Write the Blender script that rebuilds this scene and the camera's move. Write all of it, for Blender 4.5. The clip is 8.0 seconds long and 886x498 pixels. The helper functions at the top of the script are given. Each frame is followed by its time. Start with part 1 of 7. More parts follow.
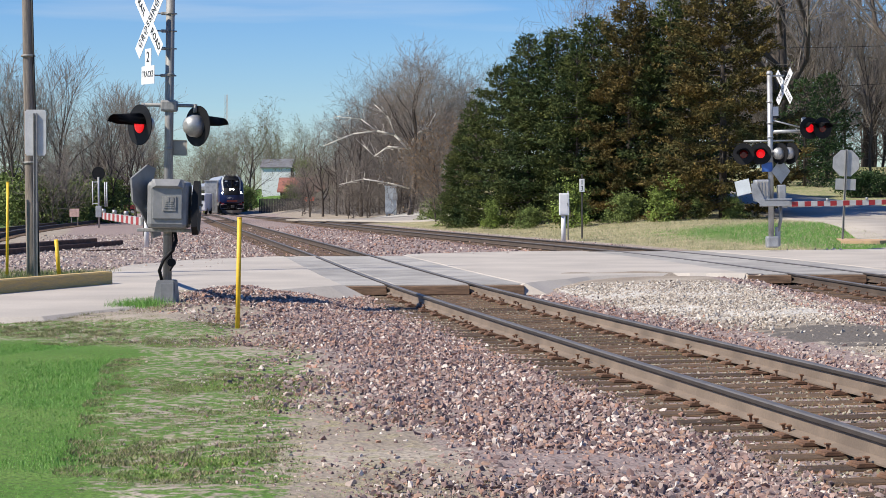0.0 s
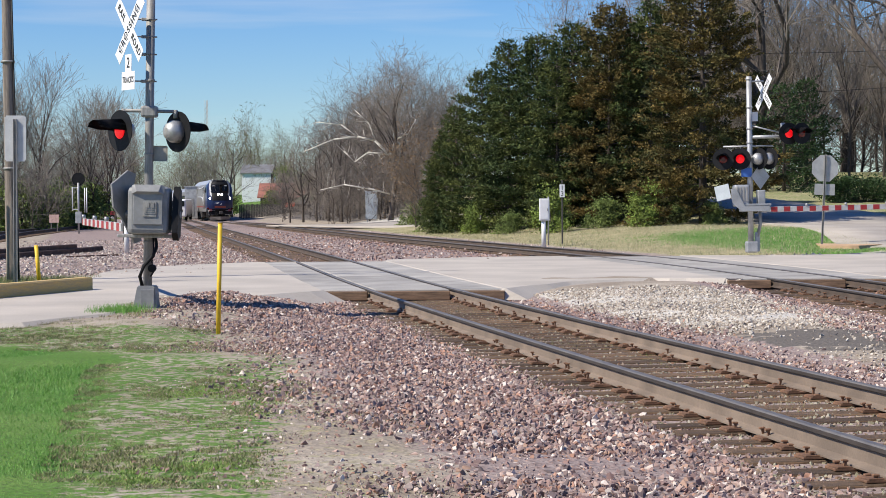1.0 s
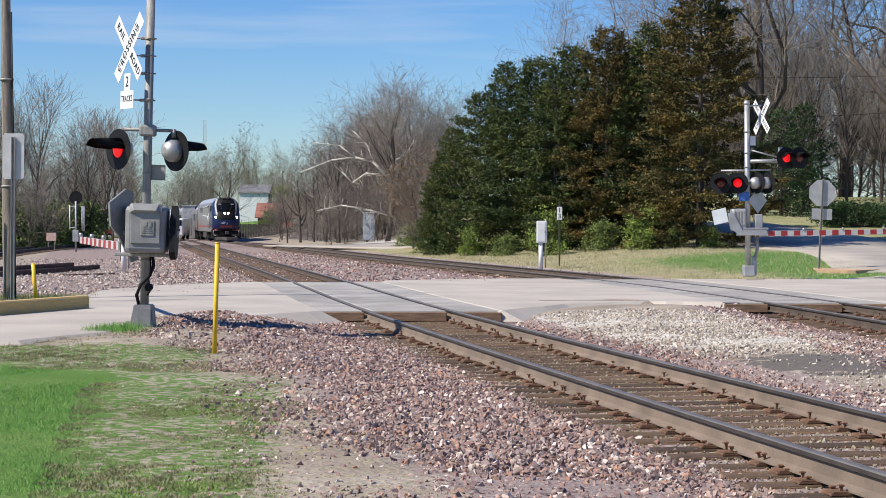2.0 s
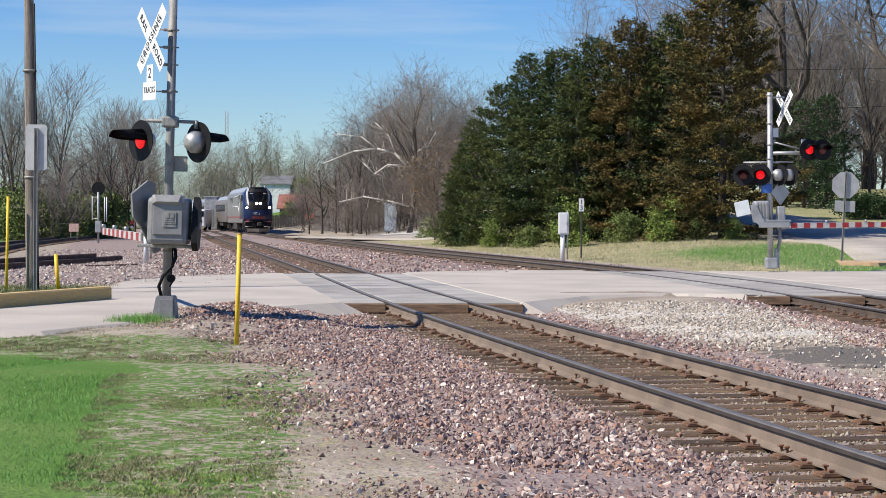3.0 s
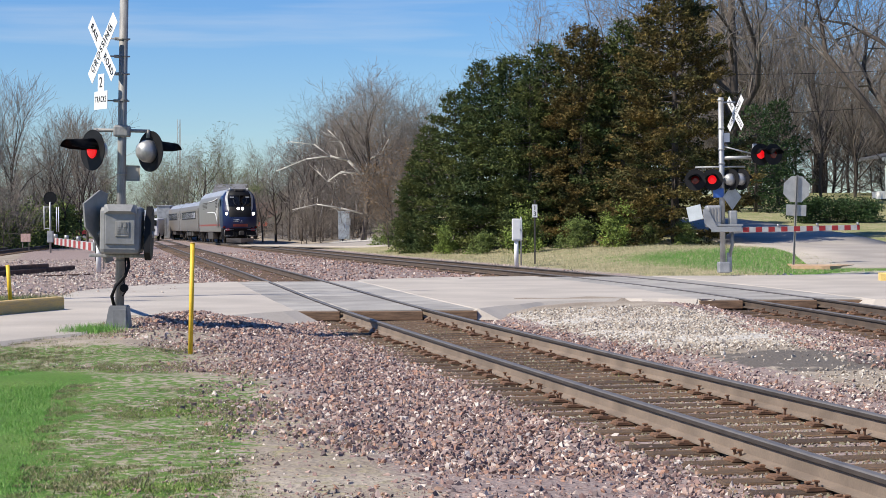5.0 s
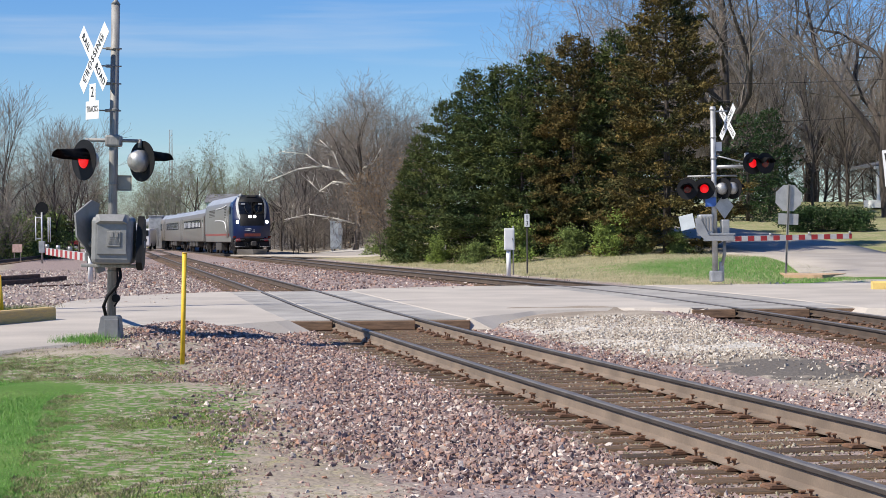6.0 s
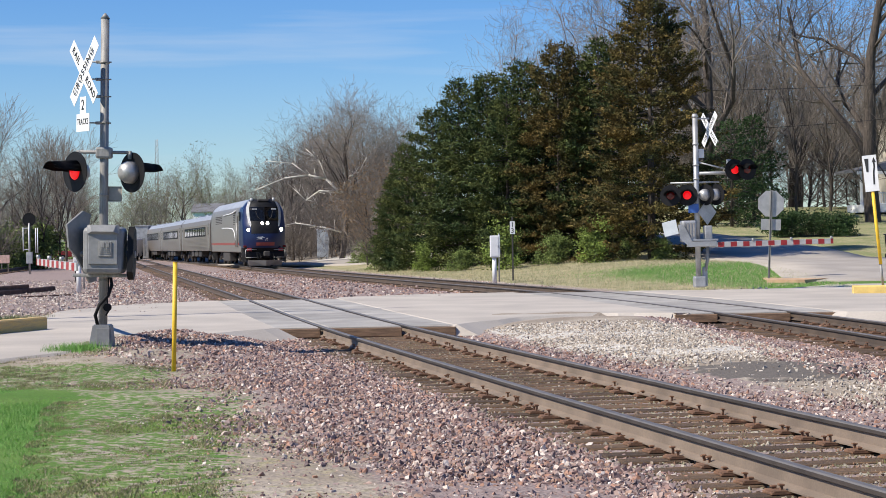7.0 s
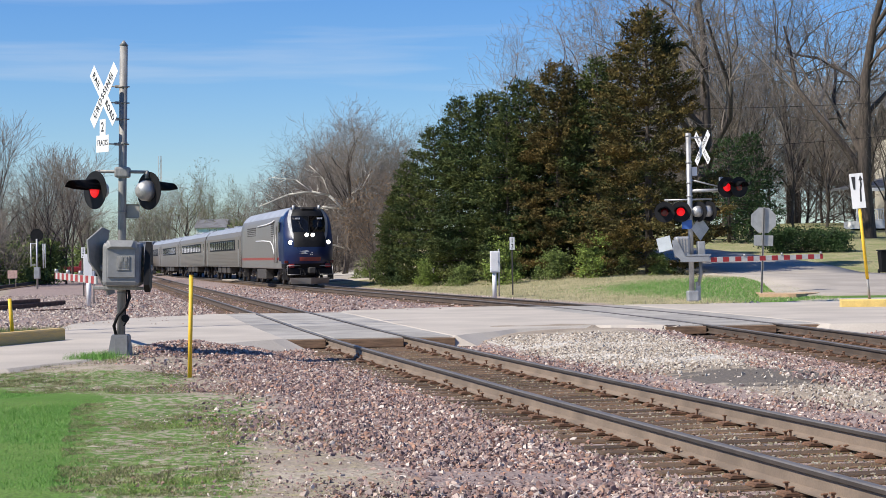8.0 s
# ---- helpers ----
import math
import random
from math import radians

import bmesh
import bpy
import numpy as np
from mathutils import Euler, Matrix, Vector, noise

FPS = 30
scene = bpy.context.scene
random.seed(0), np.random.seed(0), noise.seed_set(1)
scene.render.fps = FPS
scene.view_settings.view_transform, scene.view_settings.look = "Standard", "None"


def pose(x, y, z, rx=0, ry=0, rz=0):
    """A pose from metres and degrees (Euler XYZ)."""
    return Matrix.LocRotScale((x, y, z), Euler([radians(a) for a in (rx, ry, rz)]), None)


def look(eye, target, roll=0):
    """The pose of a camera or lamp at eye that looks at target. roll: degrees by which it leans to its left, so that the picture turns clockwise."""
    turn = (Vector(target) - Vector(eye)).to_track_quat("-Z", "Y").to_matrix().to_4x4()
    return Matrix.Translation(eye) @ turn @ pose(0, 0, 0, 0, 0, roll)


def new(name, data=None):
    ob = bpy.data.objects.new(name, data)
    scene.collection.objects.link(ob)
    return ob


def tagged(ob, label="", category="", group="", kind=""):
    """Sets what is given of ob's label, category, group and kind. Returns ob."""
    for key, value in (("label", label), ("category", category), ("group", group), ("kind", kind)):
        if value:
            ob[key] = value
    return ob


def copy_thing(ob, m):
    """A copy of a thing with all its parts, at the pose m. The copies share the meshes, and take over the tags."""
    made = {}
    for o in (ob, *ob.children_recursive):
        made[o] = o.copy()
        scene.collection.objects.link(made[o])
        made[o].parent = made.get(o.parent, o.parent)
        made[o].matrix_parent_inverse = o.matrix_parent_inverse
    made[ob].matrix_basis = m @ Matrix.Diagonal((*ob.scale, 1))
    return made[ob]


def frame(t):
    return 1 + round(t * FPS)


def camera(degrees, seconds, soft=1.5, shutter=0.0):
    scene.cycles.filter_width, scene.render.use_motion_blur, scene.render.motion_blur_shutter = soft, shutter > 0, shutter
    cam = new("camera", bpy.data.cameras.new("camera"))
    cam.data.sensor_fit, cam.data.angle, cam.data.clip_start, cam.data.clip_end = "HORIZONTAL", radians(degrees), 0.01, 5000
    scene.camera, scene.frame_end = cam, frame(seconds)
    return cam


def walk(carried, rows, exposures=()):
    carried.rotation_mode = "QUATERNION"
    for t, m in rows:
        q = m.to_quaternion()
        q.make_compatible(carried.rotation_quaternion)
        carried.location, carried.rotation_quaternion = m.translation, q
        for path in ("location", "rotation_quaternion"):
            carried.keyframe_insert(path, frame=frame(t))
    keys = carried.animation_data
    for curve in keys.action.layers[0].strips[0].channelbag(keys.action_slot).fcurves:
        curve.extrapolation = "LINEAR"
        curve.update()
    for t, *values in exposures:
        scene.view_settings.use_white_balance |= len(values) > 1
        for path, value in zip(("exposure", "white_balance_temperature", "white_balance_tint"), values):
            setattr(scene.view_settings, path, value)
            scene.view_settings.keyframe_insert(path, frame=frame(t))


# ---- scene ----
cam = camera(27.26, 8.0, soft=0.5)

PATH = [
    (0, (0.001, 0.051, 1.529), (-0.0431, 4.0495, 1.4182), -0.34),
    (0.5, (0.002, 0.017, 1.529), (-0.0083, 4.0143, 1.3938), -0.56),
    (1, (0.001, 0.007, 1.527), (-0.0002, 4.0056, 1.4281), -0.40),
    (1.5, (-0.001, 0.006, 1.525), (0.0158, 4.0052, 1.4702), -0.09),
    (1.7, (-0.001, 0.006, 1.525), (0.0173, 4.0053, 1.4773), 0.01),
    (2.8, (-0.006, 0.022, 1.531), (-0.0464, 4.0214, 1.4601), 0.18),
    (3, (-0.006, 0.022, 1.531), (-0.0478, 4.0214, 1.4601), 0.18),
    (3.5, (-0.006, 0.010, 1.533), (-0.0277, 4.0090, 1.4724), 0.16),
    (4, (-0.002, 0.003, 1.531), (-0.0020, 4.0024, 1.4747), -0.00),
    (4.5, (0.001, -0.014, 1.535), (0.0326, 3.9854, 1.4742), -0.18),
    (4.7, (0.001, -0.014, 1.535), (0.0509, 3.9852, 1.4742), -0.18),
    (5.8, (-0.004, 0.035, 1.530), (0.0637, 4.0346, 1.4950), -0.40),
    (6, (-0.004, 0.035, 1.530), (0.0722, 4.0345, 1.4950), -0.40),
    (6.5, (0.001, -0.008, 1.530), (0.0997, 3.9909, 1.4961), -0.51),
    (7, (0.002, -0.468, 1.530), (0.1077, 3.5304, 1.5118), -0.82),
    (7.5, (0.004, -0.487, 1.526), (0.1103, 3.5120, 1.5312), -0.98),
    (8, (0.005, -2.073, 1.509), (0.1060, 1.9257, 1.5258), -0.80),
]
walk(cam, [(t, look(e, g, r)) for t, e, g, r in PATH])

# ---- light ----
SUN_DIR = Vector((-0.66, -0.29, 0.72)).normalized()      # towards the sun
world = bpy.data.worlds.new("sky")
scene.world = world
world.use_nodes = True
wn = world.node_tree.nodes
wl = world.node_tree.links
bg = wn["Background"]
sky = wn.new("ShaderNodeTexSky")
sky.sky_type = "NISHITA"
sky.sun_disc = False
sky.sun_elevation = math.asin(SUN_DIR.z)
sky.sun_rotation = math.atan2(SUN_DIR.x, SUN_DIR.y)
sky.air_density, sky.dust_density, sky.ozone_density = 1.0, 0.25, 4.0
# thin streaks of high cloud
wco = wn.new("ShaderNodeTexCoord")
wmap = wn.new("ShaderNodeMapping")
wmap.inputs["Scale"].default_value = (1.6, 1.6, 26)
wmap.inputs["Rotation"].default_value = (0.02, 0.03, 0)
wno = wn.new("ShaderNodeTexNoise")
wno.inputs["Scale"].default_value, wno.inputs["Detail"].default_value = 2.2, 6
wra = wn.new("ShaderNodeMapRange")
wra.inputs["From Min"].default_value, wra.inputs["From Max"].default_value = 0.57, 0.84
wra.inputs["To Max"].default_value = 0.5
wmix = wn.new("ShaderNodeMix")
wmix.data_type = "RGBA"
wl.new(wco.outputs["Generated"], wmap.inputs["Vector"])
wl.new(wmap.outputs["Vector"], wno.inputs["Vector"])
wl.new(wno.outputs["Fac"], wra.inputs["Value"])
wl.new(wra.outputs["Result"], wmix.inputs["Factor"])
whs = wn.new("ShaderNodeHueSaturation")
whs.inputs["Hue"].default_value, whs.inputs["Saturation"].default_value = 0.508, 1.32
wl.new(sky.outputs["Color"], whs.inputs["Color"])
wti = wn.new("ShaderNodeMix")
wti.data_type, wti.blend_type = "RGBA", "MULTIPLY"
wti.inputs["Factor"].default_value, wti.inputs["B"].default_value = 1.0, (0.86, 0.98, 1.18, 1)
wl.new(whs.outputs["Color"], wti.inputs["A"])
wl.new(wti.outputs["Result"], wmix.inputs["A"])
wmix.inputs["B"].default_value = (6.0, 6.6, 7.4, 1)
wl.new(wmix.outputs["Result"], bg.inputs["Color"])
bg.inputs["Strength"].default_value = 0.088
sun = new("sun", bpy.data.lights.new("sun", "SUN"))
sun.data.energy, sun.data.angle, sun.data.color = 5.0, radians(0.53), (1.0, 0.93, 0.82)
sun.matrix_world = look((0, 0, 60), Vector((0, 0, 60)) - SUN_DIR)
scene.view_settings.exposure = 0.37


# ---- materials ----
def mat(name, color, rough=0.7, metal=0.0, vary=0.25, scale=6.0, bump=0.0, bump_scale=40.0, color2=None, emit=None, power=0.0,
        streak=None, random_tint=0.0, island_tint=0.0, spec=0.5):
    """A surface with broad and fine variation of its colour, its roughness and its relief."""
    m = bpy.data.materials.new(name)
    m.use_nodes = True
    n, l = m.node_tree.nodes, m.node_tree.links
    b = n["Principled BSDF"]
    b.inputs["Metallic"].default_value = metal
    b.inputs["Specular IOR Level"].default_value = spec
    co = n.new("ShaderNodeTexCoord")
    vec = co.outputs["Object"]
    if streak:
        mp = n.new("ShaderNodeMapping")
        mp.inputs["Scale"].default_value = streak
        l.new(vec, mp.inputs["Vector"])
        vec = mp.outputs["Vector"]
    big = n.new("ShaderNodeTexNoise")
    big.inputs["Scale"].default_value, big.inputs["Detail"].default_value = scale, 5
    fine = n.new("ShaderNodeTexNoise")
    fine.inputs["Scale"].default_value, fine.inputs["Detail"].default_value = bump_scale, 4
    l.new(vec, big.inputs["Vector"])
    l.new(vec, fine.inputs["Vector"])
    mix = n.new("ShaderNodeMix")
    mix.data_type = "RGBA"
    c = Vector(color[:3])
    d = Vector(color2[:3]) if color2 else c * (1 - vary)
    e = c if color2 else c * (1 + vary * 0.6)
    mix.inputs["A"].default_value, mix.inputs["B"].default_value = (*d, 1), (*e, 1)
    ramp = n.new("ShaderNodeMapRange")
    ramp.inputs["From Min"].default_value, ramp.inputs["From Max"].default_value = 0.36, 0.64
    l.new(big.outputs["Fac"], ramp.inputs["Value"])
    l.new(ramp.outputs["Result"], mix.inputs["Factor"])
    out = mix.outputs["Result"]
    grain = n.new("ShaderNodeMix")
    grain.data_type, grain.blend_type = "RGBA", "MULTIPLY"
    gr = n.new("ShaderNodeMapRange")
    gr.inputs["From Min"].default_value, gr.inputs["From Max"].default_value = 0.3, 0.7
    gr.inputs["To Min"].default_value, gr.inputs["To Max"].default_value = 1 - vary * 0.6, 1 + vary * 0.3
    l.new(fine.outputs["Fac"], gr.inputs["Value"])
    grain.inputs["Factor"].default_value = 1.0
    l.new(out, grain.inputs["A"])
    l.new(gr.outputs["Result"], grain.inputs["B"])
    out = grain.outputs["Result"]
    if random_tint or island_tint:
        if island_tint:
            inf = n.new("ShaderNodeNewGeometry")
            rnd, amount = inf.outputs["Random Per Island"], island_tint
        else:
            inf = n.new("ShaderNodeObjectInfo")
            rnd, amount = inf.outputs["Random"], random_tint
        rr = n.new("ShaderNodeMapRange")
        rr.inputs["To Min"].default_value, rr.inputs["To Max"].default_value = 1 - amount, 1 + amount
        l.new(rnd, rr.inputs["Value"])
        tint = n.new("ShaderNodeMix")
        tint.data_type, tint.blend_type = "RGBA", "MULTIPLY"
        tint.inputs["Factor"].default_value = 1.0
        l.new(out, tint.inputs["A"])
        l.new(rr.outputs["Result"], tint.inputs["B"])
        out = tint.outputs["Result"]
    l.new(out, b.inputs["Base Color"])
    rg = n.new("ShaderNodeMapRange")
    rg.inputs["To Min"].default_value, rg.inputs["To Max"].default_value = max(0.02, rough - 0.1), min(1, rough + 0.1)
    l.new(big.outputs["Fac"], rg.inputs["Value"])
    l.new(rg.outputs["Result"], b.inputs["Roughness"])
    if bump:
        bp = n.new("ShaderNodeBump")
        bp.inputs["Strength"].default_value, bp.inputs["Distance"].default_value = 0.8, bump
        l.new(fine.outputs["Fac"], bp.inputs["Height"])
        l.new(bp.outputs["Normal"], b.inputs["Normal"])
    if emit:
        b.inputs["Emission Color"].default_value, b.inputs["Emission Strength"].default_value = (*emit, 1), power
    return m


def palette_mat(name, colors, rough=0.9, fine_scale=60.0, bump=0.0):
    """Loose pieces, each of its own colour out of a row of colours."""
    m = mat(name, colors[0], rough, bump_scale=fine_scale, bump=bump)
    n, l = m.node_tree.nodes, m.node_tree.links
    geo = n.new("ShaderNodeNewGeometry")
    ramp = n.new("ShaderNodeValToRGB")
    ramp.color_ramp.interpolation = "CONSTANT"
    while len(ramp.color_ramp.elements) < len(colors):
        ramp.color_ramp.elements.new(0.5)
    for k, c in enumerate(colors):
        ramp.color_ramp.elements[k].position = k / len(colors)
        ramp.color_ramp.elements[k].color = (*c, 1)
    l.new(geo.outputs["Random Per Island"], ramp.inputs["Fac"])
    grain = [x for x in n if x.type == "MIX" and x.blend_type == "MULTIPLY"][0]
    l.new(ramp.outputs["Color"], grain.inputs["A"])
    return m


M_CONCRETE = mat("road_concrete", (0.455, 0.405, 0.34), 0.85, vary=0.14, scale=0.5, bump=0.004, bump_scale=25)
M_PANEL = mat("crossing_panel_concrete", (0.36, 0.335, 0.295), 0.8, vary=0.2, scale=1.2, bump=0.003, bump_scale=40, random_tint=0.12)
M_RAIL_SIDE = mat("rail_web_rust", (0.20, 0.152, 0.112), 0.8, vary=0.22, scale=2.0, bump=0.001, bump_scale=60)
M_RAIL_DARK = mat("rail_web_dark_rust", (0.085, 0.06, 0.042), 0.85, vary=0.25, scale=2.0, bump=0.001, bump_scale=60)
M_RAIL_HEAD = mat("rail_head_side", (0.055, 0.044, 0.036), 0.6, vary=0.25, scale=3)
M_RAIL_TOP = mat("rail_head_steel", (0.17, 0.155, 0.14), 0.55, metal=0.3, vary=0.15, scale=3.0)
M_TIE = mat("tie_wood", (0.215, 0.13, 0.068), 0.92, vary=0.6, scale=3.0, bump=0.02, bump_scale=20, streak=(0.5, 14, 14), random_tint=0.35, color2=(0.085, 0.058, 0.038))
M_PLATE = mat("tie_plate_rust", (0.19, 0.10, 0.055), 0.85, vary=0.35, scale=9, bump=0.002, bump_scale=80)
M_BARK = mat("bark", (0.085, 0.068, 0.055), 0.95, vary=0.4, scale=3, bump=0.02, bump_scale=14, streak=(4, 4, 0.7))
M_TWIG = mat("twig_bark", (0.21, 0.178, 0.148), 0.95, vary=0.3, scale=2, island_tint=0.25)
M_SYCAMORE = mat("pale_bark", (0.62, 0.58, 0.50), 0.8, vary=0.3, scale=4, bump=0.004, bump_scale=12)
M_CEDAR = mat("cedar_foliage", (0.098, 0.112, 0.032), 0.85, vary=0.3, scale=0.6, island_tint=0.55, color2=(0.040, 0.066, 0.026), spec=0.15)
M_CEDAR_BROWN = mat("cedar_foliage_brown", (0.155, 0.108, 0.035), 0.85, vary=0.3, scale=0.7, island_tint=0.55, color2=(0.044, 0.056, 0.022), spec=0.15)
M_LEAF = mat("young_leaves", (0.17, 0.23, 0.045), 0.7, vary=0.3, scale=1, island_tint=0.4, spec=0.3)
M_BUD = mat("opening_buds", (0.20, 0.20, 0.085), 0.8, vary=0.3, scale=1, island_tint=0.3, spec=0.2)
M_BUSH = mat("bush_leaves", (0.17, 0.22, 0.060), 0.75, vary=0.3, scale=1, island_tint=0.45, spec=0.3)
M_HEDGE = mat("hedge_leaves", (0.035, 0.07, 0.02), 0.7, vary=0.3, scale=1, island_tint=0.4, spec=0.3)
M_DEADLEAF = mat("dead_leaves", (0.25, 0.165, 0.09), 0.9, vary=0.3, scale=1, island_tint=0.4)
M_GALV = mat("galvanised_steel", (0.42, 0.42, 0.41), 0.5, metal=0.55, vary=0.2, scale=3, bump=0.001, bump_scale=30)
M_POLE = mat("mast_aluminium", (0.30, 0.29, 0.27), 0.6, metal=0.15, vary=0.25, scale=4, streak=(6, 6, 1))
M_BLACK = mat("black_paint", (0.009, 0.009, 0.010), 0.6, vary=0.3, scale=5, spec=0.22)
M_BOXGREY = mat("grey_enamel", (0.23, 0.23, 0.225), 0.5, vary=0.14, scale=4, bump=0.001, bump_scale=20)
M_WHITE = mat("white_sheeting", (0.70, 0.70, 0.69), 0.5, vary=0.06, scale=3)
M_INK = mat("black_lettering", (0.02, 0.02, 0.02), 0.6, vary=0.1)
M_ARM = mat("dull_white_arm", (0.44, 0.44, 0.42), 0.6, vary=0.12, scale=4)
M_PALE = mat("pale_blue_grey", (0.42, 0.46, 0.48), 0.6, vary=0.1, scale=4)
M_RED = mat("red_sheeting", (0.30, 0.022, 0.024), 0.5, vary=0.12, scale=4)
M_YELLOW = mat("yellow_paint", (0.80, 0.50, 0.03), 0.55, vary=0.14, scale=5, bump=0.001)
M_YWOOD = mat("worn_yellow_timber", (0.62, 0.42, 0.14), 0.85, vary=0.25, scale=3, color2=(0.50, 0.36, 0.17), bump=0.006, bump_scale=18, streak=(1, 8, 8))
M_WOODPOLE = mat("weathered_pole_wood", (0.24, 0.20, 0.165), 0.95, vary=0.4, scale=2, bump=0.01, bump_scale=16, streak=(7, 7, 0.5))
M_LAMP_ON = mat("red_lens_lit", (0.4, 0.01, 0.01), 0.3, vary=0.1, emit=(0.95, 0.006, 0.012), power=0.6)
M_LAMP_OFF = mat("red_lens_dark", (0.10, 0.006, 0.006), 0.15, vary=0.1)


# ---- ground and the lines of the tracks ----
# The plan below is drawn foreshortened along the line of sight: one unit of its y is DEEP metres.
DEEP = 1.42


def deep(x, y, z=0.0):
    return Vector((x, y * DEEP, z))


def spline(pts):
    """A smooth function x(y) through a few points of the plan, straight on beyond its ends."""
    ys = np.array([p[0] for p in pts], float)
    xs = np.array([p[1] for p in pts], float)
    m = np.gradient(xs, ys)
    m[0], m[-1] = (xs[1] - xs[0]) / (ys[1] - ys[0]), (xs[-1] - xs[-2]) / (ys[-1] - ys[-2])

    def f(y):
        y = np.asarray(y, float)
        k = np.clip(np.searchsorted(ys, y) - 1, 0, len(ys) - 2)
        h = ys[k + 1] - ys[k]
        t = np.clip((y - ys[k]) / h, 0, 1)
        v = ((2 * t**3 - 3 * t**2 + 1) * xs[k] + (t**3 - 2 * t**2 + t) * h * m[k]
             + (-2 * t**3 + 3 * t**2) * xs[k + 1] + (t**3 - t**2) * h * m[k + 1])
        v = v + np.where(y < ys[0], (y - ys[0]) * m[0], 0) + np.where(y > ys[-1], (y - ys[-1]) * m[-1], 0)
        return v
    return f


near_x = spline([(-30, 13.9), (8, 3.50), (14, 1.84), (23, -0.53), (36, -3.50), (54, -7.8), (98, -18.3), (124, -24.4), (200, -44)])
far_x = spline([(-30, 11.4), (10, 8.65), (22, 7.75), (30, 6.65), (38, 4.85), (48, 1.85), (60, -1.85), (75, -6.1), (95, -11.6),
                (120, -18.8), (147, -26.4), (200, -42), (300, -72)])
yard_x = spline([(40, -12.0), (70, -19.0), (95, -27.0), (200, -60)])


def step(a, b, v):
    t = np.clip((np.asarray(v, float) - a) / (np.asarray(b, float) - a), 0, 1)
    return t * t * (3 - 2 * t)


def far_z(y):
    return -0.12 * step(95, 135, y)


def blob(x, y, cx, cy, rx, ry):
    return np.exp(-(((x - cx) / rx) ** 2 + ((y - cy) / ry) ** 2))


def ground_z(x, y):
    x, y = np.asarray(x, float), np.asarray(y, float)
    d1, d2 = (x - near_x(y)) * 0.97, (x - far_x(y)) * 0.96
    z = -0.13 + 0 * x
    z = z - 0.085 * (1 - step(1.7, 3.4, np.abs(d1)))
    z = z - 0.10 * (1 - step(1.7, 3.0, np.abs(d2)))
    on_road = step(15.5, 17.5, y) * (1 - step(35.5, 38, y)) * np.where(y < 26, 1 - step(-3.8, -3.0, x), 1)
    z = z + 0.09 * on_road * step(1.9, 3.2, np.abs(d1)) * step(1.9, 3.0, np.abs(d2))
    z = z + 0.10 * blob(x, y, 3.6, 24.2, 2.6, 2.4) * step(1.7, 2.6, d1) * step(1.3, 1.9, -d2)
    z = z + 0.09 * blob(x, y, 5.6, 24.7, 1.3, 1.1) * step(1.2, 1.7, -d2)
    z = z + 0.17 * blob(x, y, -3.1, 20.4, 1.5, 1.8) * step(1.7, 2.4, -d1)
    bank = step(2.2, 11, d2) * step(38, 50, y)
    z = z + 0.62 * bank + 0.09 * np.clip(y - 56, 0, 34) * step(9, 16, d2)
    z = z + 0.10 * step(2.6, 6, d2) * step(35, 38, y) * (1 - step(40, 48, y))
    return z + 3.0 * step(150, 500, y) * (1 - step(9, 16, d2))


def g(x, y):
    return float(ground_z(x, y))


# ---- shaping helpers ----
def obj(name, bm, material, parent=None, smooth=False):
    me = bpy.data.meshes.new(name)
    bm.to_mesh(me)
    bm.free()
    for m in (material if isinstance(material, (list, tuple)) else [material]):
        me.materials.append(m)
    if smooth:
        me.polygons.foreach_set("use_smooth", [True] * len(me.polygons))
    ob = new(name, me)
    ob.parent = parent
    return ob


def part(name, bm, material, parent, label="", smooth=False):
    return tagged(obj(name, bm, material, parent, smooth), label)


def thing(name, m, label, category, group="", kind=""):
    """An Empty at the base of a thing, which carries its parts."""
    e = new(name)
    e.empty_display_size = 0.2
    e.matrix_world = Matrix.Translation((0, m.translation.y * (DEEP - 1), 0)) @ m
    return tagged(e, label, category, group, kind)


def raw(name, verts, faces, material, parent=None, smooth=False):
    me = bpy.data.meshes.new(name)
    me.from_pydata(verts, [], faces)
    for m in (material if isinstance(material, (list, tuple)) else [material]):
        me.materials.append(m)
    if smooth:
        me.polygons.foreach_set("use_smooth", [True] * len(me.polygons))
    me.update()
    ob = new(name, me)
    ob.parent = parent
    return ob


def box(bm, c, s, bevel=0.0, m=None, mi=0):
    """A box with centre c and sizes s, its edges cut by bevel."""
    mm = (m or Matrix()) @ Matrix.LocRotScale(c, None, s)
    r = bmesh.ops.create_cube(bm, size=1.0, matrix=mm)
    faces = {f for v in r["verts"] for f in v.link_faces}
    for f in faces:
        f.material_index = mi
    if bevel:
        edges = list({e for v in r["verts"] for e in v.link_edges})
        out = bmesh.ops.bevel(bm, geom=edges, offset=bevel, segments=2, affect="EDGES", profile=0.5)
        for f in out["faces"]:
            f.material_index = mi
    return bm


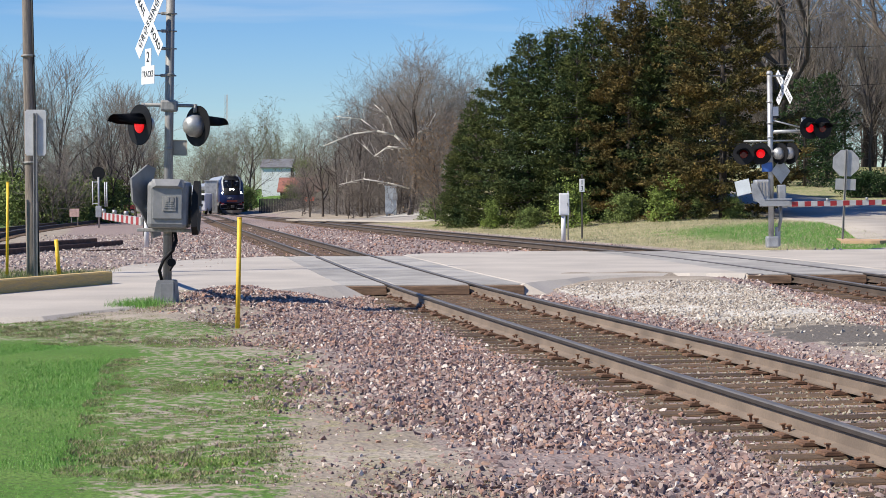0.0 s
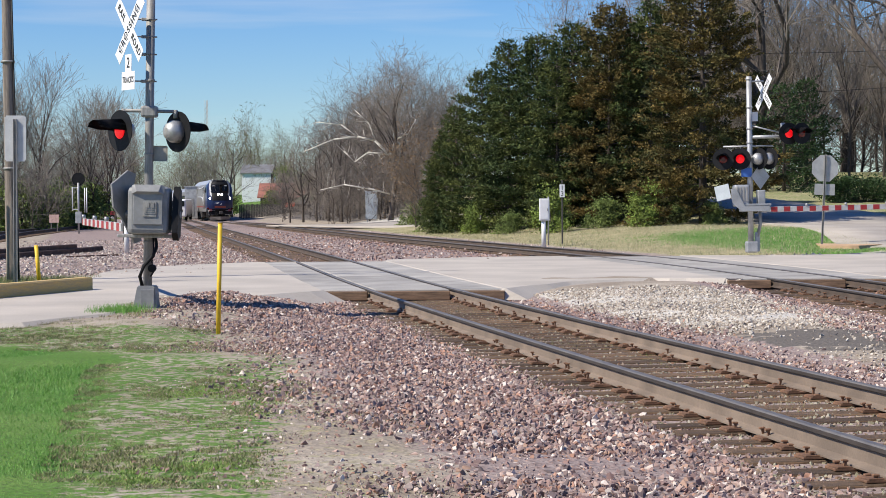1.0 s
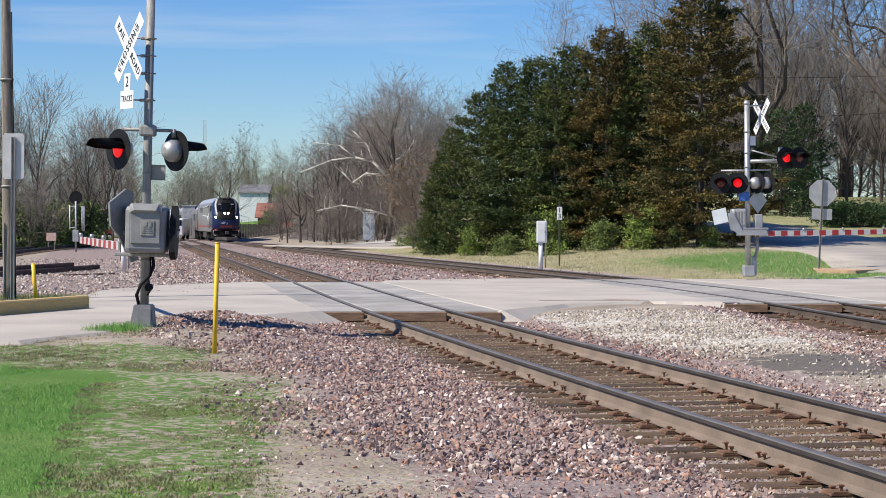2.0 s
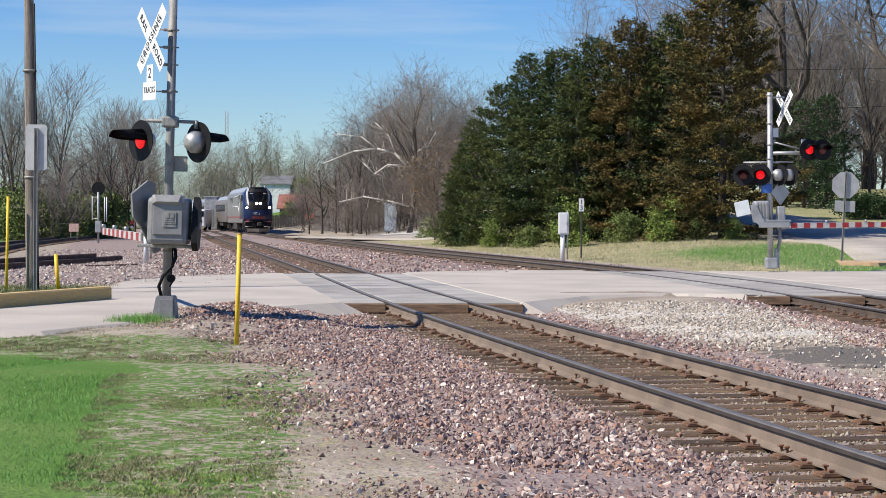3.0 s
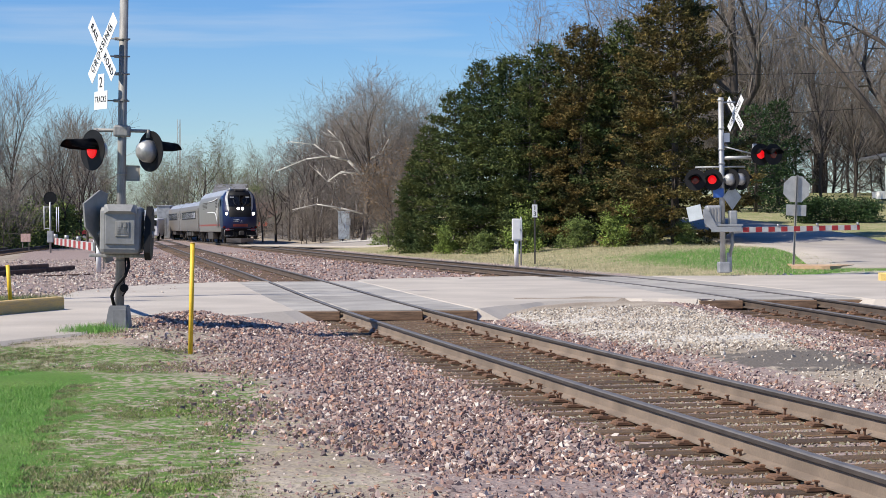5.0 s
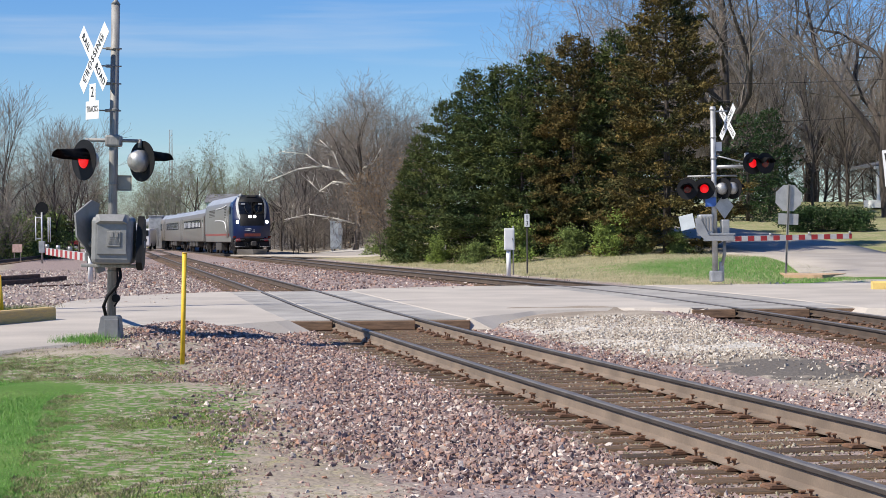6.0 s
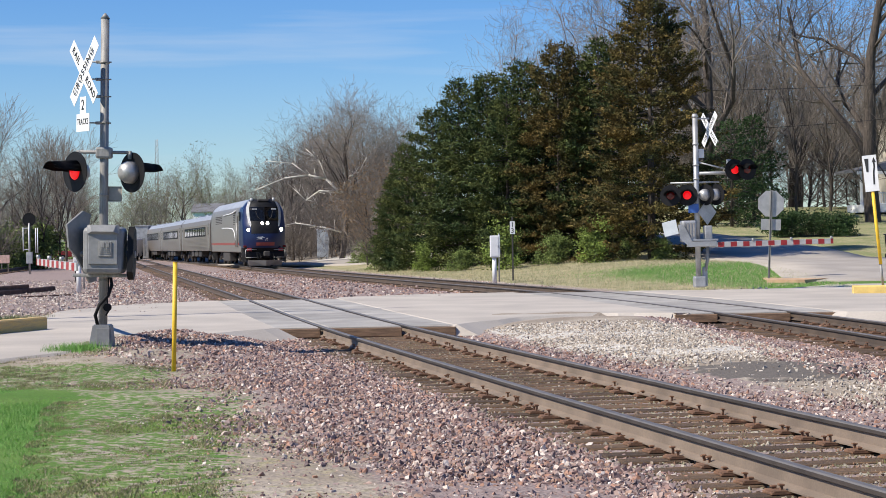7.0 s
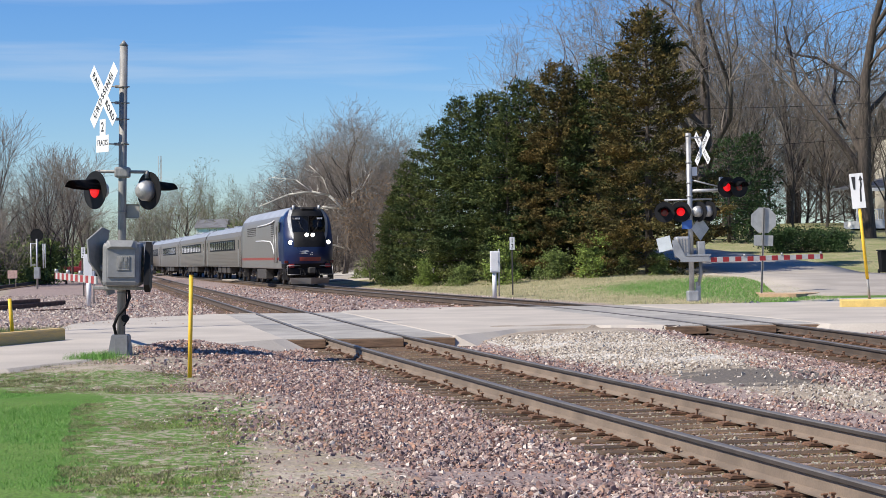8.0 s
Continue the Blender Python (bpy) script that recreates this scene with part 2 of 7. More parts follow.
def rod(bm, a, b, r0, r1=None, n=12, mi=0, cap=True):
    """A round, tapering bar from a to b."""
    a, b = Vector(a), Vector(b)
    r1 = r0 if r1 is None else r1
    d = b - a
    q = d.to_track_quat("Z", "Y").to_matrix()
    rings = []
    for p, r in ((a, r0), (b, r1)):
        rings.append([bm.verts.new(p + q @ Vector((r * math.cos(2 * math.pi * k / n), r * math.sin(2 * math.pi * k / n), 0))) for k in range(n)])
    for k in range(n):
        f = bm.faces.new((rings[0][k], rings[0][(k + 1) % n], rings[1][(k + 1) % n], rings[1][k]))
        f.material_index, f.smooth = mi, True
    if cap:
        bm.faces.new(rings[0][::-1]).material_index = mi
        bm.faces.new(rings[1]).material_index = mi
    return bm


def loft(bm, rings, close=True, caps=True, mi=0, smooth=False):
    """A skin over rings of points."""
    vs = [[bm.verts.new(p) for p in r] for r in rings]
    n = len(vs[0])
    for a, b in zip(vs, vs[1:]):
        for k in range(n if close else n - 1):
            f = bm.faces.new((a[k], a[(k + 1) % n], b[(k + 1) % n], b[k]))
            f.material_index, f.smooth = mi, smooth
    if caps:
        bm.faces.new(vs[0][::-1]).material_index = mi
        bm.faces.new(vs[-1]).material_index = mi
    return bm


def prism(bm, poly, m, depth, mi=0):
    """A flat outline in x, z, given a depth along y."""
    a = [bm.verts.new(m @ Vector((x, -depth / 2, z))) for x, z in poly]
    b = [bm.verts.new(m @ Vector((x, depth / 2, z))) for x, z in poly]
    n = len(poly)
    for k in range(n):
        bm.faces.new((a[k], a[(k + 1) % n], b[(k + 1) % n], b[k])).material_index = mi
    bm.faces.new(a[::-1]).material_index = mi
    bm.faces.new(b).material_index = mi
    bmesh.ops.recalc_face_normals(bm, faces=bm.faces)
    return bm


def tube(bm, pts, r, n=8, mi=0):
    """A bent pipe through pts."""
    pts = [Vector(p) for p in pts]
    rings = []
    for k, p in enumerate(pts):
        d = (pts[min(k + 1, len(pts) - 1)] - pts[max(k - 1, 0)]).normalized()
        q = d.to_track_quat("Z", "Y").to_matrix()
        rings.append([p + q @ Vector((r * math.cos(2 * math.pi * j / n), r * math.sin(2 * math.pi * j / n), 0)) for j in range(n)])
    return loft(bm, rings, smooth=True, mi=mi)


def B():
    return bmesh.new()


# ---- ground sheet ----
def zone_attribute(me, name, values):
    at = me.attributes.new(name, "FLOAT", "POINT")
    at.data.foreach_set("value", np.ascontiguousarray(values, np.float32))


def ground_material():
    m = bpy.data.materials.new("ground_soil_gravel_grass")
    m.use_nodes = True
    n, l = m.node_tree.nodes, m.node_tree.links
    b = n["Principled BSDF"]
    b.inputs["Roughness"].default_value = 0.95
    b.inputs["Specular IOR Level"].default_value = 0.15
    co = n.new("ShaderNodeTexCoord")

    def tex(scale, detail=6, kind="ShaderNodeTexNoise"):
        t = n.new(kind)
        t.inputs["Scale"].default_value = scale
        if kind == "ShaderNodeTexNoise":
            t.inputs["Detail"].default_value = detail
        l.new(co.outputs["Object"], t.inputs["Vector"])
        return t

    def two(c1, c2, fac):
        x = n.new("ShaderNodeMix")
        x.data_type = "RGBA"
        for key, c in (("A", c1), ("B", c2)):
            if isinstance(c, tuple):
                x.inputs[key].default_value = (*c, 1)
            else:
                l.new(c, x.inputs[key])
        l.new(fac, x.inputs["Factor"])
        return x.outputs["Result"]

    def ramp(v, a, z):
        r = n.new("ShaderNodeMapRange")
        r.inputs["From Min"].default_value, r.inputs["From Max"].default_value = a, z
        l.new(v, r.inputs["Value"])
        return r.outputs["Result"]

    def zone(name, spread=0.9, scale=2.2):
        a = n.new("ShaderNodeAttribute")
        a.attribute_name = name
        s = n.new("ShaderNodeMath")
        s.operation = "ADD"
        o = n.new("ShaderNodeMath")
        o.operation = "MULTIPLY_ADD"
        o.inputs[1].default_value, o.inputs[2].default_value = spread, -spread / 2
        l.new(tex(scale * 2.6, 8).outputs["Fac"], o.inputs[0])
        l.new(a.outputs["Fac"], s.inputs[0])
        l.new(o.outputs[0], s.inputs[1])
        return ramp(s.outputs[0], 0.42, 0.58)

    fine, broad, cells = tex(45, 5).outputs["Fac"], tex(0.8, 6).outputs["Fac"], tex(16, kind="ShaderNodeTexVoronoi")
    soil = two((0.26, 0.215, 0.165), (0.40, 0.345, 0.275), ramp(broad, 0.35, 0.65))
    soil = two(soil, (0.17, 0.135, 0.105), ramp(fine, 0.52, 0.72))
    stone = two((0.255, 0.19, 0.17), (0.36, 0.29, 0.26), cells.outputs["Color"])
    stone = two(stone, (0.15, 0.115, 0.105), ramp(fine, 0.48, 0.68))
    pale = two((0.44, 0.41, 0.36), (0.66, 0.62, 0.55), cells.outputs["Color"])
    pale = two(pale, (0.27, 0.245, 0.21), ramp(fine, 0.5, 0.7))
    straw = two((0.42, 0.355, 0.22), (0.27, 0.26, 0.135), ramp(broad, 0.38, 0.62))
    straw = two(straw, (0.165, 0.16, 0.065), ramp(fine, 0.48, 0.66))
    grass = two((0.080, 0.180, 0.028), (0.135, 0.225, 0.050), ramp(broad, 0.35, 0.65))
    grass = two(grass, (0.08, 0.12, 0.035), ramp(fine, 0.45, 0.65))
    cinder = two((0.11, 0.098, 0.085), (0.19, 0.165, 0.14), ramp(fine, 0.4, 0.7))
    c = soil
    c = two(c, straw, zone("straw"))
    c = two(c, stone, zone("stone", 0.6))
    c = two(c, pale, zone("pale", 0.6))
    c = two(c, cinder, zone("cinder", 1.1, 1.3))
    c = two(c, grass, zone("grass", 1.3, 4.5))
    l.new(c, b.inputs["Base Color"])
    bp = n.new("ShaderNodeBump")
    bp.inputs["Strength"].default_value, bp.inputs["Distance"].default_value = 0.9, 0.014
    l.new(cells.outputs["Distance"], bp.inputs["Height"])
    bp2 = n.new("ShaderNodeBump")
    bp2.inputs["Strength"].default_value, bp2.inputs["Distance"].default_value = 0.6, 0.007
    l.new(fine, bp2.inputs["Height"])
    l.new(bp.outputs["Normal"], bp2.inputs["Normal"])
    l.new(bp2.outputs["Normal"], b.inputs["Normal"])
    return m


lawn_edge = spline([(0, -1.3), (7.8, -2.35), (10.5, -2.95), (12.5, -3.4), (14.6, -4.3), (15.4, -6.0), (16.2, -9.0), (17.4, -16)])


def zones(x, y):
    d1, d2 = (x - near_x(y)) * 0.97, (x - far_x(y)) * 0.96
    near_side = 1 - step(23, 24, y)
    lawn = step(-0.12, 0.12, lawn_edge(y) - x) * (1 - step(14.9, 15.2, y))
    weeds = 0.54 * step(-0.2, 0.3, 1.7 + 0.12 * (y - 10) + lawn_edge(np.minimum(y, 15)) - x) * (1 - step(16.8, 17.3, y)) * (1 - step(-3.2, -2.0, x) * step(13, 16, y))
    far_grass = step(4.5, 7.5, d2) * step(37, 38, y) * (1 - step(47, 53, y)) * 0.95
    back_grass = 0.42 * step(11, 16, d2) * step(40, 44, y) + 0.7 * step(150, 190, y)
    strip = 0.75 * step(23.5, 24.5, y) * (1 - step(27.8, 28.6, y)) * (1 - step(-7.9, -7.3, x))
    left_bank = 0.8 * step(3, 8, yard_x(y) - x) * step(45, 60, y)
    grass = np.clip(lawn + np.where(lawn > 0.5, 0, weeds) + far_grass + back_grass + strip + left_bank, 0, 1)
    straw = step(2.4, 3.4, d2) * step(36.5, 39, y) * (1 - 0.3 * step(60, 90, y))
    straw = np.clip(straw + 0.4 * step(-3.6, -2.2, -(x - lawn_edge(np.minimum(y, 15)) - 2.5)) * near_side * step(-3, 0, -x), 0, 1)
    stone = np.maximum(1 - step(np.where(d1 > 0, 1.9, 2.1), np.where(d1 > 0, 2.9, 4.6), np.abs(d1)), 1 - step(2.0, 3.2, np.abs(d2)))
    stone = np.maximum(stone, step(35, 37, y) * step(-1, 0.5, d1) * (1 - step(1.8, 2.6, d2)))
    yard = step(28.2, 29.5, y) * (1 - step(-1.2, -0.6, d1)) * (1 - step(1.5, 3.5, yard_x(y) - x))
    stone = np.maximum(stone, 0.9 * yard)
    between = step(1.9, 2.5, d1) * (1 - step(-2.2, -1.7, d2)) * near_side
    pale = between * (0.66 * step(16.8, 19.5, y) + 0.30)
    pale = np.maximum(pale, 0.8 * blob(x, y, 8.6, 37.2, 2.0, 0.7))
    pale = np.maximum(pale, blob(x, y, -4.9, 97, 2.6, 6) * step(2.2, 3.0, d2))
    cinder = 1.0 * blob(x, y, 4.9, 15.6, 1.8, 1.3) * (d1 > 2.3)
    cinder = np.maximum(cinder, 0.6 * blob(x, y, -5.6, 17.3, 1.0, 0.5))
    cinder = np.maximum(cinder, 0.85 * step(4.5, 7, d2) * step(90, 100, y) * (1 - blob(x, y, -4.9, 97, 3.4, 7)))
    straw = straw * (1 - step(92, 104, y))
    return grass, straw, stone, pale, cinder


def build_ground():
    xs = np.concatenate([-np.geomspace(900, 31, 16), np.arange(-30, -9, 0.6), np.arange(-9, 13, 0.22), np.arange(13, 40, 0.7), np.geomspace(41, 900, 16)])
    ys = np.concatenate([-np.geomspace(500, 4, 12), np.arange(-3, 6, 0.6), np.arange(6, 26, 0.22), np.arange(26, 62, 0.4), np.arange(62, 130, 1.6), np.geomspace(131, 3000, 26)])
    gx, gy = np.meshgrid(xs, ys)
    x, y = gx.ravel(), gy.ravel()
    z = ground_z(x, y)
    near = (x > -9) & (x < 13) & (y > 6) & (y < 60)
    bumps = np.array([noise.noise(Vector((a * 0.9, b * 0.9, 0))) * 0.035 + noise.noise(Vector((a * 3, b * 3, 5))) * 0.014 if k else 0.0 for a, b, k in zip(x, y, near)])
    d1 = np.abs(x - near_x(y))
    z = z + bumps * step(1.6, 2.4, d1)
    nx, ny = len(xs), len(ys)
    a = (np.arange(ny - 1)[:, None] * nx + np.arange(nx - 1)[None, :]).ravel()
    faces = np.stack([a, a + 1, a + nx + 1, a + nx], 1)
    ob = raw("ground", np.stack([x, y * DEEP, z], 1).tolist(), faces.tolist(), ground_material(), smooth=True)
    for name, v in zip(("grass", "straw", "stone", "pale", "cinder"), zones(x, y)):
        zone_attribute(ob.data, name, v)
    return tagged(ob, "ground of dry soil, gravel, straw and spring grass", "ground", kind="structure")


build_ground()


# ---- road ----
def slab(name, outline, top, thick, material, label, category="road"):
    bm = B()
    outline = [(x, y * DEEP) for x, y in outline]
    vs = [bm.verts.new((x, y, top(x, y))) for x, y in outline]
    turn = sum(x0 * y1 - x1 * y0 for (x0, y0), (x1, y1) in zip(outline, outline[1:] + outline[:1]))
    lo = []
    for k, (x, y) in enumerate(outline):
        (xa, ya), (xb, yb) = outline[k - 1], outline[(k + 1) % len(outline)]
        d = Vector((yb - ya, xa - xb)).normalized() * (0.42 if turn > 0 else -0.42)
        lo.append(bm.verts.new((x + d.x, y + d.y, top(x, y) - thick)))
    bm.faces.new(vs)
    for k in range(len(vs)):
        j = (k + 1) % len(vs)
        bm.faces.new((vs[k], lo[k], lo[j], vs[j]))
    bmesh.ops.recalc_face_normals(bm, faces=bm.faces)
    bmesh.ops.triangulate(bm, faces=bm.faces)
    return tagged(obj(name, bm, material), label, category, kind="structure")


def wavy(pts, amount, k=5):
    """An outline with small wear along its edges."""
    out = []
    for (x0, y0), (x1, y1) in zip(pts, pts[1:]):
        for j in range(k):
            t = j / k
            x, y = x0 + (x1 - x0) * t, y0 + (y1 - y0) * t
            out.append((x + amount * noise.noise(Vector((x * 1.7, y * 1.7, 3))), y + amount * noise.noise(Vector((x * 1.7, y * 1.7, 9)))))
    return out + [pts[-1]]


flat = lambda x, y: 0.0
near_edge = [(-30, 12.2), (-14, 14.9), (-9, 16.2), (-5.6, 17.0), (-4.7, 18.6), (-4.3, 20.3), (-3.2, 21.8), (-2.15, 22.95)]
near_edge_mid = [(1.1, 23.1), (2.4, 25.0), (4.2, 26.0), (5.95, 25.6)]
LEFT_FAR = [(-3.9, 34.6), (-5.1, 34.5), (-7.0, 32.8), (-7.85, 30.4), (-7.75, 27.4), (-6.9, 24.2), (-9.5, 20.6), (-16, 17.4), (-30, 15.2)]


def rail_line(f, off, y0, y1, k):
    return [(float(f(y)) + off, y) for y in np.linspace(y0, y1, k)]


# the concrete stops at the crossing panels, which lie between it
HW = 1.66
slab("road_west", wavy(near_edge, 0.14) + rail_line(near_x, -HW, 23.0, 34.6, 8) + wavy(LEFT_FAR, 0.12), flat, 0.2, M_CONCRETE,
     "pale worn concrete road with ragged edges")
slab("road_middle", rail_line(near_x, HW, 34.9, 23.1, 8) + wavy(near_edge_mid, 0.12) + rail_line(far_x, -HW, 25.6, 37.1, 8) + [(1.2, 36.9), (-1.5, 35.6)],
     flat, 0.2, M_CONCRETE, "pale concrete road between the two tracks")
slab("road_east", [(float(far_x(36.9)) + HW, 36.9)] + rail_line(far_x, HW, 36.4, 25.2, 8) + [(14, 24.6), (24, 24.2), (60, 22), (60, 36), (28, 38.2), (22, 40), (18.6, 43.5), (18.4, 47),
     (17.0, 46.0), (14.6, 41.6), (13.2, 39.0), (11.6, 37.2), (9.6, 36.7)], flat, 0.2, M_CONCRETE, "pale concrete road beyond the tracks")


def street():
    """The side street that climbs behind the stop sign."""
    mid = [(x, y * DEEP) for x, y in [(16.2, 40.5), (17.2, 46), (17.6, 52), (17.0, 60), (14.0, 68), (8.0, 76), (0.0, 84), (-10, 96)]]
    bm = B()
    rows = []
    for k in range(43):
        t = k / 6
        i = min(int(t), len(mid) - 2)
        u = t - i
        p = Vector(mid[i]).lerp(Vector(mid[i + 1]), u)
        a, b = Vector(mid[max(i - 1, 0)]), Vector(mid[min(i + 2, len(mid) - 1)])
        d = (b - a).normalized()
        nrm = Vector((d.y, -d.x))
        w = 3.6
        rows.append([(p + nrm * s * w).to_tuple() for s in (-1, -0.5, 0, 0.5, 1)])
    loft(bm, [[(x, y, max(g(x, y / DEEP), 0) + 0.03 + 0.02 * step(57, 62, y)) for x, y in r] for r in rows], close=False, caps=False, smooth=True)
    bmesh.ops.recalc_face_normals(bm, faces=bm.faces)
    ob = obj("street", bm, mat("street_asphalt", (0.36, 0.32, 0.27), 0.9, vary=0.15, scale=0.6, bump=0.004, bump_scale=30))
    md = ob.modifiers.new("thickness", "SOLIDIFY")
    md.thickness, md.offset = 0.12, -1
    return tagged(ob, "grey worn side street curving uphill", "road", kind="structure")


street()


# ---- tracks ----
RAIL = [(-0.075, -0.172), (0.075, -0.172), (0.075, -0.160), (0.012, -0.136), (0.009, -0.050), (0.036, -0.038), (0.037, -0.010), (0.028, 0.0),
        (-0.028, 0.0), (-0.037, -0.010), (-0.036, -0.038), (-0.009, -0.050), (-0.012, -0.136), (-0.075, -0.160)]


def rail(f, zf, off, y0, y1, stepy, parent):
    bm = B()
    rings = []
    for y in np.arange(y0, y1 + 0.01, stepy):
        p = deep(float(f(y)), y, float(zf(y)))
        d = deep(float(f(y + 0.1) - f(y - 0.1)), 0.2).normalized()
        side = Vector((d.y, -d.x, 0))
        rings.append([p + side * (off + u) + Vector((0, 0, w)) for u, w in RAIL])
    loft(bm, rings)
    bmesh.ops.recalc_face_normals(bm, faces=bm.faces)
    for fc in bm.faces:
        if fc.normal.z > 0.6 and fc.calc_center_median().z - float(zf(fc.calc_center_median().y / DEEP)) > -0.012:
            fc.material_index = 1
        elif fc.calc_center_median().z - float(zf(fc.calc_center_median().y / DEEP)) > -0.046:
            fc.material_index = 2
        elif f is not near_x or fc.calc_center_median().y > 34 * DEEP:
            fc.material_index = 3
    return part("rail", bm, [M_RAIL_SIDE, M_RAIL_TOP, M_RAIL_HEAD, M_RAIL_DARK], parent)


zero = lambda y: 0.0


def tie_mesh():
    bm = B()
    box(bm, (0, 0, -0.09), (2.6, 0.20, 0.18), 0.014)
    for v in bm.verts:
        v.co += Vector((0, 0.012 * noise.noise(v.co * 4), 0.008 * noise.noise(v.co * 5)))
    o = obj("tie", bm, M_TIE)
    bm = B()
    box(bm, (0, 0, 0.009), (0.36, 0.17, 0.018), 0.004)
    box(bm, (0.115, 0, 0.022), (0.10, 0.17, 0.012), 0.003)
    box(bm, (-0.115, 0, 0.022), (0.10, 0.17, 0.012), 0.003)
    pl = obj("tie_plate", bm, M_PLATE)
    bm = B()
    box(bm, (0, 0, 0.03), (0.018, 0.018, 0.06))
    box(bm, (0.004, 0, 0.062), (0.042, 0.034, 0.014), 0.004)
    sp = obj("spike", bm, M_PLATE)
    meshes = o.data, pl.data, sp.data
    for x in (o, pl, sp):
        bpy.data.objects.remove(x)
    return meshes


TIE, PLATE, SPIKE = tie_mesh()


def child(name, me, parent, m):
    ob = new(name, me)
    ob.parent = parent
    ob.matrix_basis = m
    return ob


def track(name, f, zf, label, y0, y1, bare, ties, detail):
    """A track: two rails on ties. bare: stretches with ties in sight; detail: the stretch whose plates and spikes show."""
    top = thing(name, Matrix(), label, "railway track", kind="structure")
    for off in (-0.755, 0.755):
        rail(f, zf, off, y0, y1, 1.0, top)
    rng = random.Random(5)
    y = y0
    while y < ties:
        d = math.atan2(float(f(y + 0.1) - f(y - 0.1)), 0.2 * DEEP)
        if any(a < y < b for a, b in bare):
            m = Matrix.Translation(deep(float(f(y)) + rng.uniform(-0.06, 0.06), y, float(zf(y)) - 0.196)) @ pose(0, 0, 0, rng.uniform(-1, 1), rng.uniform(-0.4, 0.4), -math.degrees(d) + rng.uniform(-1.6, 1.6))
            t = child("tie", TIE, top, m)
            if detail[0] < y < detail[1]:
                for off in (-0.755, 0.755):
                    child("tie_plate", PLATE, t, pose(off, 0, 0.002))
                    for sx, sy in ((-0.105, 0.05), (0.105, -0.05), (-0.105, -0.055), (0.16, 0.05)):
                        up = rng.choice((0, 0, 0.01, 0.03, 0.05))
                        child("spike", SPIKE, t, pose(off + sx, sy, -0.025 + up, rng.uniform(-5, 5), rng.uniform(-8, 8), 180 if sx < 0 else 0))
        y += (0.50 * math.cos(d) + rng.uniform(-0.04, 0.04)) / DEEP
    return top


track("near_track", near_x, zero, "railway track with brown rails on old wooden ties", -20, 190, [(5, 22.9), (34.8, 110)], 110, (5.5, 22.9))
track("far_track", far_x, far_z, "main line track with rusty rails on ballast", -20, 300, [(12, 25.2), (37.2, 110)], 110, (16, 25))


# ---- trees ----
def limb_paths(rng, height, spread, levels, trunk_r, forks, lean=0.0, first=0.3, droop=0.0, crook=1.0):
    """Branches as rows of points with radii, each level finer than the one before."""
    out = []

    def grow(p, d, length, r, level):
        n = 5 if level < 2 else 3 if level == 2 else 2
        pts = [(p.copy(), r)]
        for k in range(n):
            wob = (0.16 + 0.10 * level) * (crook if level else 1.0)
            d = (d + Vector((rng.uniform(-1, 1), rng.uniform(-1, 1), rng.uniform(-0.5, 0.8) - droop * level)) * wob).normalized()
            p = p + d * (length / n)
            pts.append((p.copy(), max(r * (1 - 0.72 * (k + 1) / n), 0.009)))
        out.append((level, pts))
        if level >= levels:
            return
        for j in range(forks[level]):
            t = first + (1 - first) * (j + rng.random()) / forks[level] if level == 0 else 0.25 + 0.75 * (j + rng.random()) / forks[level]
            t = min(t, 0.999)
            i = min(int(t * n), n - 1)
            u = t * n - i
            q = pts[i][0].lerp(pts[i + 1][0], u)
            rr = pts[i][1] * (1 - u) + pts[i + 1][1] * u
            a = rng.uniform(0, 2 * math.pi)
            axis = (pts[i + 1][0] - pts[i][0]).normalized()
            side = axis.orthogonal().normalized()
            side.rotate(Matrix.Rotation(a, 3, axis))
            ang = rng.uniform(0.45, 1.0) * spread
            nd = (axis * math.cos(ang) + side * math.sin(ang) + Vector((0, 0, 0.22))).normalized()
            grow(q, nd, length * rng.uniform(0.42, 0.68) * (1.15 - 0.45 * t if level == 0 else 1.0), rr * rng.uniform(0.45, 0.68), level + 1)

    grow(Vector((0, 0, -0.2)), Vector((lean, 0, 1)).normalized(), height * 0.72, trunk_r, 0)
    return out


def skin(paths, sides):
    vs, fs = [], []
    for level, pts in paths:
        n = sides[min(level, len(sides) - 1)]
        base = len(vs)
        for k, (p, r) in enumerate(pts):
            d = (pts[min(k + 1, len(pts) - 1)][0] - pts[max(k - 1, 0)][0]).normalized()
            a = d.orthogonal().normalized()
            b = d.cross(a)
            for j in range(n):
                w = 2 * math.pi * j / n
                vs.append(p + a * (r * math.cos(w)) + b * (r * math.sin(w)))
            if k:
                for j in range(n):
                    x, y = base + (k - 1) * n, base + k * n
                    fs.append((x + j, x + (j + 1) % n, y + (j + 1) % n, y + j))
    return vs, fs


def leaf_cloud(points, rng, size, per, blades=2):
    """Small pointed leaves strewn round the points."""
    vs, fs = [], []
    for p in points:
        for _ in range(per):
            c = p + Vector((rng.gauss(0, 1), rng.gauss(0, 1), rng.gauss(0, 1))) * size * 2.2
            for _ in range(blades):
                d = Vector((rng.uniform(-1, 1), rng.uniform(-1, 1), rng.uniform(-0.6, 0.9))).normalized()
                w = d.orthogonal().normalized() * size * 0.42
                w.rotate(Matrix.Rotation(rng.uniform(0, 3.1), 3, d))
                s = size * rng.uniform(0.7, 1.4)
                k = len(vs)
                vs += [c - d * s * 0.6, c + w, c + d * s, c - w]
                fs.append((k, k + 1, k + 2, k + 3))
    return vs, fs


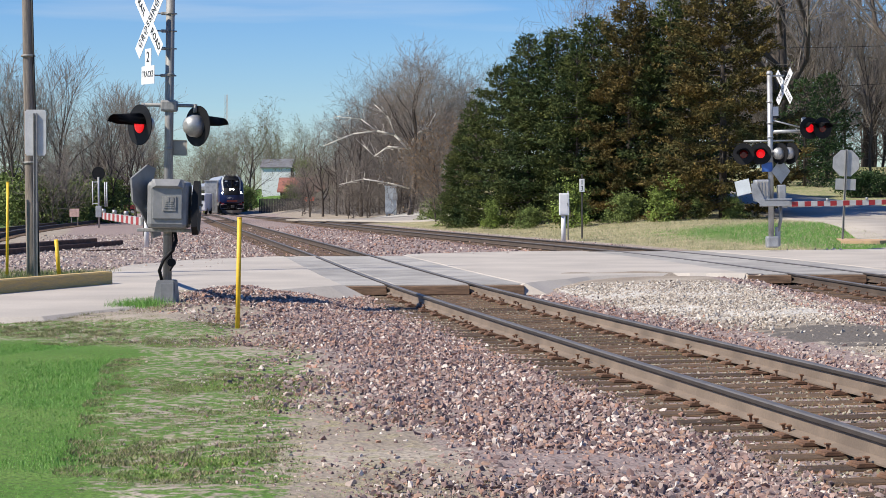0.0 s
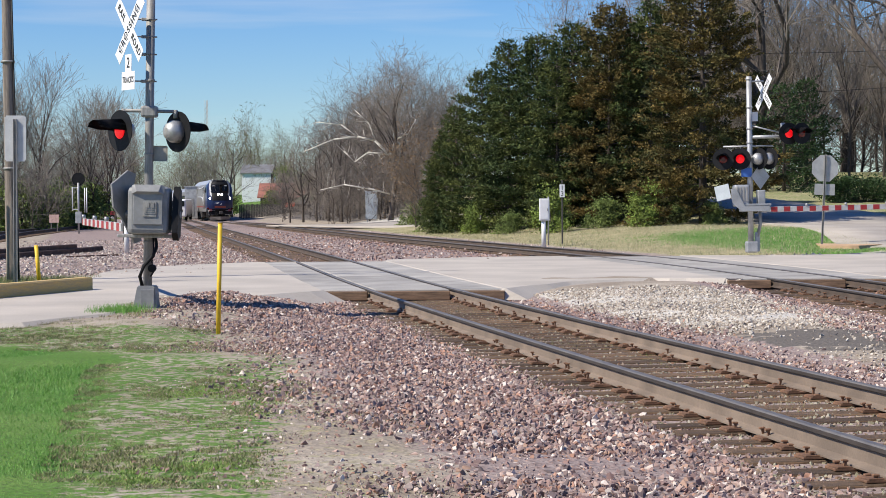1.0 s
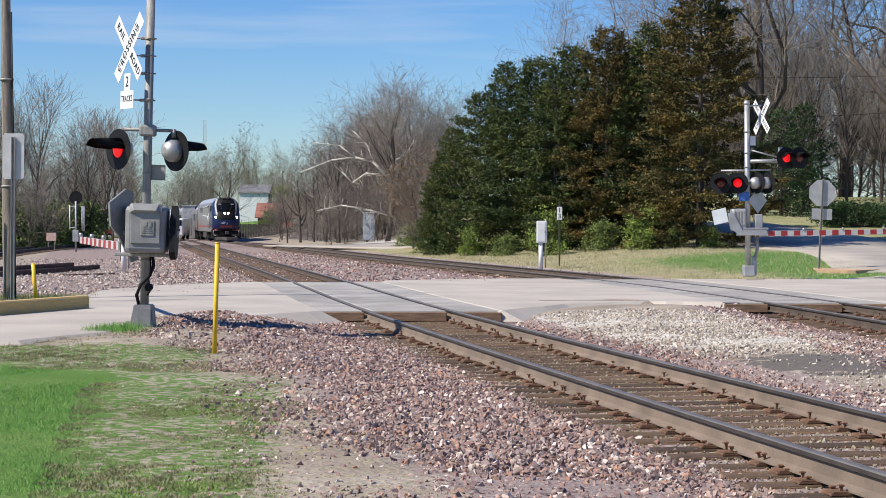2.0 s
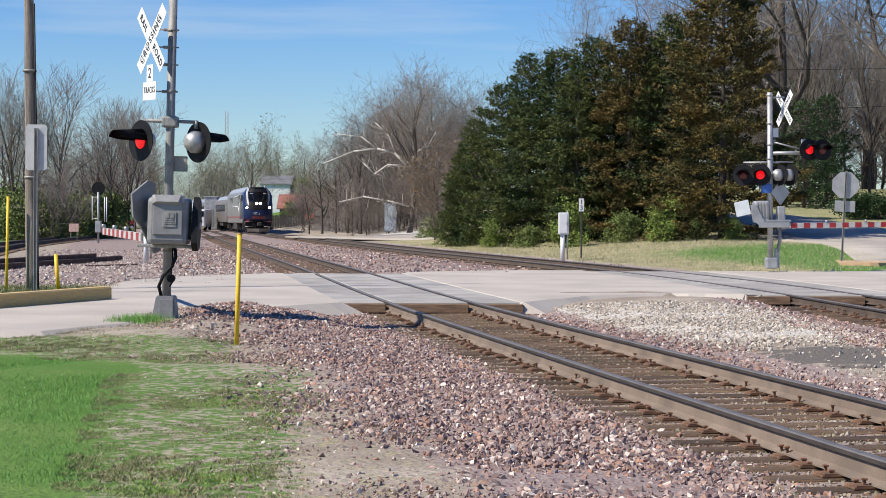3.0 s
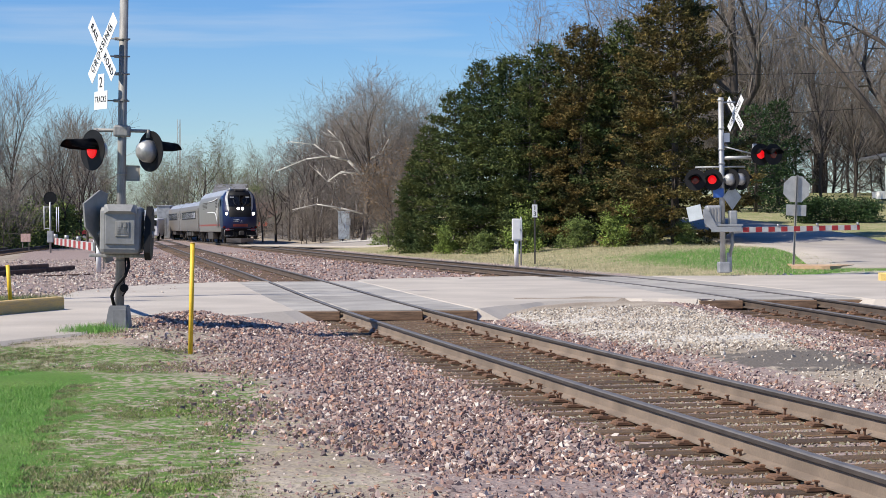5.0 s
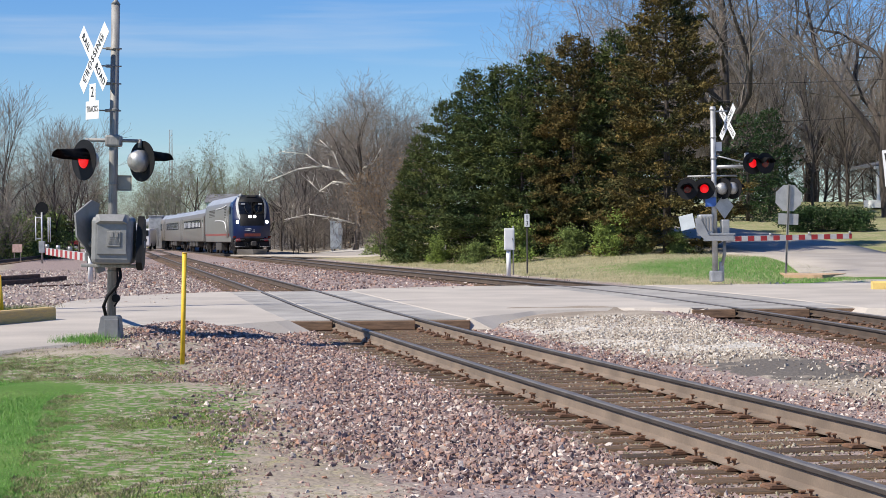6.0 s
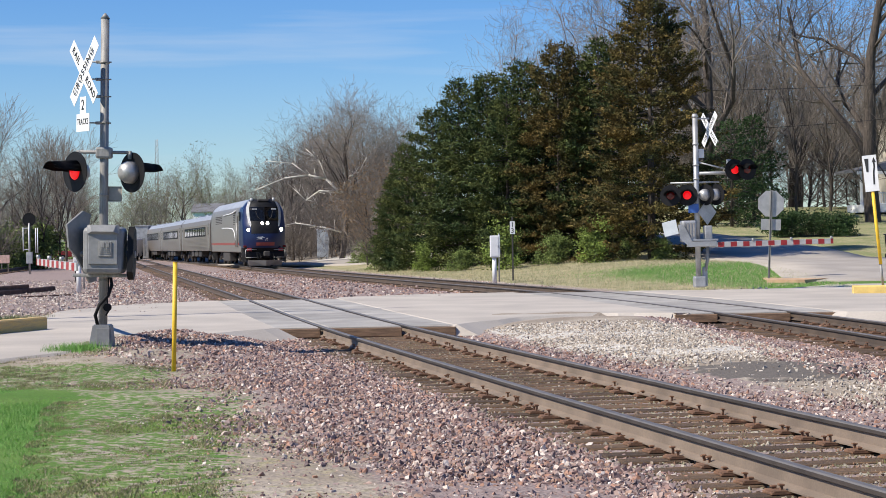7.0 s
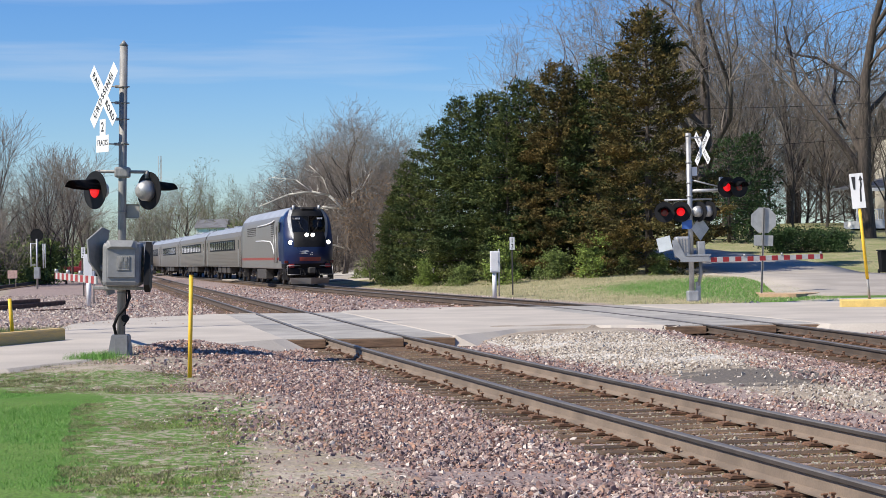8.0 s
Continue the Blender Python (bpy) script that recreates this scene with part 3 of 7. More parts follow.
def bare_tree(name, seed, height, label, levels=4, forks=(9, 6, 5, 4), spread=1.0, trunk_r=0.22, bark=None, lean=0.0, first=0.25, leaves=None, dense=0.0, leaf_size=0.06, crook=1.0):
    rng = random.Random(seed)
    paths = limb_paths(rng, height, spread, levels, trunk_r, forks, lean, first, 0.0, crook)
    t = thing(name, Matrix(), label, "tree")
    big = [x for x in paths if x[0] < 2]
    small = [x for x in paths if x[0] >= 2]
    raw("trunk", *[[tuple(v) for v in a] if k == 0 else a for k, a in enumerate(skin(big, (9, 6)))], bark or M_BARK, t, True)
    vs, fs = skin([(0, p) for _, p in small], (3,))
    raw("twig_mass", [tuple(v) for v in vs], fs, M_TWIG, t)
    if leaves:
        ends = [p[-1][0] for lv, p in paths if lv >= levels - 1 and rng.random() < dense]
        vs, fs = leaf_cloud(ends, rng, leaf_size, 3)
        raw("foliage", [tuple(v) for v in vs], fs, leaves, t)
    return t


def cedar(name, seed, height, radius, label, material, fullness=1.0, sprays=40000, lift=0.03):
    """An evergreen: many boughs in ragged tiers, each ending in feathery plumes of small sprays, round a dark trunk."""
    rng = random.Random(seed)
    t = thing(name, Matrix(), label, "tree")
    bm = B()
    rod(bm, (0, 0, -0.2), (0, 0, height * 0.96), radius * 0.055, 0.02, 9)
    part("trunk", bm, M_BARK, t)
    boughs = []
    n = int(120 * fullness)
    for k in range(n):
        f = ((k + rng.random()) / n) ** 0.9
        z = height * (lift + (0.985 - lift) * f)
        reach = radius * (1 - f) ** 0.58 * rng.uniform(0.62, 1.16) * (0.80 + 0.20 * min(1, f * 5)) + 0.10
        a = k * 2.399 + rng.uniform(-0.6, 0.6)
        rise = rng.uniform(-0.30, 0.14) + 0.8 * f * f
        boughs.append((Vector((0, 0, z)), Vector((math.cos(a), math.sin(a), rise)).normalized(), reach))
    total = sum(b[2] ** 1.3 for b in boughs)
    paths, vs, fs = [], [], []
    for p, d, reach in boughs:
        droop = Vector((0, 0, -0.10 * reach))
        paths.append((2, [(p, 0.035), (p + d * reach * 0.55 + droop, 0.02), (p + d * reach, 0.006)]))
        side = Vector((-d.y, d.x, 0)).normalized()
        count = max(5, int(reach * 7))
        each = max(10, int(sprays * reach ** 1.3 / total / count))
        for j in range(count):
            u = 0.25 + 0.75 * ((j + rng.random()) / count) ** 0.7
            w = rng.uniform(-1, 1)
            root = p + d * reach * u + droop * math.sin(u * 3.1) + side * w * reach * 0.20
            way = (d * rng.uniform(0.5, 1.0) + side * w * 1.1 + Vector((0, 0, rng.uniform(-0.35, 0.55)))).normalized()
            length = rng.uniform(0.35, 0.8) * (0.6 + 0.12 * reach)
            for i in range(each):
                v = rng.random()
                q = root + way * length * v + Vector((rng.gauss(0, 1), rng.gauss(0, 1), rng.gauss(0, 0.7))) * 0.13 * (1.15 - v * 0.8)
                e = (way * 0.9 + Vector((rng.uniform(-1, 1), rng.uniform(-1, 1), rng.uniform(-0.7, 0.9)))).normalized()
                s = rng.uniform(0.055, 0.14)
                x = e.orthogonal().normalized() * s * 0.32
                x.rotate(Matrix.Rotation(rng.uniform(0, 3.1), 3, e))
                k = len(vs)
                vs += [q - e * s * 0.5, q + x, q + e * s, q - x]
                fs.append((k, k + 1, k + 2, k + 3))
    v2, f2 = skin(paths, (3,))
    raw("bough_mass", [tuple(v) for v in v2], f2, M_BARK, t)
    raw("foliage", [tuple(v) for v in vs], fs, material, t)
    return t


def white_limbed_tree(name, label):
    """A sycamore: a dark trunk whose low pale limbs sweep far out over the line."""
    rng = random.Random(8)
    t = thing(name, Matrix(), label, "tree")
    limbs = [[(0, 0, 4.9), (-1.1, -0.3, 6.0), (-2.4, -0.5, 6.3), (-4.2, -0.7, 6.1), (-6.4, -0.9, 5.2)], [(-0.1, 0, 5.0), (-1.6, -0.8, 5.1), (-2.6, -1.0, 4.4), (-3.4, -1.2, 5.2)],
             [(0, 0, 4.9), (0.5, -0.3, 6.1), (1.4, -0.4, 6.5), (2.0, -0.4, 7.6)], [(0, 0, 2.0), (-1.6, -1.0, 2.4), (-3.4, -1.4, 2.7), (-5.2, -1.6, 2.3)],
             [(-2.4, -0.5, 6.3), (-3.6, -0.6, 7.2), (-5.4, -0.6, 7.4)], [(-1.0, -0.3, 5.9), (-1.6, -0.4, 7.4), (-2.6, -0.4, 8.3)]]
    fine = []
    for k, pts in enumerate(limbs):
        bm = B()
        pts = [Vector(p) for p in pts]
        for j, (a, b) in enumerate(zip(pts, pts[1:])):
            r = (0.11, 0.075, 0.09, 0.07, 0.05, 0.05)[k]
            rod(bm, a, b, r * (1 - j / len(pts)), r * (1 - (j + 1) / len(pts)) + 0.012, 7)
            for _ in range(5):
                p = a.lerp(b, rng.random())
                d = Vector((rng.uniform(-1, 0.5), rng.uniform(-0.8, 0.8), rng.uniform(-0.5, 1))).normalized()
                m = p + d * rng.uniform(0.5, 1.2)
                fine.append((2, [(p, 0.016), (m, 0.010), (m + Vector((rng.uniform(-0.6, 0.3), 0, rng.uniform(-0.3, 0.6))), 0.005)]))
        part("limb", bm, M_SYCAMORE, t, "white peeling limb", True)
    v, f = skin(fine, (3,))
    tagged(raw("pale_twig_mass", [tuple(q) for q in v], f, M_SYCAMORE, t), kind="stuff")
    paths = limb_paths(rng, 12.0, 1.1, 4, 0.24, (10, 7, 5, 4), 0.05, 0.4, 0.0, 1.5)
    raw("trunk", *[[tuple(v) for v in a] if k == 0 else a for k, a in enumerate(skin([x for x in paths if x[0] < 2], (9, 6)))], M_BARK, t, True)
    v, f = skin([(0, p) for lv, p in paths if lv >= 2], (3,))
    raw("twig_mass", [tuple(q) for q in v], f, M_TWIG, t)
    return t


def place(ob, x, y, turn=0.0, size=1.0, z=None):
    m = Matrix.LocRotScale(deep(x, y, g(x, y) if z is None else z), Euler((0, 0, radians(turn))), (size, size, size))
    ob.matrix_world = m
    return ob


def again(ob, x, y, turn=0.0, size=1.0, label=""):
    """Another tree of the same growth, turned and of its own height."""
    c = copy_thing(ob, Matrix())
    place(c, x, y, turn, size)
    return tagged(c, label)


def plant():
    # the row of cedars on the bank, low at the end by the line and tall by the street
    green = cedar("cedar_tree", 1, 10.0, 3.2, "dark green cedar with a ragged top on the bank", M_CEDAR, 1.0, 48000)
    tall = cedar("cedar_tree", 2, 12.3, 3.8, "tall dark cedar tipped with bronze on the bank", M_CEDAR_BROWN, 1.2, 80000, 0.02)
    slim = cedar("cedar_tree", 3, 10.5, 2.7, "narrow dark green cedar on the bank", M_CEDAR, 1.0, 38000)
    for ob in (green, tall, slim):
        tagged(ob, group="row of cedars")
    place(tall, 11.7, 58, 20, 1.0)
    place(slim, 10.0, 62, 0, 1.0)
    again(tall, 8.1, 62.5, 130, 0.86, "bronze-tipped cedar in the middle of the row")
    place(green, 6.5, 64, 60, 1.0)
    again(slim, 5.6, 63, 75, 0.80, "narrow green cedar before a taller one")
    again(green, 4.8, 65, 200, 0.97, "dark green cedar leaning on its neighbours")
    again(slim, 3.4, 66, 150, 0.92, "narrow dark green cedar behind a broad one")
    again(green, 2.1, 68, 310, 0.84, "broad dark cedar in the middle of the row")
    again(green, 0.75, 70, 20, 0.68, "broad low cedar near the end of the row")
    again(slim, -0.1, 71, 10, 0.50, "small cedar at the end of the row")
    again(green, 9.2, 66, 250, 0.93, "dark cedar at the back of the row")
    again(green, 11.2, 65, 100, 0.90, "dark cedar hidden behind the tall bronze one")

    # the bare wood behind the main line
    oak = bare_tree("bare_tree", 11, 15.5, "leafless tree with a wide crown of fine grey twigs", 4, (12, 7, 4, 3), 1.35, 0.24, crook=1.7)
    ash = bare_tree("bare_tree", 12, 14.0, "leafless tree with upright brown branches", 4, (12, 6, 4, 3), 1.2, 0.18, crook=1.5)
    thin = bare_tree("bare_tree", 13, 11.0, "slender leafless tree with thin twigs", 3, (14, 8, 5), 0.85, 0.11)
    budding = bare_tree("budding_tree", 14, 13.0, "tree with pale green opening buds", 4, (11, 6, 4, 2), 0.95, 0.2, first=0.08, leaves=M_BUD, dense=0.5, leaf_size=0.10)
    bush = bare_tree("brush_tree", 15, 5.5, "tangled brown leafless brush among trees", 3, (14, 7, 4), 1.15, 0.05, first=0.03)
    rusty = bare_tree("rusty_tree", 16, 8.0, "small tree that still holds brown dead leaves", 3, (14, 8, 6), 1.0, 0.1, first=0.1, leaves=M_DEADLEAF, dense=0.55, leaf_size=0.10)
    syc = white_limbed_tree("pale_barked_tree", "bare tree with white peeling limbs over the line")
    for ob in (oak, ash, thin, bush):
        tagged(ob, group="bare wood")
    place(oak, -6.2, 112, 0, 0.68)
    place(ash, -2.6, 106, 30, 0.68)
    place(thin, -10.5, 116, 0, 0.8)
    place(syc, -4.0, 97, 0, 1.0)
    place(rusty, -1.3, 78, 0, 0.72)
    place(budding, -28, 170, 0, 1.0)
    place(bush, -5, 101, 0, 1.0)
    rng = random.Random(77)
    for x, y, a, s in ((-9.8, 110, 200, 0.62), (-8.2, 104, 70, 0.60), (-12.4, 114, 20, 0.52), (-4.6, 108, 140, 0.70)):
        again(oak, x, y, a, s)
    for x, y, a, s in ((-11.0, 112, 80, 0.58), (-7.0, 107, 230, 0.62), (-5.4, 111, 300, 0.72), (-13.8, 116, 10, 0.46)):
        again(ash, x, y, a, s)
    for k in range(16):
        again(bush, -17 + 9 * rng.random(), 120 + 22 * rng.random(), rng.uniform(0, 360), rng.uniform(0.6, 1.0))
    for k in range(26):
        again(bush, -9 + 11 * rng.random(), 99 + 12 * rng.random(), rng.uniform(0, 360), rng.uniform(0.55, 1.0))
    kinds = [oak, ash, thin, ash, oak]
    for k in range(30):
        x = -14 + 15 * rng.random()
        y = 112 + 45 * rng.random()
        s = (0.56 + 0.26 * rng.random()) * (0.62 + 0.38 * float(step(-15, -7, x)))
        again(kinds[k % 5], x, y, rng.uniform(0, 360), s)
    for k in range(34):
        y = 100 + 20 * rng.random()
        again(bush, float(far_x(y)) + 6.5 + 13 * rng.random(), y, rng.uniform(0, 360), rng.uniform(0.6, 1.05))
    for x, y, s in ((-0.7, 77, 0.8), (-1.7, 80, 0.55), (-1.2, 75, 0.4)):
        again(rusty, x, y, rng.uniform(0, 360), s)
    # far woods past the end of the line
    for k in range(34):
        x = -84 + 58 * rng.random()
        y = 225 + 60 * rng.random()
        again((budding, budding, ash)[k % 3], x, y, rng.uniform(0, 360), 0.75 + 0.35 * rng.random())
    for k in range(22):
        again(budding, -84 + 60 * rng.random(), 205 + 22 * rng.random(), rng.uniform(0, 360), 0.42 + 0.25 * rng.random())
    for k in range(22):
        again(bush, -80 + 52 * rng.random(), 215 + 20 * rng.random(), rng.uniform(0, 360), 1.0 + 0.7 * rng.random())
    # the wood by the yard
    for k in range(15):
        x = -52 + 22 * rng.random()
        y = 92 + 40 * rng.random()
        again(kinds[k % 5], x, y, rng.uniform(0, 360), 0.50 + 0.3 * rng.random())
    for k in range(9):
        again(thin, -31 + 7 * rng.random(), 86 + 20 * rng.random(), rng.uniform(0, 360), 0.7 + 0.4 * rng.random())
    for k in range(14):
        again(bush, -40 + 14 * rng.random(), 80 + 14 * rng.random(), rng.uniform(0, 360), rng.uniform(0.6, 1.0))
    # the street side: big old trees and a thicket behind the house plot
    old = bare_tree("old_tree", 21, 23.0, "big old tree with a thick trunk and crooked limbs", 4, (10, 8, 6, 4), 1.15, 0.50, first=0.22, leaves=M_LEAF, dense=0.10, leaf_size=0.06, crook=1.8)
    place(old, 28.6, 76, 70, 1.0)
    again(old, 18.2, 76, 200, 0.95, "big old leafless tree behind the cedars")
    for x, y, s in ((19, 94, 1.25), (22, 90, 1.2), (24, 100, 1.3), (30, 96, 1.2), (33, 104, 1.3), (14, 96, 1.1), (10, 100, 0.95), (38, 98, 1.2), (6, 104, 0.8), (17, 106, 1.3)):
        again(kinds[int(x) % 5], x, y, rng.uniform(0, 360), s)
    for k in range(22):
        again(thin, 14 + 30 * rng.random(), 82 + 26 * rng.random(), rng.uniform(0, 360), 0.9 + 0.5 * rng.random())
    for k in range(22):
        again(bush, 13 + 32 * rng.random(), 88 + 20 * rng.random(), rng.uniform(0, 360), 1.2 + 0.9 * rng.random())
    for k in range(26):
        again(bush, 14 + 40 * (k + rng.random()) / 26, 110 + 14 * rng.random(), rng.uniform(0, 360), 1.5 + 0.6 * rng.random())
    for k in range(22):
        again(bush, 17 + 30 * rng.random(), 92 + 10 * rng.random(), rng.uniform(0, 360), 1.0 + 0.5 * rng.random())
    for x, y, sz in ((28.5, 76, 0.8), (30.5, 78, 0.95), (25.0, 79, 0.9), (32.5, 77, 0.85), (23.5, 82, 1.0)):
        again(thin, x, y, rng.uniform(0, 360), sz)
    low = cedar("spruce_tree", 5, 6.0, 2.2, "small dark evergreen by the street", M_HEDGE, 0.7, 9000, 0.02)
    place(low, 19.6, 74, 0, 1.0)
    again(low, 22.0, 78, 80, 1.05)


plant()


# ---- train ----
M_BLUE = mat("dark_blue_paint", (0.006, 0.014, 0.062), 0.3, vary=0.12, scale=1.0)
M_SILVER = mat("silver_paint", (0.21, 0.20, 0.185), 0.45, metal=0.25, vary=0.1, scale=1.2)
M_STAINLESS = mat("fluted_stainless", (0.205, 0.18, 0.155), 0.45, metal=0.35, vary=0.12, scale=0.8, streak=(1, 0.3, 3))
M_TGLASS = mat("tinted_glass", (0.012, 0.014, 0.018), 0.08, vary=0.1)
M_TRUCK = mat("bogie_iron", (0.055, 0.05, 0.045), 0.8, vary=0.4, scale=4, bump=0.004, bump_scale=30)
M_HEADLIGHT = mat("headlight_glow", (1, 1, 1), 0.2, vary=0.02, emit=(1.0, 0.93, 0.78), power=12.0)
M_ROOF = mat("grey_roof", (0.36, 0.38, 0.41), 0.5, metal=0.3, vary=0.15, scale=0.8)


def wheelset(parent, x):
    """Two wheels on an axle, turning about its own centre; x along the vehicle."""
    bm = B()
    for s in (-1, 1):
        rod(bm, (0, s * 0.685, 0), (0, s * 0.82, 0), 0.50, 0.50, 22)
        rod(bm, (0, s * 0.66, 0), (0, s * 0.69, 0), 0.53, 0.53, 22)
        rod(bm, (0, s * 0.82, 0), (0, s * 0.86, 0), 0.14, 0.12, 10)
        for k in range(3):
            a = k * 2.1
            box(bm, (0.28 * math.cos(a), s * 0.83, 0.28 * math.sin(a)), (0.10, 0.02, 0.10))
    rod(bm, (0, -0.7, 0), (0, 0.7, 0), 0.09, 0.09, 10)
    w = part("wheelset", bm, M_TRUCK, parent)
    w.matrix_basis = pose(x, 0, 0.5)
    return w


def bogie_frame(parent, x, base=2.6):
    bm = B()
    for s in (-1, 1):
        box(bm, (x, s * 1.0, 0.62), (base + 1.0, 0.12, 0.22), 0.03)
        for d in (-base / 2, base / 2):
            box(bm, (x + d, s * 1.05, 0.52), (0.34, 0.16, 0.42), 0.03)
            rod(bm, (x + d * 0.6, s * 1.05, 0.5), (x + d * 0.6, s * 1.05, 0.92), 0.11, 0.11, 10)
        rod(bm, (x - 0.35, s * 1.12, 0.45), (x + 0.5, s * 1.12, 0.8), 0.05, 0.05, 8)
        box(bm, (x, s * 1.05, 0.84), (0.7, 0.2, 0.22), 0.03)
    box(bm, (x, 0, 0.75), (0.6, 2.0, 0.3), 0.03)
    return part("bogie_frame", bm, M_TRUCK, parent)


# the plan of the locomotive's shell, level by level: height, half width, front
LOCO_Z = [float(z) for z in np.linspace(0.95, 4.42, 50)]
nose_x = spline([(0.95, 10.62), (1.4, 10.84), (2.1, 10.9), (2.6, 10.80), (3.0, 10.62), (3.9, 10.18), (4.2, 10.0), (4.42, 9.7)])
half_w = spline([(0.95, 1.48), (1.5, 1.5), (3.2, 1.50), (3.55, 1.47), (3.85, 1.38), (4.1, 1.22), (4.28, 1.03), (4.42, 0.80)])
stripe_y = spline([(2.4, 0.88), (2.9, 0.96), (3.4, 1.03), (3.8, 1.03), (4.3, 0.86)])


def loco_outline(z):
    w, xf = float(half_w(z)), float(nose_x(z))
    pts = [(xf - 0.62 * abs(u) ** 3.0, u * w * 0.90) for u in np.linspace(-1, 1, 65)]
    right = [(x, w) for x in (9.6, 9.0, 8.3, 7.6, 6.9, 6.2, 4, 2, 0, -3, -6, -9, -10.7)]
    left = [(x, -w) for x in (-10.7, -9, -6, -3, 0, 2, 4, 6.2, 6.9, 7.6, 8.3, 9.0, 9.6)]
    right = [(min(x, xf - 0.65), w * (1 - 0.10 * float(step(7.0, 9.9, x)))) for x, w in right]
    left = [(min(x, xf - 0.65), w * (1 - 0.10 * float(step(7.0, 9.9, x)))) for x, w in left]
    return [(x, y, z) for x, y in pts + right + left]


def locomotive():
    t = thing("locomotive", Matrix(), "dark blue and silver diesel locomotive with lit headlights", "train")
    bm = B()
    loft(bm, [loco_outline(z) for z in LOCO_Z], smooth=True)
    bmesh.ops.recalc_face_normals(bm, faces=bm.faces)
    for f in bm.faces:
        c = f.calc_center_median()
        y, front = abs(c.y), c.x > 9.3
        mi = 1 if c.x < 8.5 - 0.25 * (c.z - 2) else 0
        if c.z > 3.95 and c.x < 8.9:
            mi = 2
        if front and 2.16 < c.z < 4.40 and y < float(stripe_y(max(c.z, 2.4))):
            mi = 3
        if front and c.z < 1.26:
            mi = 3
        if front and 1.36 < c.z < 1.56 and y < 0.60:
            mi = 5
        if mi == 1 and 1.42 < c.z < 1.56:
            mi = 5
        f.material_index = mi
    part("body", bm, [M_BLUE, M_SILVER, M_ROOF, M_BLACK, M_BLACK, mat("dull_red_stripe", (0.26, 0.05, 0.04), 0.45, vary=0.12)], t)
    # windscreen panes, set on the raked front
    for s in (-1, 1):
        bm = B()
        rings = []
        for z in (3.00, 3.3, 3.6, 3.90):
            rings.append([(float(nose_x(z)) - 0.62 * abs(y / 0.90 / float(half_w(z))) ** 3.0 + 0.02, y, z) for y in [s * k for k in (0.03, 0.4, 0.70, 0.92)]])
        loft(bm, rings, close=False, caps=False, smooth=True)
        bmesh.ops.solidify(bm, geom=bm.faces[:], thickness=0.012)
        part("windscreen_pane", bm, M_TGLASS, t, "dark tinted windscreen")
        # white band that frames the windscreen
        bm = B()
        rings = []
        for z in np.linspace(2.60, 4.30, 22):
            wide = 0.085 * float(step(2.5, 2.9, z))
            row = []
            for y in (float(stripe_y(z)) - wide, float(stripe_y(z)), float(stripe_y(z)) + wide):
                q = min(y / 0.90 / float(half_w(z)), 1.0)
                row.append((float(nose_x(z)) - 0.62 * q ** 3.0 + 0.012, s * y, z))
            rings.append(row)
        loft(bm, rings, close=False, caps=False, smooth=True)
        bmesh.ops.solidify(bm, geom=bm.faces[:], thickness=0.014)
        part("white_band", bm, M_WHITE, t)
        # corner headlights and the red and blue marker row
        for y, z, r in ((1.06, 2.42, 0.12), (0.17, 2.83, 0.105)):
            x = float(nose_x(z)) - 0.62 * abs(y / 0.90 / float(half_w(z))) ** 3.0
            bm = B()
            rod(bm, (x - 0.10, s * y, z), (x + 0.035, s * y, z), r * 1.35, r * 1.35, 20)
            lamp = part("headlight_ring", bm, M_BLACK, t)
            bm = B()
            rod(bm, (x + 0.03, s * y, z), (x + 0.055, s * y, z), r, r * 0.9, 20)
            part("headlight", bm, M_HEADLIGHT, lamp, "glowing headlight")
        bm = B()
        box(bm, (10.35, s * 1.28, 1.33), (0.14, 0.22, 0.15), 0.03)
        part("marker_light", bm, M_LAMP_OFF, t, "dark red marker light")
        bm = B()
        box(bm, (8.55, s * 1.445, 3.32), (0.55, 0.03, 0.6), 0.02)
        part("side_window", bm, M_TGLASS, t)
        bm = B()
        box(bm, (7.6, s * 1.50, 2.35), (0.62, 0.025, 2.05), 0.01)
        part("cab_door", bm, M_SILVER, t)
        bm = B()
        for dx in (-0.45, 0.45):
            rod(bm, (7.6 + dx, s * 1.56, 1.3), (7.6 + dx, s * 1.56, 2.9), 0.018, 0.018, 6)
        part("handrail", bm, M_GALV, t)
        bm = B()
        for k in range(12):
            box(bm, (6.1, s * 1.505, 2.35 + k * 0.12), (1.3, 0.03, 0.05))
        part("side_grille", bm, M_TRUCK, t)
        bm = B()
        for k in range(9):
            box(bm, (-4.6, s * 1.50, 2.5 + k * 0.12), (4.6, 0.03, 0.05))
        part("radiator_grille", bm, M_TRUCK, t)
        bm = B()
        tube(bm, [(6.9, s * 1.50, 3.72), (5.6, s * 1.50, 3.62), (3.0, s * 1.505, 3.55), (-1.0, s * 1.505, 3.52)], 0.045, 6)
        tube(bm, [(7.0, s * 1.515, 1.75), (6.2, s * 1.515, 2.3), (5.2, s * 1.515, 2.52), (2.0, s * 1.515, 2.6), (-2.0, s * 1.515, 2.62)], 0.045, 6)
        part("swoosh_stripe", bm, M_WHITE, t)
        bm = B()
        rod(bm, (9.55, s * 0.72, 4.25), (9.55, s * 0.72, 4.52), 0.09, 0.08, 10)
        part("roof_horn", bm, M_GALV, t)
        # wiper, steps and hoses by the corner
        bm = B()
        tube(bm, [(float(nose_x(2.98)) + 0.02, s * 0.18, 2.98), (float(nose_x(3.25)) + 0.04, s * 0.45, 3.25), (float(nose_x(3.62)) + 0.04, s * 0.55, 3.62)], 0.012, 6)
        part("wiper", bm, M_TRUCK, t)
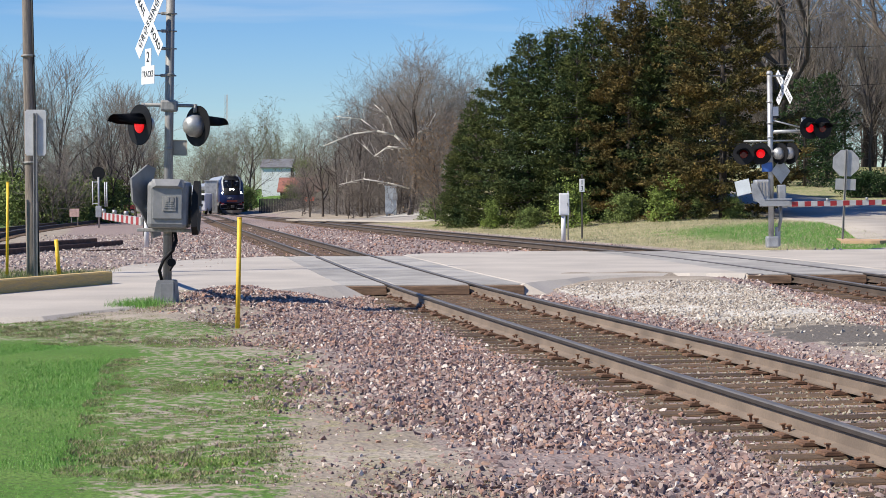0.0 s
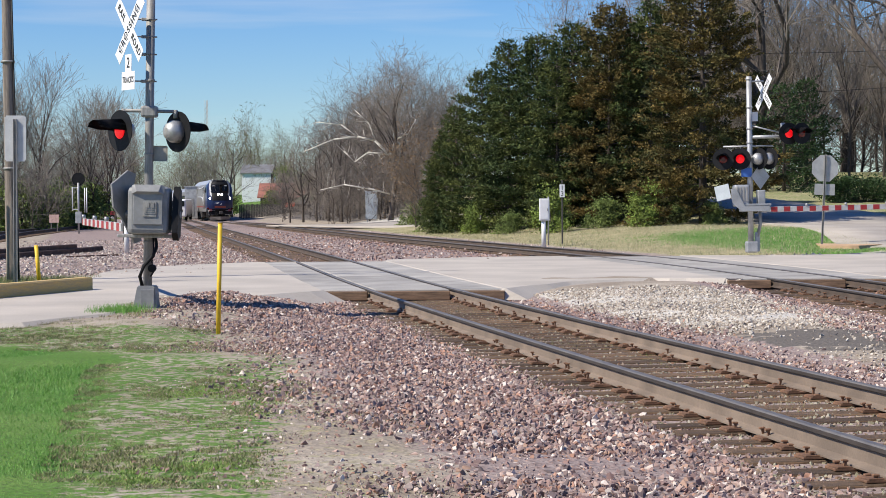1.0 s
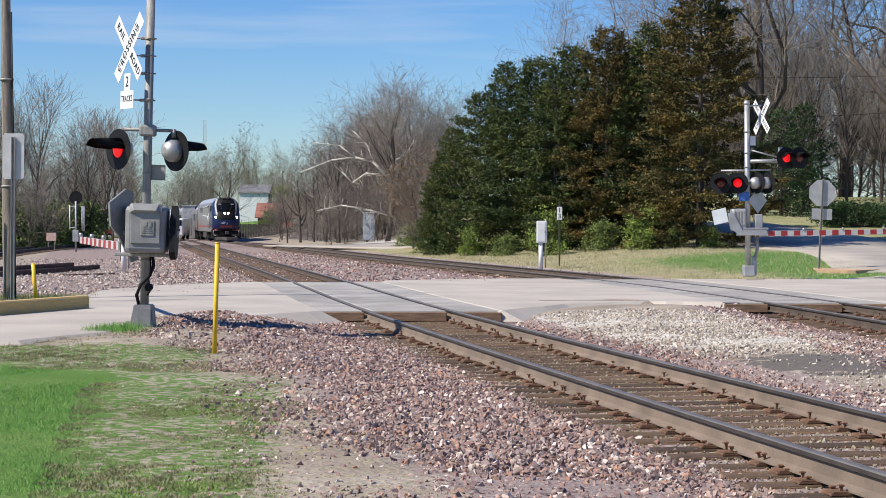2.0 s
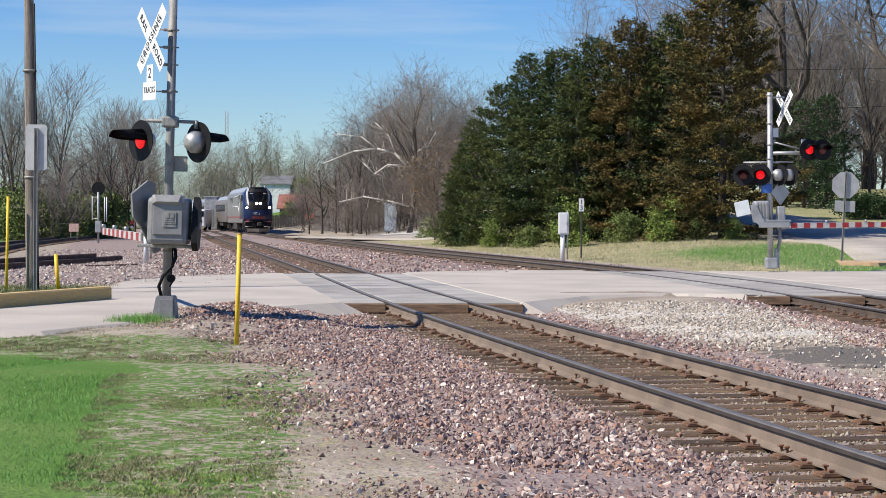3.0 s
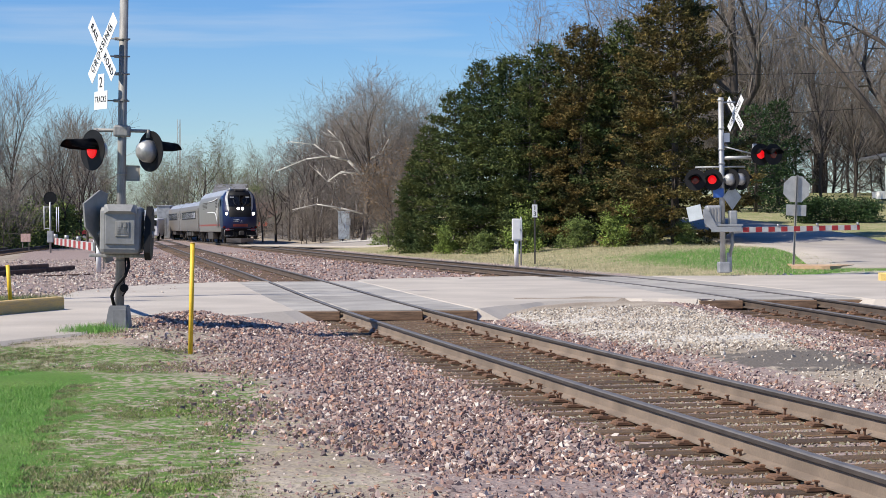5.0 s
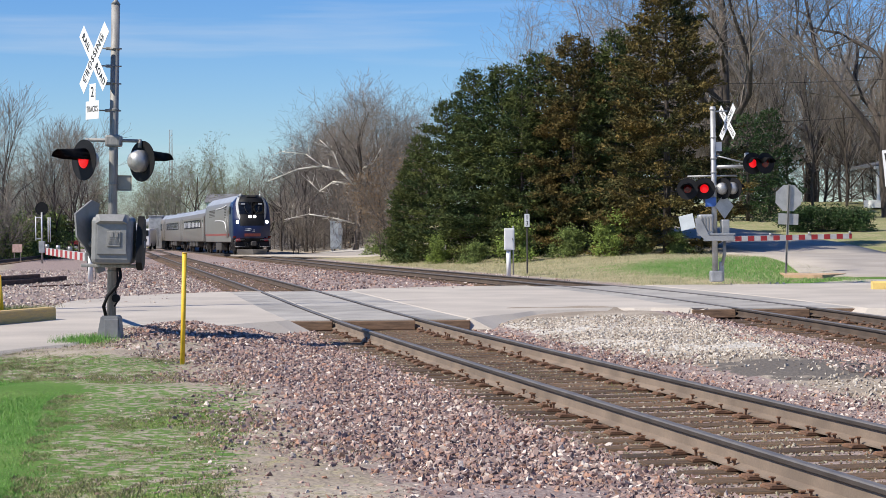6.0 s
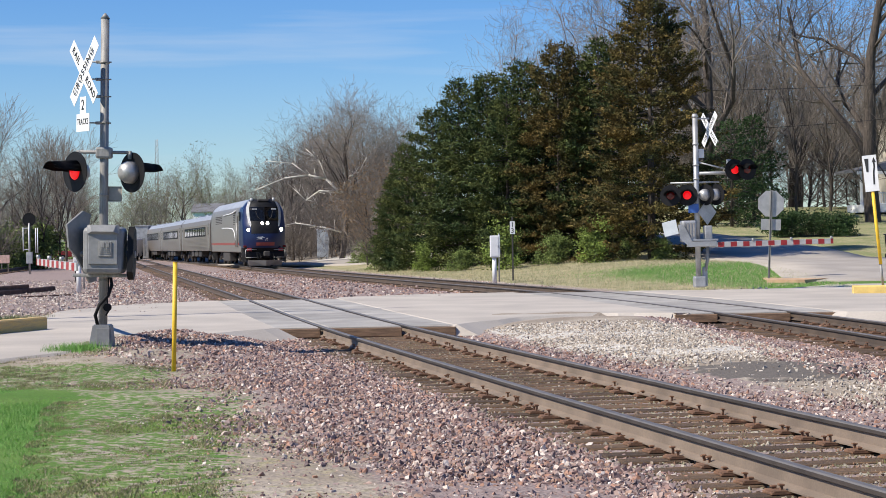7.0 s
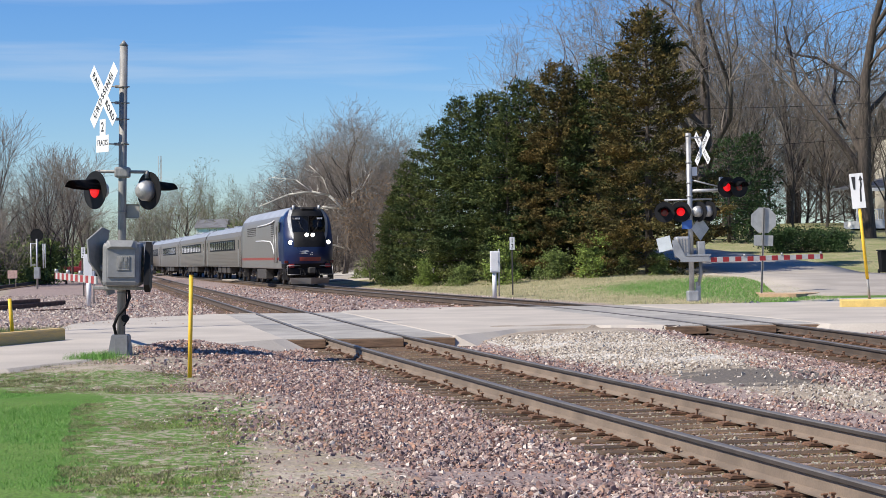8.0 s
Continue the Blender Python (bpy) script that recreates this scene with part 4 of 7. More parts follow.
        bm = B()
        box(bm, (10.62, s * 1.02, 1.12), (0.16, 0.30, 0.20), 0.03)
        part("corner_lamp_box", bm, M_RED, t, "red lamp box on the pilot")
        bm = B()
        rod(bm, (10.72, s * 0.55, 1.12), (10.72, s * 1.28, 1.12), 0.018, 0.018, 6)
        rod(bm, (10.72, s * 0.55, 0.62), (10.72, s * 1.28, 0.62), 0.018, 0.018, 6)
        rod(bm, (10.72, s * 1.28, 0.62), (10.72, s * 1.28, 1.12), 0.018, 0.018, 6)
        part("grab_rail", bm, M_GALV, t)
        bm = B()
        box(bm, (0, s * 1.20, 0.62), (4.4, 0.5, 0.62), 0.06)
        part("fuel_tank", bm, M_TRUCK, t)
        for k, x in enumerate((9.75, -9.75)):
            bm = B()
            for q in range(3):
                box(bm, (x, s * 1.30, 0.42 + q * 0.27), (0.5, 0.26, 0.03))
            box(bm, (x - 0.25, s * 1.30, 0.72), (0.03, 0.26, 0.75))
            box(bm, (x + 0.25, s * 1.30, 0.72), (0.03, 0.26, 0.75))
            part("step_ladder", bm, M_TRUCK, t)
    # snow plough, coupler, pilot
    bm = B()
    for s in (-1, 1):
        loft(bm, [[(11.05, 0, 0.08), (11.15, 0, 0.44), (11.0, 0, 0.44), (10.95, 0, 0.08)], [(10.55, s * 1.05, 0.10), (10.7, s * 1.12, 0.44), (10.55, s * 1.12, 0.44), (10.45, s * 1.05, 0.1)]])
    bmesh.ops.recalc_face_normals(bm, faces=bm.faces)
    part("snow_plough", bm, M_SILVER, t, "grey steel snow plough")
    bm = B()
    box(bm, (10.85, 0, 0.86), (0.7, 0.24, 0.28), 0.04)
    box(bm, (11.25, 0.05, 0.86), (0.22, 0.36, 0.34), 0.05)
    part("coupler", bm, M_TRUCK, t)
    bm = B()
    box(bm, (10.5, 0, 0.78), (0.25, 2.7, 0.40), 0.05)
    part("pilot_beam", bm, M_BLACK, t)
    for y in (-0.55, -0.35, 0.35, 0.5):
        bm = B()
        tube(bm, [(10.65, y, 0.9), (10.95, y, 0.62), (11.0, y * 0.9, 0.52), (10.9, y * 0.8, 0.7)], 0.022, 6)
        part("air_hose", bm, M_BLACK, t)
    # maker's arrow mark and line of lettering on the nose
    bm = B()
    for k in range(2):
        prism(bm, [(-0.62, 0.07 - 0.11 * k), (-0.18 - 0.1 * k, 0.12 - 0.11 * k), (-0.05 - 0.1 * k, 0.05 - 0.11 * k), (-0.3, 0.05 - 0.11 * k)], Matrix.Translation((10.91, 0, 1.85)) @ pose(0, 0, 0, 0, 0, 90), 0.01)
    for k in range(5):
        box(bm, (10.90 - 0.004 * k * k, 0.10 + k * 0.10, 1.84), (0.02, 0.06, 0.06))
    for k in range(7):
        box(bm, (10.90 - 0.003 * k * k, 0.02 + k * 0.09, 1.74), (0.02, 0.045, 0.045))
    part("nose_mark", bm, M_WHITE, t)
    for s in (-1, 1):
        bm = B()
        for k in range(4):
            box(bm, (float(nose_x(3.76)) + 0.05, s * 0.62 + (k - 1.5) * 0.075, 3.76), (0.02, 0.05, 0.09))
        part("number_plate", bm, M_WHITE, t)
    bm = B()
    box(bm, (9.86, 0, 4.34), (0.30, 0.72, 0.14), 0.03)
    part("brow_lamp", bm, M_TRUCK, t, "dark lamp housing over the windscreen")
    bm = B()
    box(bm, (float(nose_x(3.45)) + 0.01, 0, 3.45), (0.05, 0.05, 0.98), 0.01)
    part("centre_post", bm, M_BLACK, t)
    bm = B()
    for x, sx in ((4.0, 2.0), (0.5, 2.6), (-4.5, 3.6), (-8.5, 2.0)):
        box(bm, (x, 0, 4.33), (sx, 1.2, 0.14), 0.03)
    part("roof_hatch", bm, M_ROOF, t)
    wheels = []
    for x in (6.6, -6.6):
        bogie_frame(t, x, 2.7)
        for d in (-1.35, 1.35):
            wheels.append(wheelset(t, x + d))
    return t, wheels


def coach(label):
    t = thing("coach", Matrix(), label, "train car", "coaches of the train")
    sec = [(-1.50, 1.0), (-1.52, 1.6), (-1.52, 3.05), (-1.42, 3.4), (-1.15, 3.68), (-0.6, 3.86), (0, 3.92), (0.6, 3.86), (1.15, 3.68), (1.42, 3.4), (1.52, 3.05), (1.52, 1.6), (1.50, 1.0)]
    bm = B()
    loft(bm, [[(x, y, z) for y, z in sec] for x in (-12.75, -12.0, 12.0, 12.75)])
    bmesh.ops.recalc_face_normals(bm, faces=bm.faces)
    for f in bm.faces:
        f.material_index = 1 if f.calc_center_median().z > 3.45 and abs(f.normal.x) < 0.5 else 0
    part("body", bm, [M_STAINLESS, M_ROOF], t)
    for s in (-1, 1):
        bm = B()
        for k in range(9):
            box(bm, (0, s * 1.525, 1.12 + k * 0.105), (25.2, 0.02, 0.05))
        part("fluting", bm, M_STAINLESS, t)
        bm = B()
        box(bm, (0, s * 1.527, 2.52), (18.4, 0.02, 0.74))
        part("window_band", bm, M_BLACK, t, "dark window band")
        for k in range(12):
            bm = B()
            box(bm, (-8.25 + k * 1.5, s * 1.535, 2.52), (1.2, 0.02, 0.58), 0.03)
            part("window", bm, M_TGLASS, t)
        for x in (-11.4, 11.4):
            bm = B()
            box(bm, (x, s * 1.528, 2.1), (0.85, 0.025, 2.1), 0.02)
            d = part("door", bm, M_SILVER, t)
            bm = B()
            box(bm, (x, s * 1.545, 2.55), (0.4, 0.012, 0.6), 0.01)
            part("door_window", bm, M_TGLASS, d)
        bm = B()
        for x, sx in ((-3.2, 2.2), (0.2, 2.6), (3.4, 2.0)):
            box(bm, (x, s * 1.1, 0.78), (sx, 0.6, 0.5), 0.05)
        part("underfloor_box", bm, M_TRUCK, t)
    for s in (-1, 1):
        bm = B()
        box(bm, (s * 12.85, 0, 2.2), (0.25, 1.3, 2.3), 0.05)
        part("diaphragm", bm, M_BLACK, t)
        bm = B()
        box(bm, (s * 12.8, 0, 0.86), (0.7, 0.24, 0.26), 0.04)
        part("coupler", bm, M_TRUCK, t)
    for x in (-7, 0, 7):
        bm = B()
        box(bm, (x, 0, 3.93), (2.4, 0.9, 0.10), 0.02)
        part("roof_vent", bm, M_ROOF, t)
    wheels = []
    for x in (9.1, -9.1):
        bogie_frame(t, x)
        for d in (-1.3, 1.3):
            wheels.append(wheelset(t, x + d))
    return t, wheels


LOCO, LOCO_WHEELS = locomotive()
COACHES = [coach(x) for x in ("silver stainless passenger coach behind the locomotive", "silver stainless coach with a dark window band",
                              "silver stainless coach in the middle of the train", "silver stainless coach near the end of the train")]

# ---- crossing signals ----
def lettering(name, text, size, material, parent, m, squeeze=1.0):
    cu = bpy.data.curves.new(name, "FONT")
    cu.body, cu.size, cu.align_x, cu.align_y = text, size, "CENTER", "CENTER"
    cu.extrude = 0.002
    cu.space_character = 1.2
    tmp = new(name, cu)
    me = bpy.data.meshes.new_from_object(tmp.evaluated_get(bpy.context.evaluated_depsgraph_get()))
    bpy.data.objects.remove(tmp)
    me.materials.clear()
    me.materials.append(material)
    ob = new(name, me)
    ob.parent = parent
    ob.matrix_basis = m @ Matrix.Diagonal((squeeze, 1, 1, 1))
    return ob


FACE = pose(0, 0, 0, 90, 0, 0)      # letters upright in x, z, read from -y


def crossbuck(parent, m, letters=True):
    """Two crossed blades, facing -y of m."""
    for k, a in enumerate((45, -45)):
        bm = B()
        box(bm, (0, 0.012 * k, 0), (1.22, 0.006, 0.228), 0.002)
        b = part("blade", bm, M_WHITE, parent)
        b.matrix_basis = m @ pose(0, 0, 0, 0, a, 0)
        lay = Matrix.Translation((0, -0.008, 0)) @ FACE
        if k == 0:
            lettering("lettering", "RAIL", 0.15, M_INK, b, Matrix.Translation((-0.36, 0, 0)) @ lay, 0.95)
            lettering("lettering", "ROAD", 0.15, M_INK, b, Matrix.Translation((0.36, 0, 0)) @ lay, 0.9)
        else:
            lettering("lettering", "CROSSING", 0.15, M_INK, b, lay, 1.12)


def flasher(parent, m, lit, hood=0.46, silver=True):
    """A round flashing light: background, housing, lens and hood; it faces -y of m."""
    bm = B()
    rod(bm, (0, 0, 0), (0, 0.012, 0), 0.305, 0.305, 32)
    bk = part("background_disc", bm, M_BLACK, parent)
    bk.matrix_basis = m
    bm = B()
    prof = [(0.0, 0.17), (0.10, 0.165), (0.18, 0.12), (0.215, 0.05)]
    rings = [[(r * math.cos(a), 0.012 + d, r * math.sin(a)) for a in np.linspace(0, 2 * math.pi, 20, endpoint=False)] for d, r in prof]
    loft(bm, rings, smooth=True)
    bmesh.ops.recalc_face_normals(bm, faces=bm.faces)
    part("housing", bm, M_GALV if silver else M_BLACK, bk, "silver domed lamp housing" if silver else "")
    bm = B()
    rings = [[(r * math.cos(a), -d, r * math.sin(a)) for a in np.linspace(0, 2 * math.pi, 20, endpoint=False)] for d, r in ((0.002, 0.125), (0.02, 0.11), (0.032, 0.05))]
    loft(bm, rings, smooth=True)
    bmesh.ops.recalc_face_normals(bm, faces=bm.faces)
    part("lens", bm, M_LAMP_ON if lit else M_LAMP_OFF, bk, "glowing red lens" if lit else "dark red lens")
    bm = B()
    rows = []
    for y, dz, cut in ((0.0, 0.0, 1.0), (-hood * 0.6, -0.02, 0.9), (-hood, -0.035, 0.72)):
        rows.append([(0.175 * math.cos(a), y, 0.175 * math.sin(a) + dz) for a in np.linspace(math.pi * (0.5 - 0.50 * cut), math.pi * (0.5 + 0.50 * cut), 15)])
    loft(bm, rows, close=False, caps=False, smooth=True)
    bmesh.ops.solidify(bm, geom=bm.faces[:], thickness=0.006)
    part("hood", bm, M_BLACK, bk)
    return bk


def face_to(x, y, z, nx, ny, tip=0):
    """A pose whose -y points along (nx, ny)."""
    return Matrix.Translation((x, y, z)) @ pose(0, 0, 0, 0, 0, math.degrees(math.atan2(nx, -ny))) @ pose(0, 0, 0, tip, 0, 0)


def gate_arm(parent, a, b, h, period, label):
    """A striped gate arm from a to b."""
    a, b = Vector(a), Vector(b)
    d = b - a
    q = Matrix.Translation(a) @ d.to_track_quat("X", "Z").to_matrix().to_4x4()
    bm = B()
    box(bm, (d.length / 2, 0, 0), (d.length, 0.035, h), 0.006)
    o = part("gate_arm", bm, M_ARM, parent, label)
    o.matrix_basis = q
    x = 0.25
    while x < d.length:
        w = min(period / 2, d.length - x)
        bm = B()
        box(bm, (x + w / 2, 0, 0), (w, 0.039, h * 0.96))
        part("red_stripe", bm, M_RED, o)
        x += period
    for x in (0.35, 0.66, 0.985):
        bm = B()
        rod(bm, (d.length * x, 0, h / 2), (d.length * x, 0, h / 2 + 0.07), 0.04, 0.035, 10)
        part("arm_lamp", bm, M_GALV, o)
    return o


def near_mast():
    t = thing("crossing_signal", pose(-4.43, 19.2, -0.02, 0, 1.3, 0), "grey railroad crossing signal mast with flashing lights and gate", "crossing signal", "crossing signals")
    bm = B()
    rod(bm, (0, 0, 0.1), (0, 0, 4.98), 0.068, 0.064, 20)
    rod(bm, (0, 0, 4.98), (0, 0, 5.06), 0.072, 0.012, 20)
    for z in (1.0, 2.3, 3.4, 4.3):
        rod(bm, (0, 0, z), (0, 0, z + 0.03), 0.075, 0.075, 20)
    part("mast", bm, M_POLE, t, "weathered aluminium pole")
    bm = B()
    loft(bm, [[(-0.19, -0.19, 0), (0.17, -0.19, 0), (0.17, 0.19, 0), (-0.19, 0.19, 0)], [(-0.13, -0.16, 0.36), (0.13, -0.16, 0.36), (0.13, 0.16, 0.36), (-0.13, 0.16, 0.36)]])
    bmesh.ops.bevel(bm, geom=bm.edges[:], offset=0.015, segments=2, affect="EDGES")
    jb = part("junction_base", bm, M_BOXGREY, t, "blue-grey cast base box")
    bm = B()
    box(bm, (0.03, -0.185, 0.18), (0.2, 0.015, 0.26), 0.004)
    part("base_door", bm, M_BOXGREY, jb)
    # crossbuck and track count, held off the pole
    nx, ny = -0.83, -0.56
    sx = -0.31
    crossbuck(t, face_to(sx, -0.06, 4.17, nx, ny))
    plate = face_to(sx + 0.0, -0.08, 3.46, nx, ny)
    bm = B()
    box(bm, (0, 0, 0.20), (0.22, 0.006, 0.26), 0.002)
    box(bm, (0, 0, -0.06), (0.46, 0.006, 0.27), 0.002)
    p = part("track_count_sign", bm, M_WHITE, t)
    p.matrix_basis = plate
    lettering("lettering", "2", 0.22, M_INK, p, Matrix.Translation((0, -0.006, 0.20)) @ FACE)
    lettering("lettering", "TRACKS", 0.13, M_INK, p, Matrix.Translation((0, -0.006, -0.05)) @ FACE, 0.72)
    for z, x0 in ((4.32, -0.25), (4.06, -0.28), (3.80, -0.2), (3.40, -0.3)):
        bm = B()
        rod(bm, (x0, -0.04, z), (0.1, 0, z), 0.011, 0.011, 8)
        box(bm, (-0.085, -0.01, z), (0.10, 0.06, 0.045), 0.01)
        tube(bm, [(-0.07, -0.02, z), (0, -0.085, z), (0.075, -0.02, z)], 0.008, 6)
        part("bracket", bm, M_POLE, t)
    # cross arm and back-to-back lights
    bm = B()
    rod(bm, (-0.40, -0.05, 2.96), (0.40, 0.05, 2.96), 0.026, 0.026, 12)
    box(bm, (0.0, 0, 2.95), (0.24, 0.2, 0.17), 0.03)
    for s in (-1, 1):
        rod(bm, (s * 0.38, s * 0.05, 2.98), (s * 0.38, s * 0.05, 2.86), 0.032, 0.032, 10)
    part("cross_arm", bm, M_POLE, t)
    flasher(t, face_to(-0.43, -0.06, 2.66, -0.71, -0.70), True)
    flasher(t, face_to(0.42, 0.06, 2.66, 0.70, 0.71), False)
    bm = B()
    box(bm, (0.15, 0.02, 2.33), (0.24, 0.006, 0.23), 0.02)
    box(bm, (0.02, 0.0, 2.37), (0.1, 0.02, 0.03))
    part("small_sign_back", bm, mat("tan_sign_back", (0.34, 0.31, 0.26), 0.6, vary=0.1), t, "small tan sign seen from behind")
    # gate machine
    bm = B()
    box(bm, (0.05, -0.16, 1.48), (0.60, 0.50, 0.70), 0.07)
    mech = part("gate_machine", bm, M_BOXGREY, t, "grey cast gate machine case")
    bm = B()
    box(bm, (0.06, -0.422, 1.52), (0.44, 0.03, 0.50), 0.012)
    cover = part("cover", bm, M_BOXGREY, mech)
    bm = B()
    loft(bm, [[(-0.18, -0.44, 1.72), (0.30, -0.44, 1.72), (0.30, -0.40, 1.85), (-0.18, -0.40, 1.85)], [(-0.1, -0.49, 1.76), (0.22, -0.49, 1.76), (0.25, -0.42, 1.86), (-0.14, -0.42, 1.86)]])
    bmesh.ops.recalc_face_normals(bm, faces=bm.faces)
    part("cover_ridge", bm, M_BOXGREY, mech)
    bm = B()
    box(bm, (0.09, -0.445, 1.50), (0.20, 0.012, 0.22), 0.004)
    for k in range(3):
        box(bm, (0.09, -0.455, 1.44 + 0.03 * k), (0.16 - 0.02 * k, 0.01, 0.012))
    box(bm, (0.06, -0.455, 1.56), (0.05, 0.012, 0.07))
    box(bm, (0.13, -0.455, 1.56), (0.05, 0.012, 0.07))
    part("cast_badge", bm, M_POLE, mech)
    bm = B()
    box(bm, (0.0, -0.05, 1.10), (0.86, 0.3, 0.05), 0.01)
    rod(bm, (-0.45, -0.1, 1.42), (0.50, -0.1, 1.42), 0.05, 0.05, 12)
    part("main_shaft", bm, M_POLE, t)
    bm = B()
    prism(bm, [(-0.35, 0.74), (0.05, 0.95), (0.25, 0.9), (0.12, 0.45), (0.42, -0.1), (0.24, -0.14), (-0.1, 0.25), (-0.3, 0.4)], Matrix.Translation((-0.33, -0.12, 1.12)) @ pose(0, 0, 0, 0, 0, 64), 0.03)
    part("arm_support", bm, M_BOXGREY, t, "flat grey arm bracket")
    bm = B()
    prism(bm, [(-0.3, 0.0), (-0.2, 0.5), (0.0, 0.68), (0.22, 0.62), (0.3, 0.3), (0.12, -0.05), (-0.12, -0.12)], Matrix.Translation((0.44, -0.1, 1.16)) @ pose(0, 0, 0, 0, 0, 92), 0.09)
    part("counterweight", bm, M_BLACK, t, "black counterweight arm")
    gate_arm(t, (-0.42, 0.15, 1.22), (-2.30, 6.75, 1.21), 0.125, 0.81, "red and white striped gate arm")
    bm = B()
    tube(bm, [(0.12, -0.1, 1.12), (0.15, -0.14, 0.95), (0.10, -0.16, 0.80), (-0.03, -0.18, 0.66), (-0.09, -0.16, 0.50), (-0.06, -0.1, 0.34)], 0.028, 10)
    tube(bm, [(0.09, -0.1, 1.12), (0.10, -0.12, 0.9), (0.08, -0.12, 0.72), (0.11, -0.12, 0.58), (0.06, -0.10, 0.50)], 0.014, 8)
    rod(bm, (0.08, -0.13, 0.62), (0.08, -0.05, 0.62), 0.06, 0.06, 12)
    part("cable", bm, M_BLACK, t)
    return t


near_mast()


def far_mast():
    t = thing("crossing_signal", pose(8.75, 36.6, 0.08, 0, -0.6, 0), "silver railroad crossing signal with red flashers and lowered gate", "crossing signal", "crossing signals")
    bm = B()
    rod(bm, (0, 0, 0.1), (0, 0, 5.0), 0.080, 0.076, 20)
    for z in (4.9, 4.1, 3.5, 3.1):
        rod(bm, (0, 0, z), (0, 0, z + 0.05), 0.092, 0.092, 20)
    part("mast", bm, M_GALV, t, "bright galvanised pole")
    bm = B()
    box(bm, (0.02, 0, 0.16), (0.34, 0.34, 0.32), 0.04)
    box(bm, (0.2, 0.1, 0.3), (0.14, 0.14, 0.55), 0.03)
    part("mast_base", bm, M_GALV, t)
    crossbuck(t, face_to(0.42, 0.08, 4.55, -0.95, -0.30))
    bm = B()
    rod(bm, (0.0, 0, 4.86), (0.42, 0.05, 4.86), 0.025, 0.025, 8)
    part("sign_bracket", bm, M_GALV, t)
    bm = B()
    box(bm, (0.17, 0.05, 3.86), (0.16, 0.006, 0.26), 0.002)
    part("track_count_sign", bm, M_WHITE, t)
    bm = B()
    rod(bm, (0, 0, 3.28), (1.05, 0, 3.28), 0.05, 0.05, 12)
    rod(bm, (0, 0, 3.62), (0.9, 0, 3.38), 0.022, 0.022, 8)
    box(bm, (0.95, 0, 3.42), (0.12, 0.12, 0.5), 0.02)
    part("light_arm", bm, M_GALV, t)
    for x, lit in ((1.10, True), (1.46, False)):
        flasher(t, face_to(x, -0.12, 3.36, 0.25 if lit else 0.42, -0.95), lit, 0.3)
    for x, lit in ((-0.78, False), (-0.30, True)):
        flasher(t, face_to(x, -0.16, 2.66, -0.28, -0.95), lit, 0.3)
    for x in (0.26, 0.56):
        flasher(t, face_to(x, -0.05, 2.66, 0.75, 0.62), False, 0.3)
    bm = B()
    rod(bm, (-0.75, 0, 3.02), (0.66, 0, 3.02), 0.025, 0.025, 8)
    part("cross_arm", bm, M_GALV, t)
    bm = B()
    box(bm, (0, 0, 0), (0.52, 0.006, 0.52), 0.004)
    d = part("sign_back", bm, M_GALV, t, "diamond sign seen from behind")
    d.matrix_basis = face_to(0.30, 0.05, 2.16, 0.55, -0.8) @ pose(0, 0, 0, 0, 45, 0)
    bm = B()
    box(bm, (-0.12, -0.12, 2.28), (0.30, 0.01, 0.26), 0.004)
    part("notice_plate", bm, mat("blue_notice", (0.05, 0.14, 0.42), 0.5, vary=0.1), t, "small blue notice plate")
    bm = B()
    box(bm, (0, 0, 0), (0.44, 0.01, 0.42), 0.01)
    p = part("tilted_panel", bm, M_PALE, t, "tilted pale panel")
    p.matrix_basis = face_to(-0.80, -0.1, 1.72, -0.5, -0.85) @ pose(0, 0, 0, 0, -12, 0)
    bm = B()
    box(bm, (-0.27, 0, 1.62), (0.42, 0.45, 0.62), 0.05)
    mech = part("gate_machine", bm, M_GALV, t, "silver gate machine case")
    bm = B()
    for k in range(4):
        box(bm, (-0.27 + 0.09 * (k - 1.5), -0.235, 1.66), (0.05, 0.03, 0.4), 0.006)
    part("case_rib", bm, M_POLE, mech)
    bm = B()
    box(bm, (0.3, 0.02, 1.55), (0.22, 0.3, 0.45), 0.03)
    part("relay_case", bm, M_GALV, t)
    bm = B()
    prism(bm, [(-0.6, 0.5), (-0.45, 0.5), (-0.2, 0.0), (0.5, 0.0), (0.5, -0.14), (-0.3, -0.14), (-0.55, 0.1)], Matrix.Translation((0, -0.28, 1.32)), 0.04)
    part("arm_support", bm, M_GALV, t)
    bm = B()
    box(bm, (0.05, -0.2, 1.36), (1.0, 0.1, 0.06), 0.01)
    box(bm, (0.05, -0.2, 1.20), (0.8, 0.1, 0.06), 0.01)
    part("channel", bm, M_GALV, t)
    bm = B()
    tube(bm, [(0.28, 0.05, 1.3), (0.28, 0.05, 0.8), (0.2, 0.08, 0.4)], 0.05, 8)
    part("conduit", bm, M_POLE, t)
    gate_arm(t, (0.3, -0.2, 1.22), (3.95, 0.1, 1.24), 0.15, 0.37, "red and white striped gate arm")


far_mast()


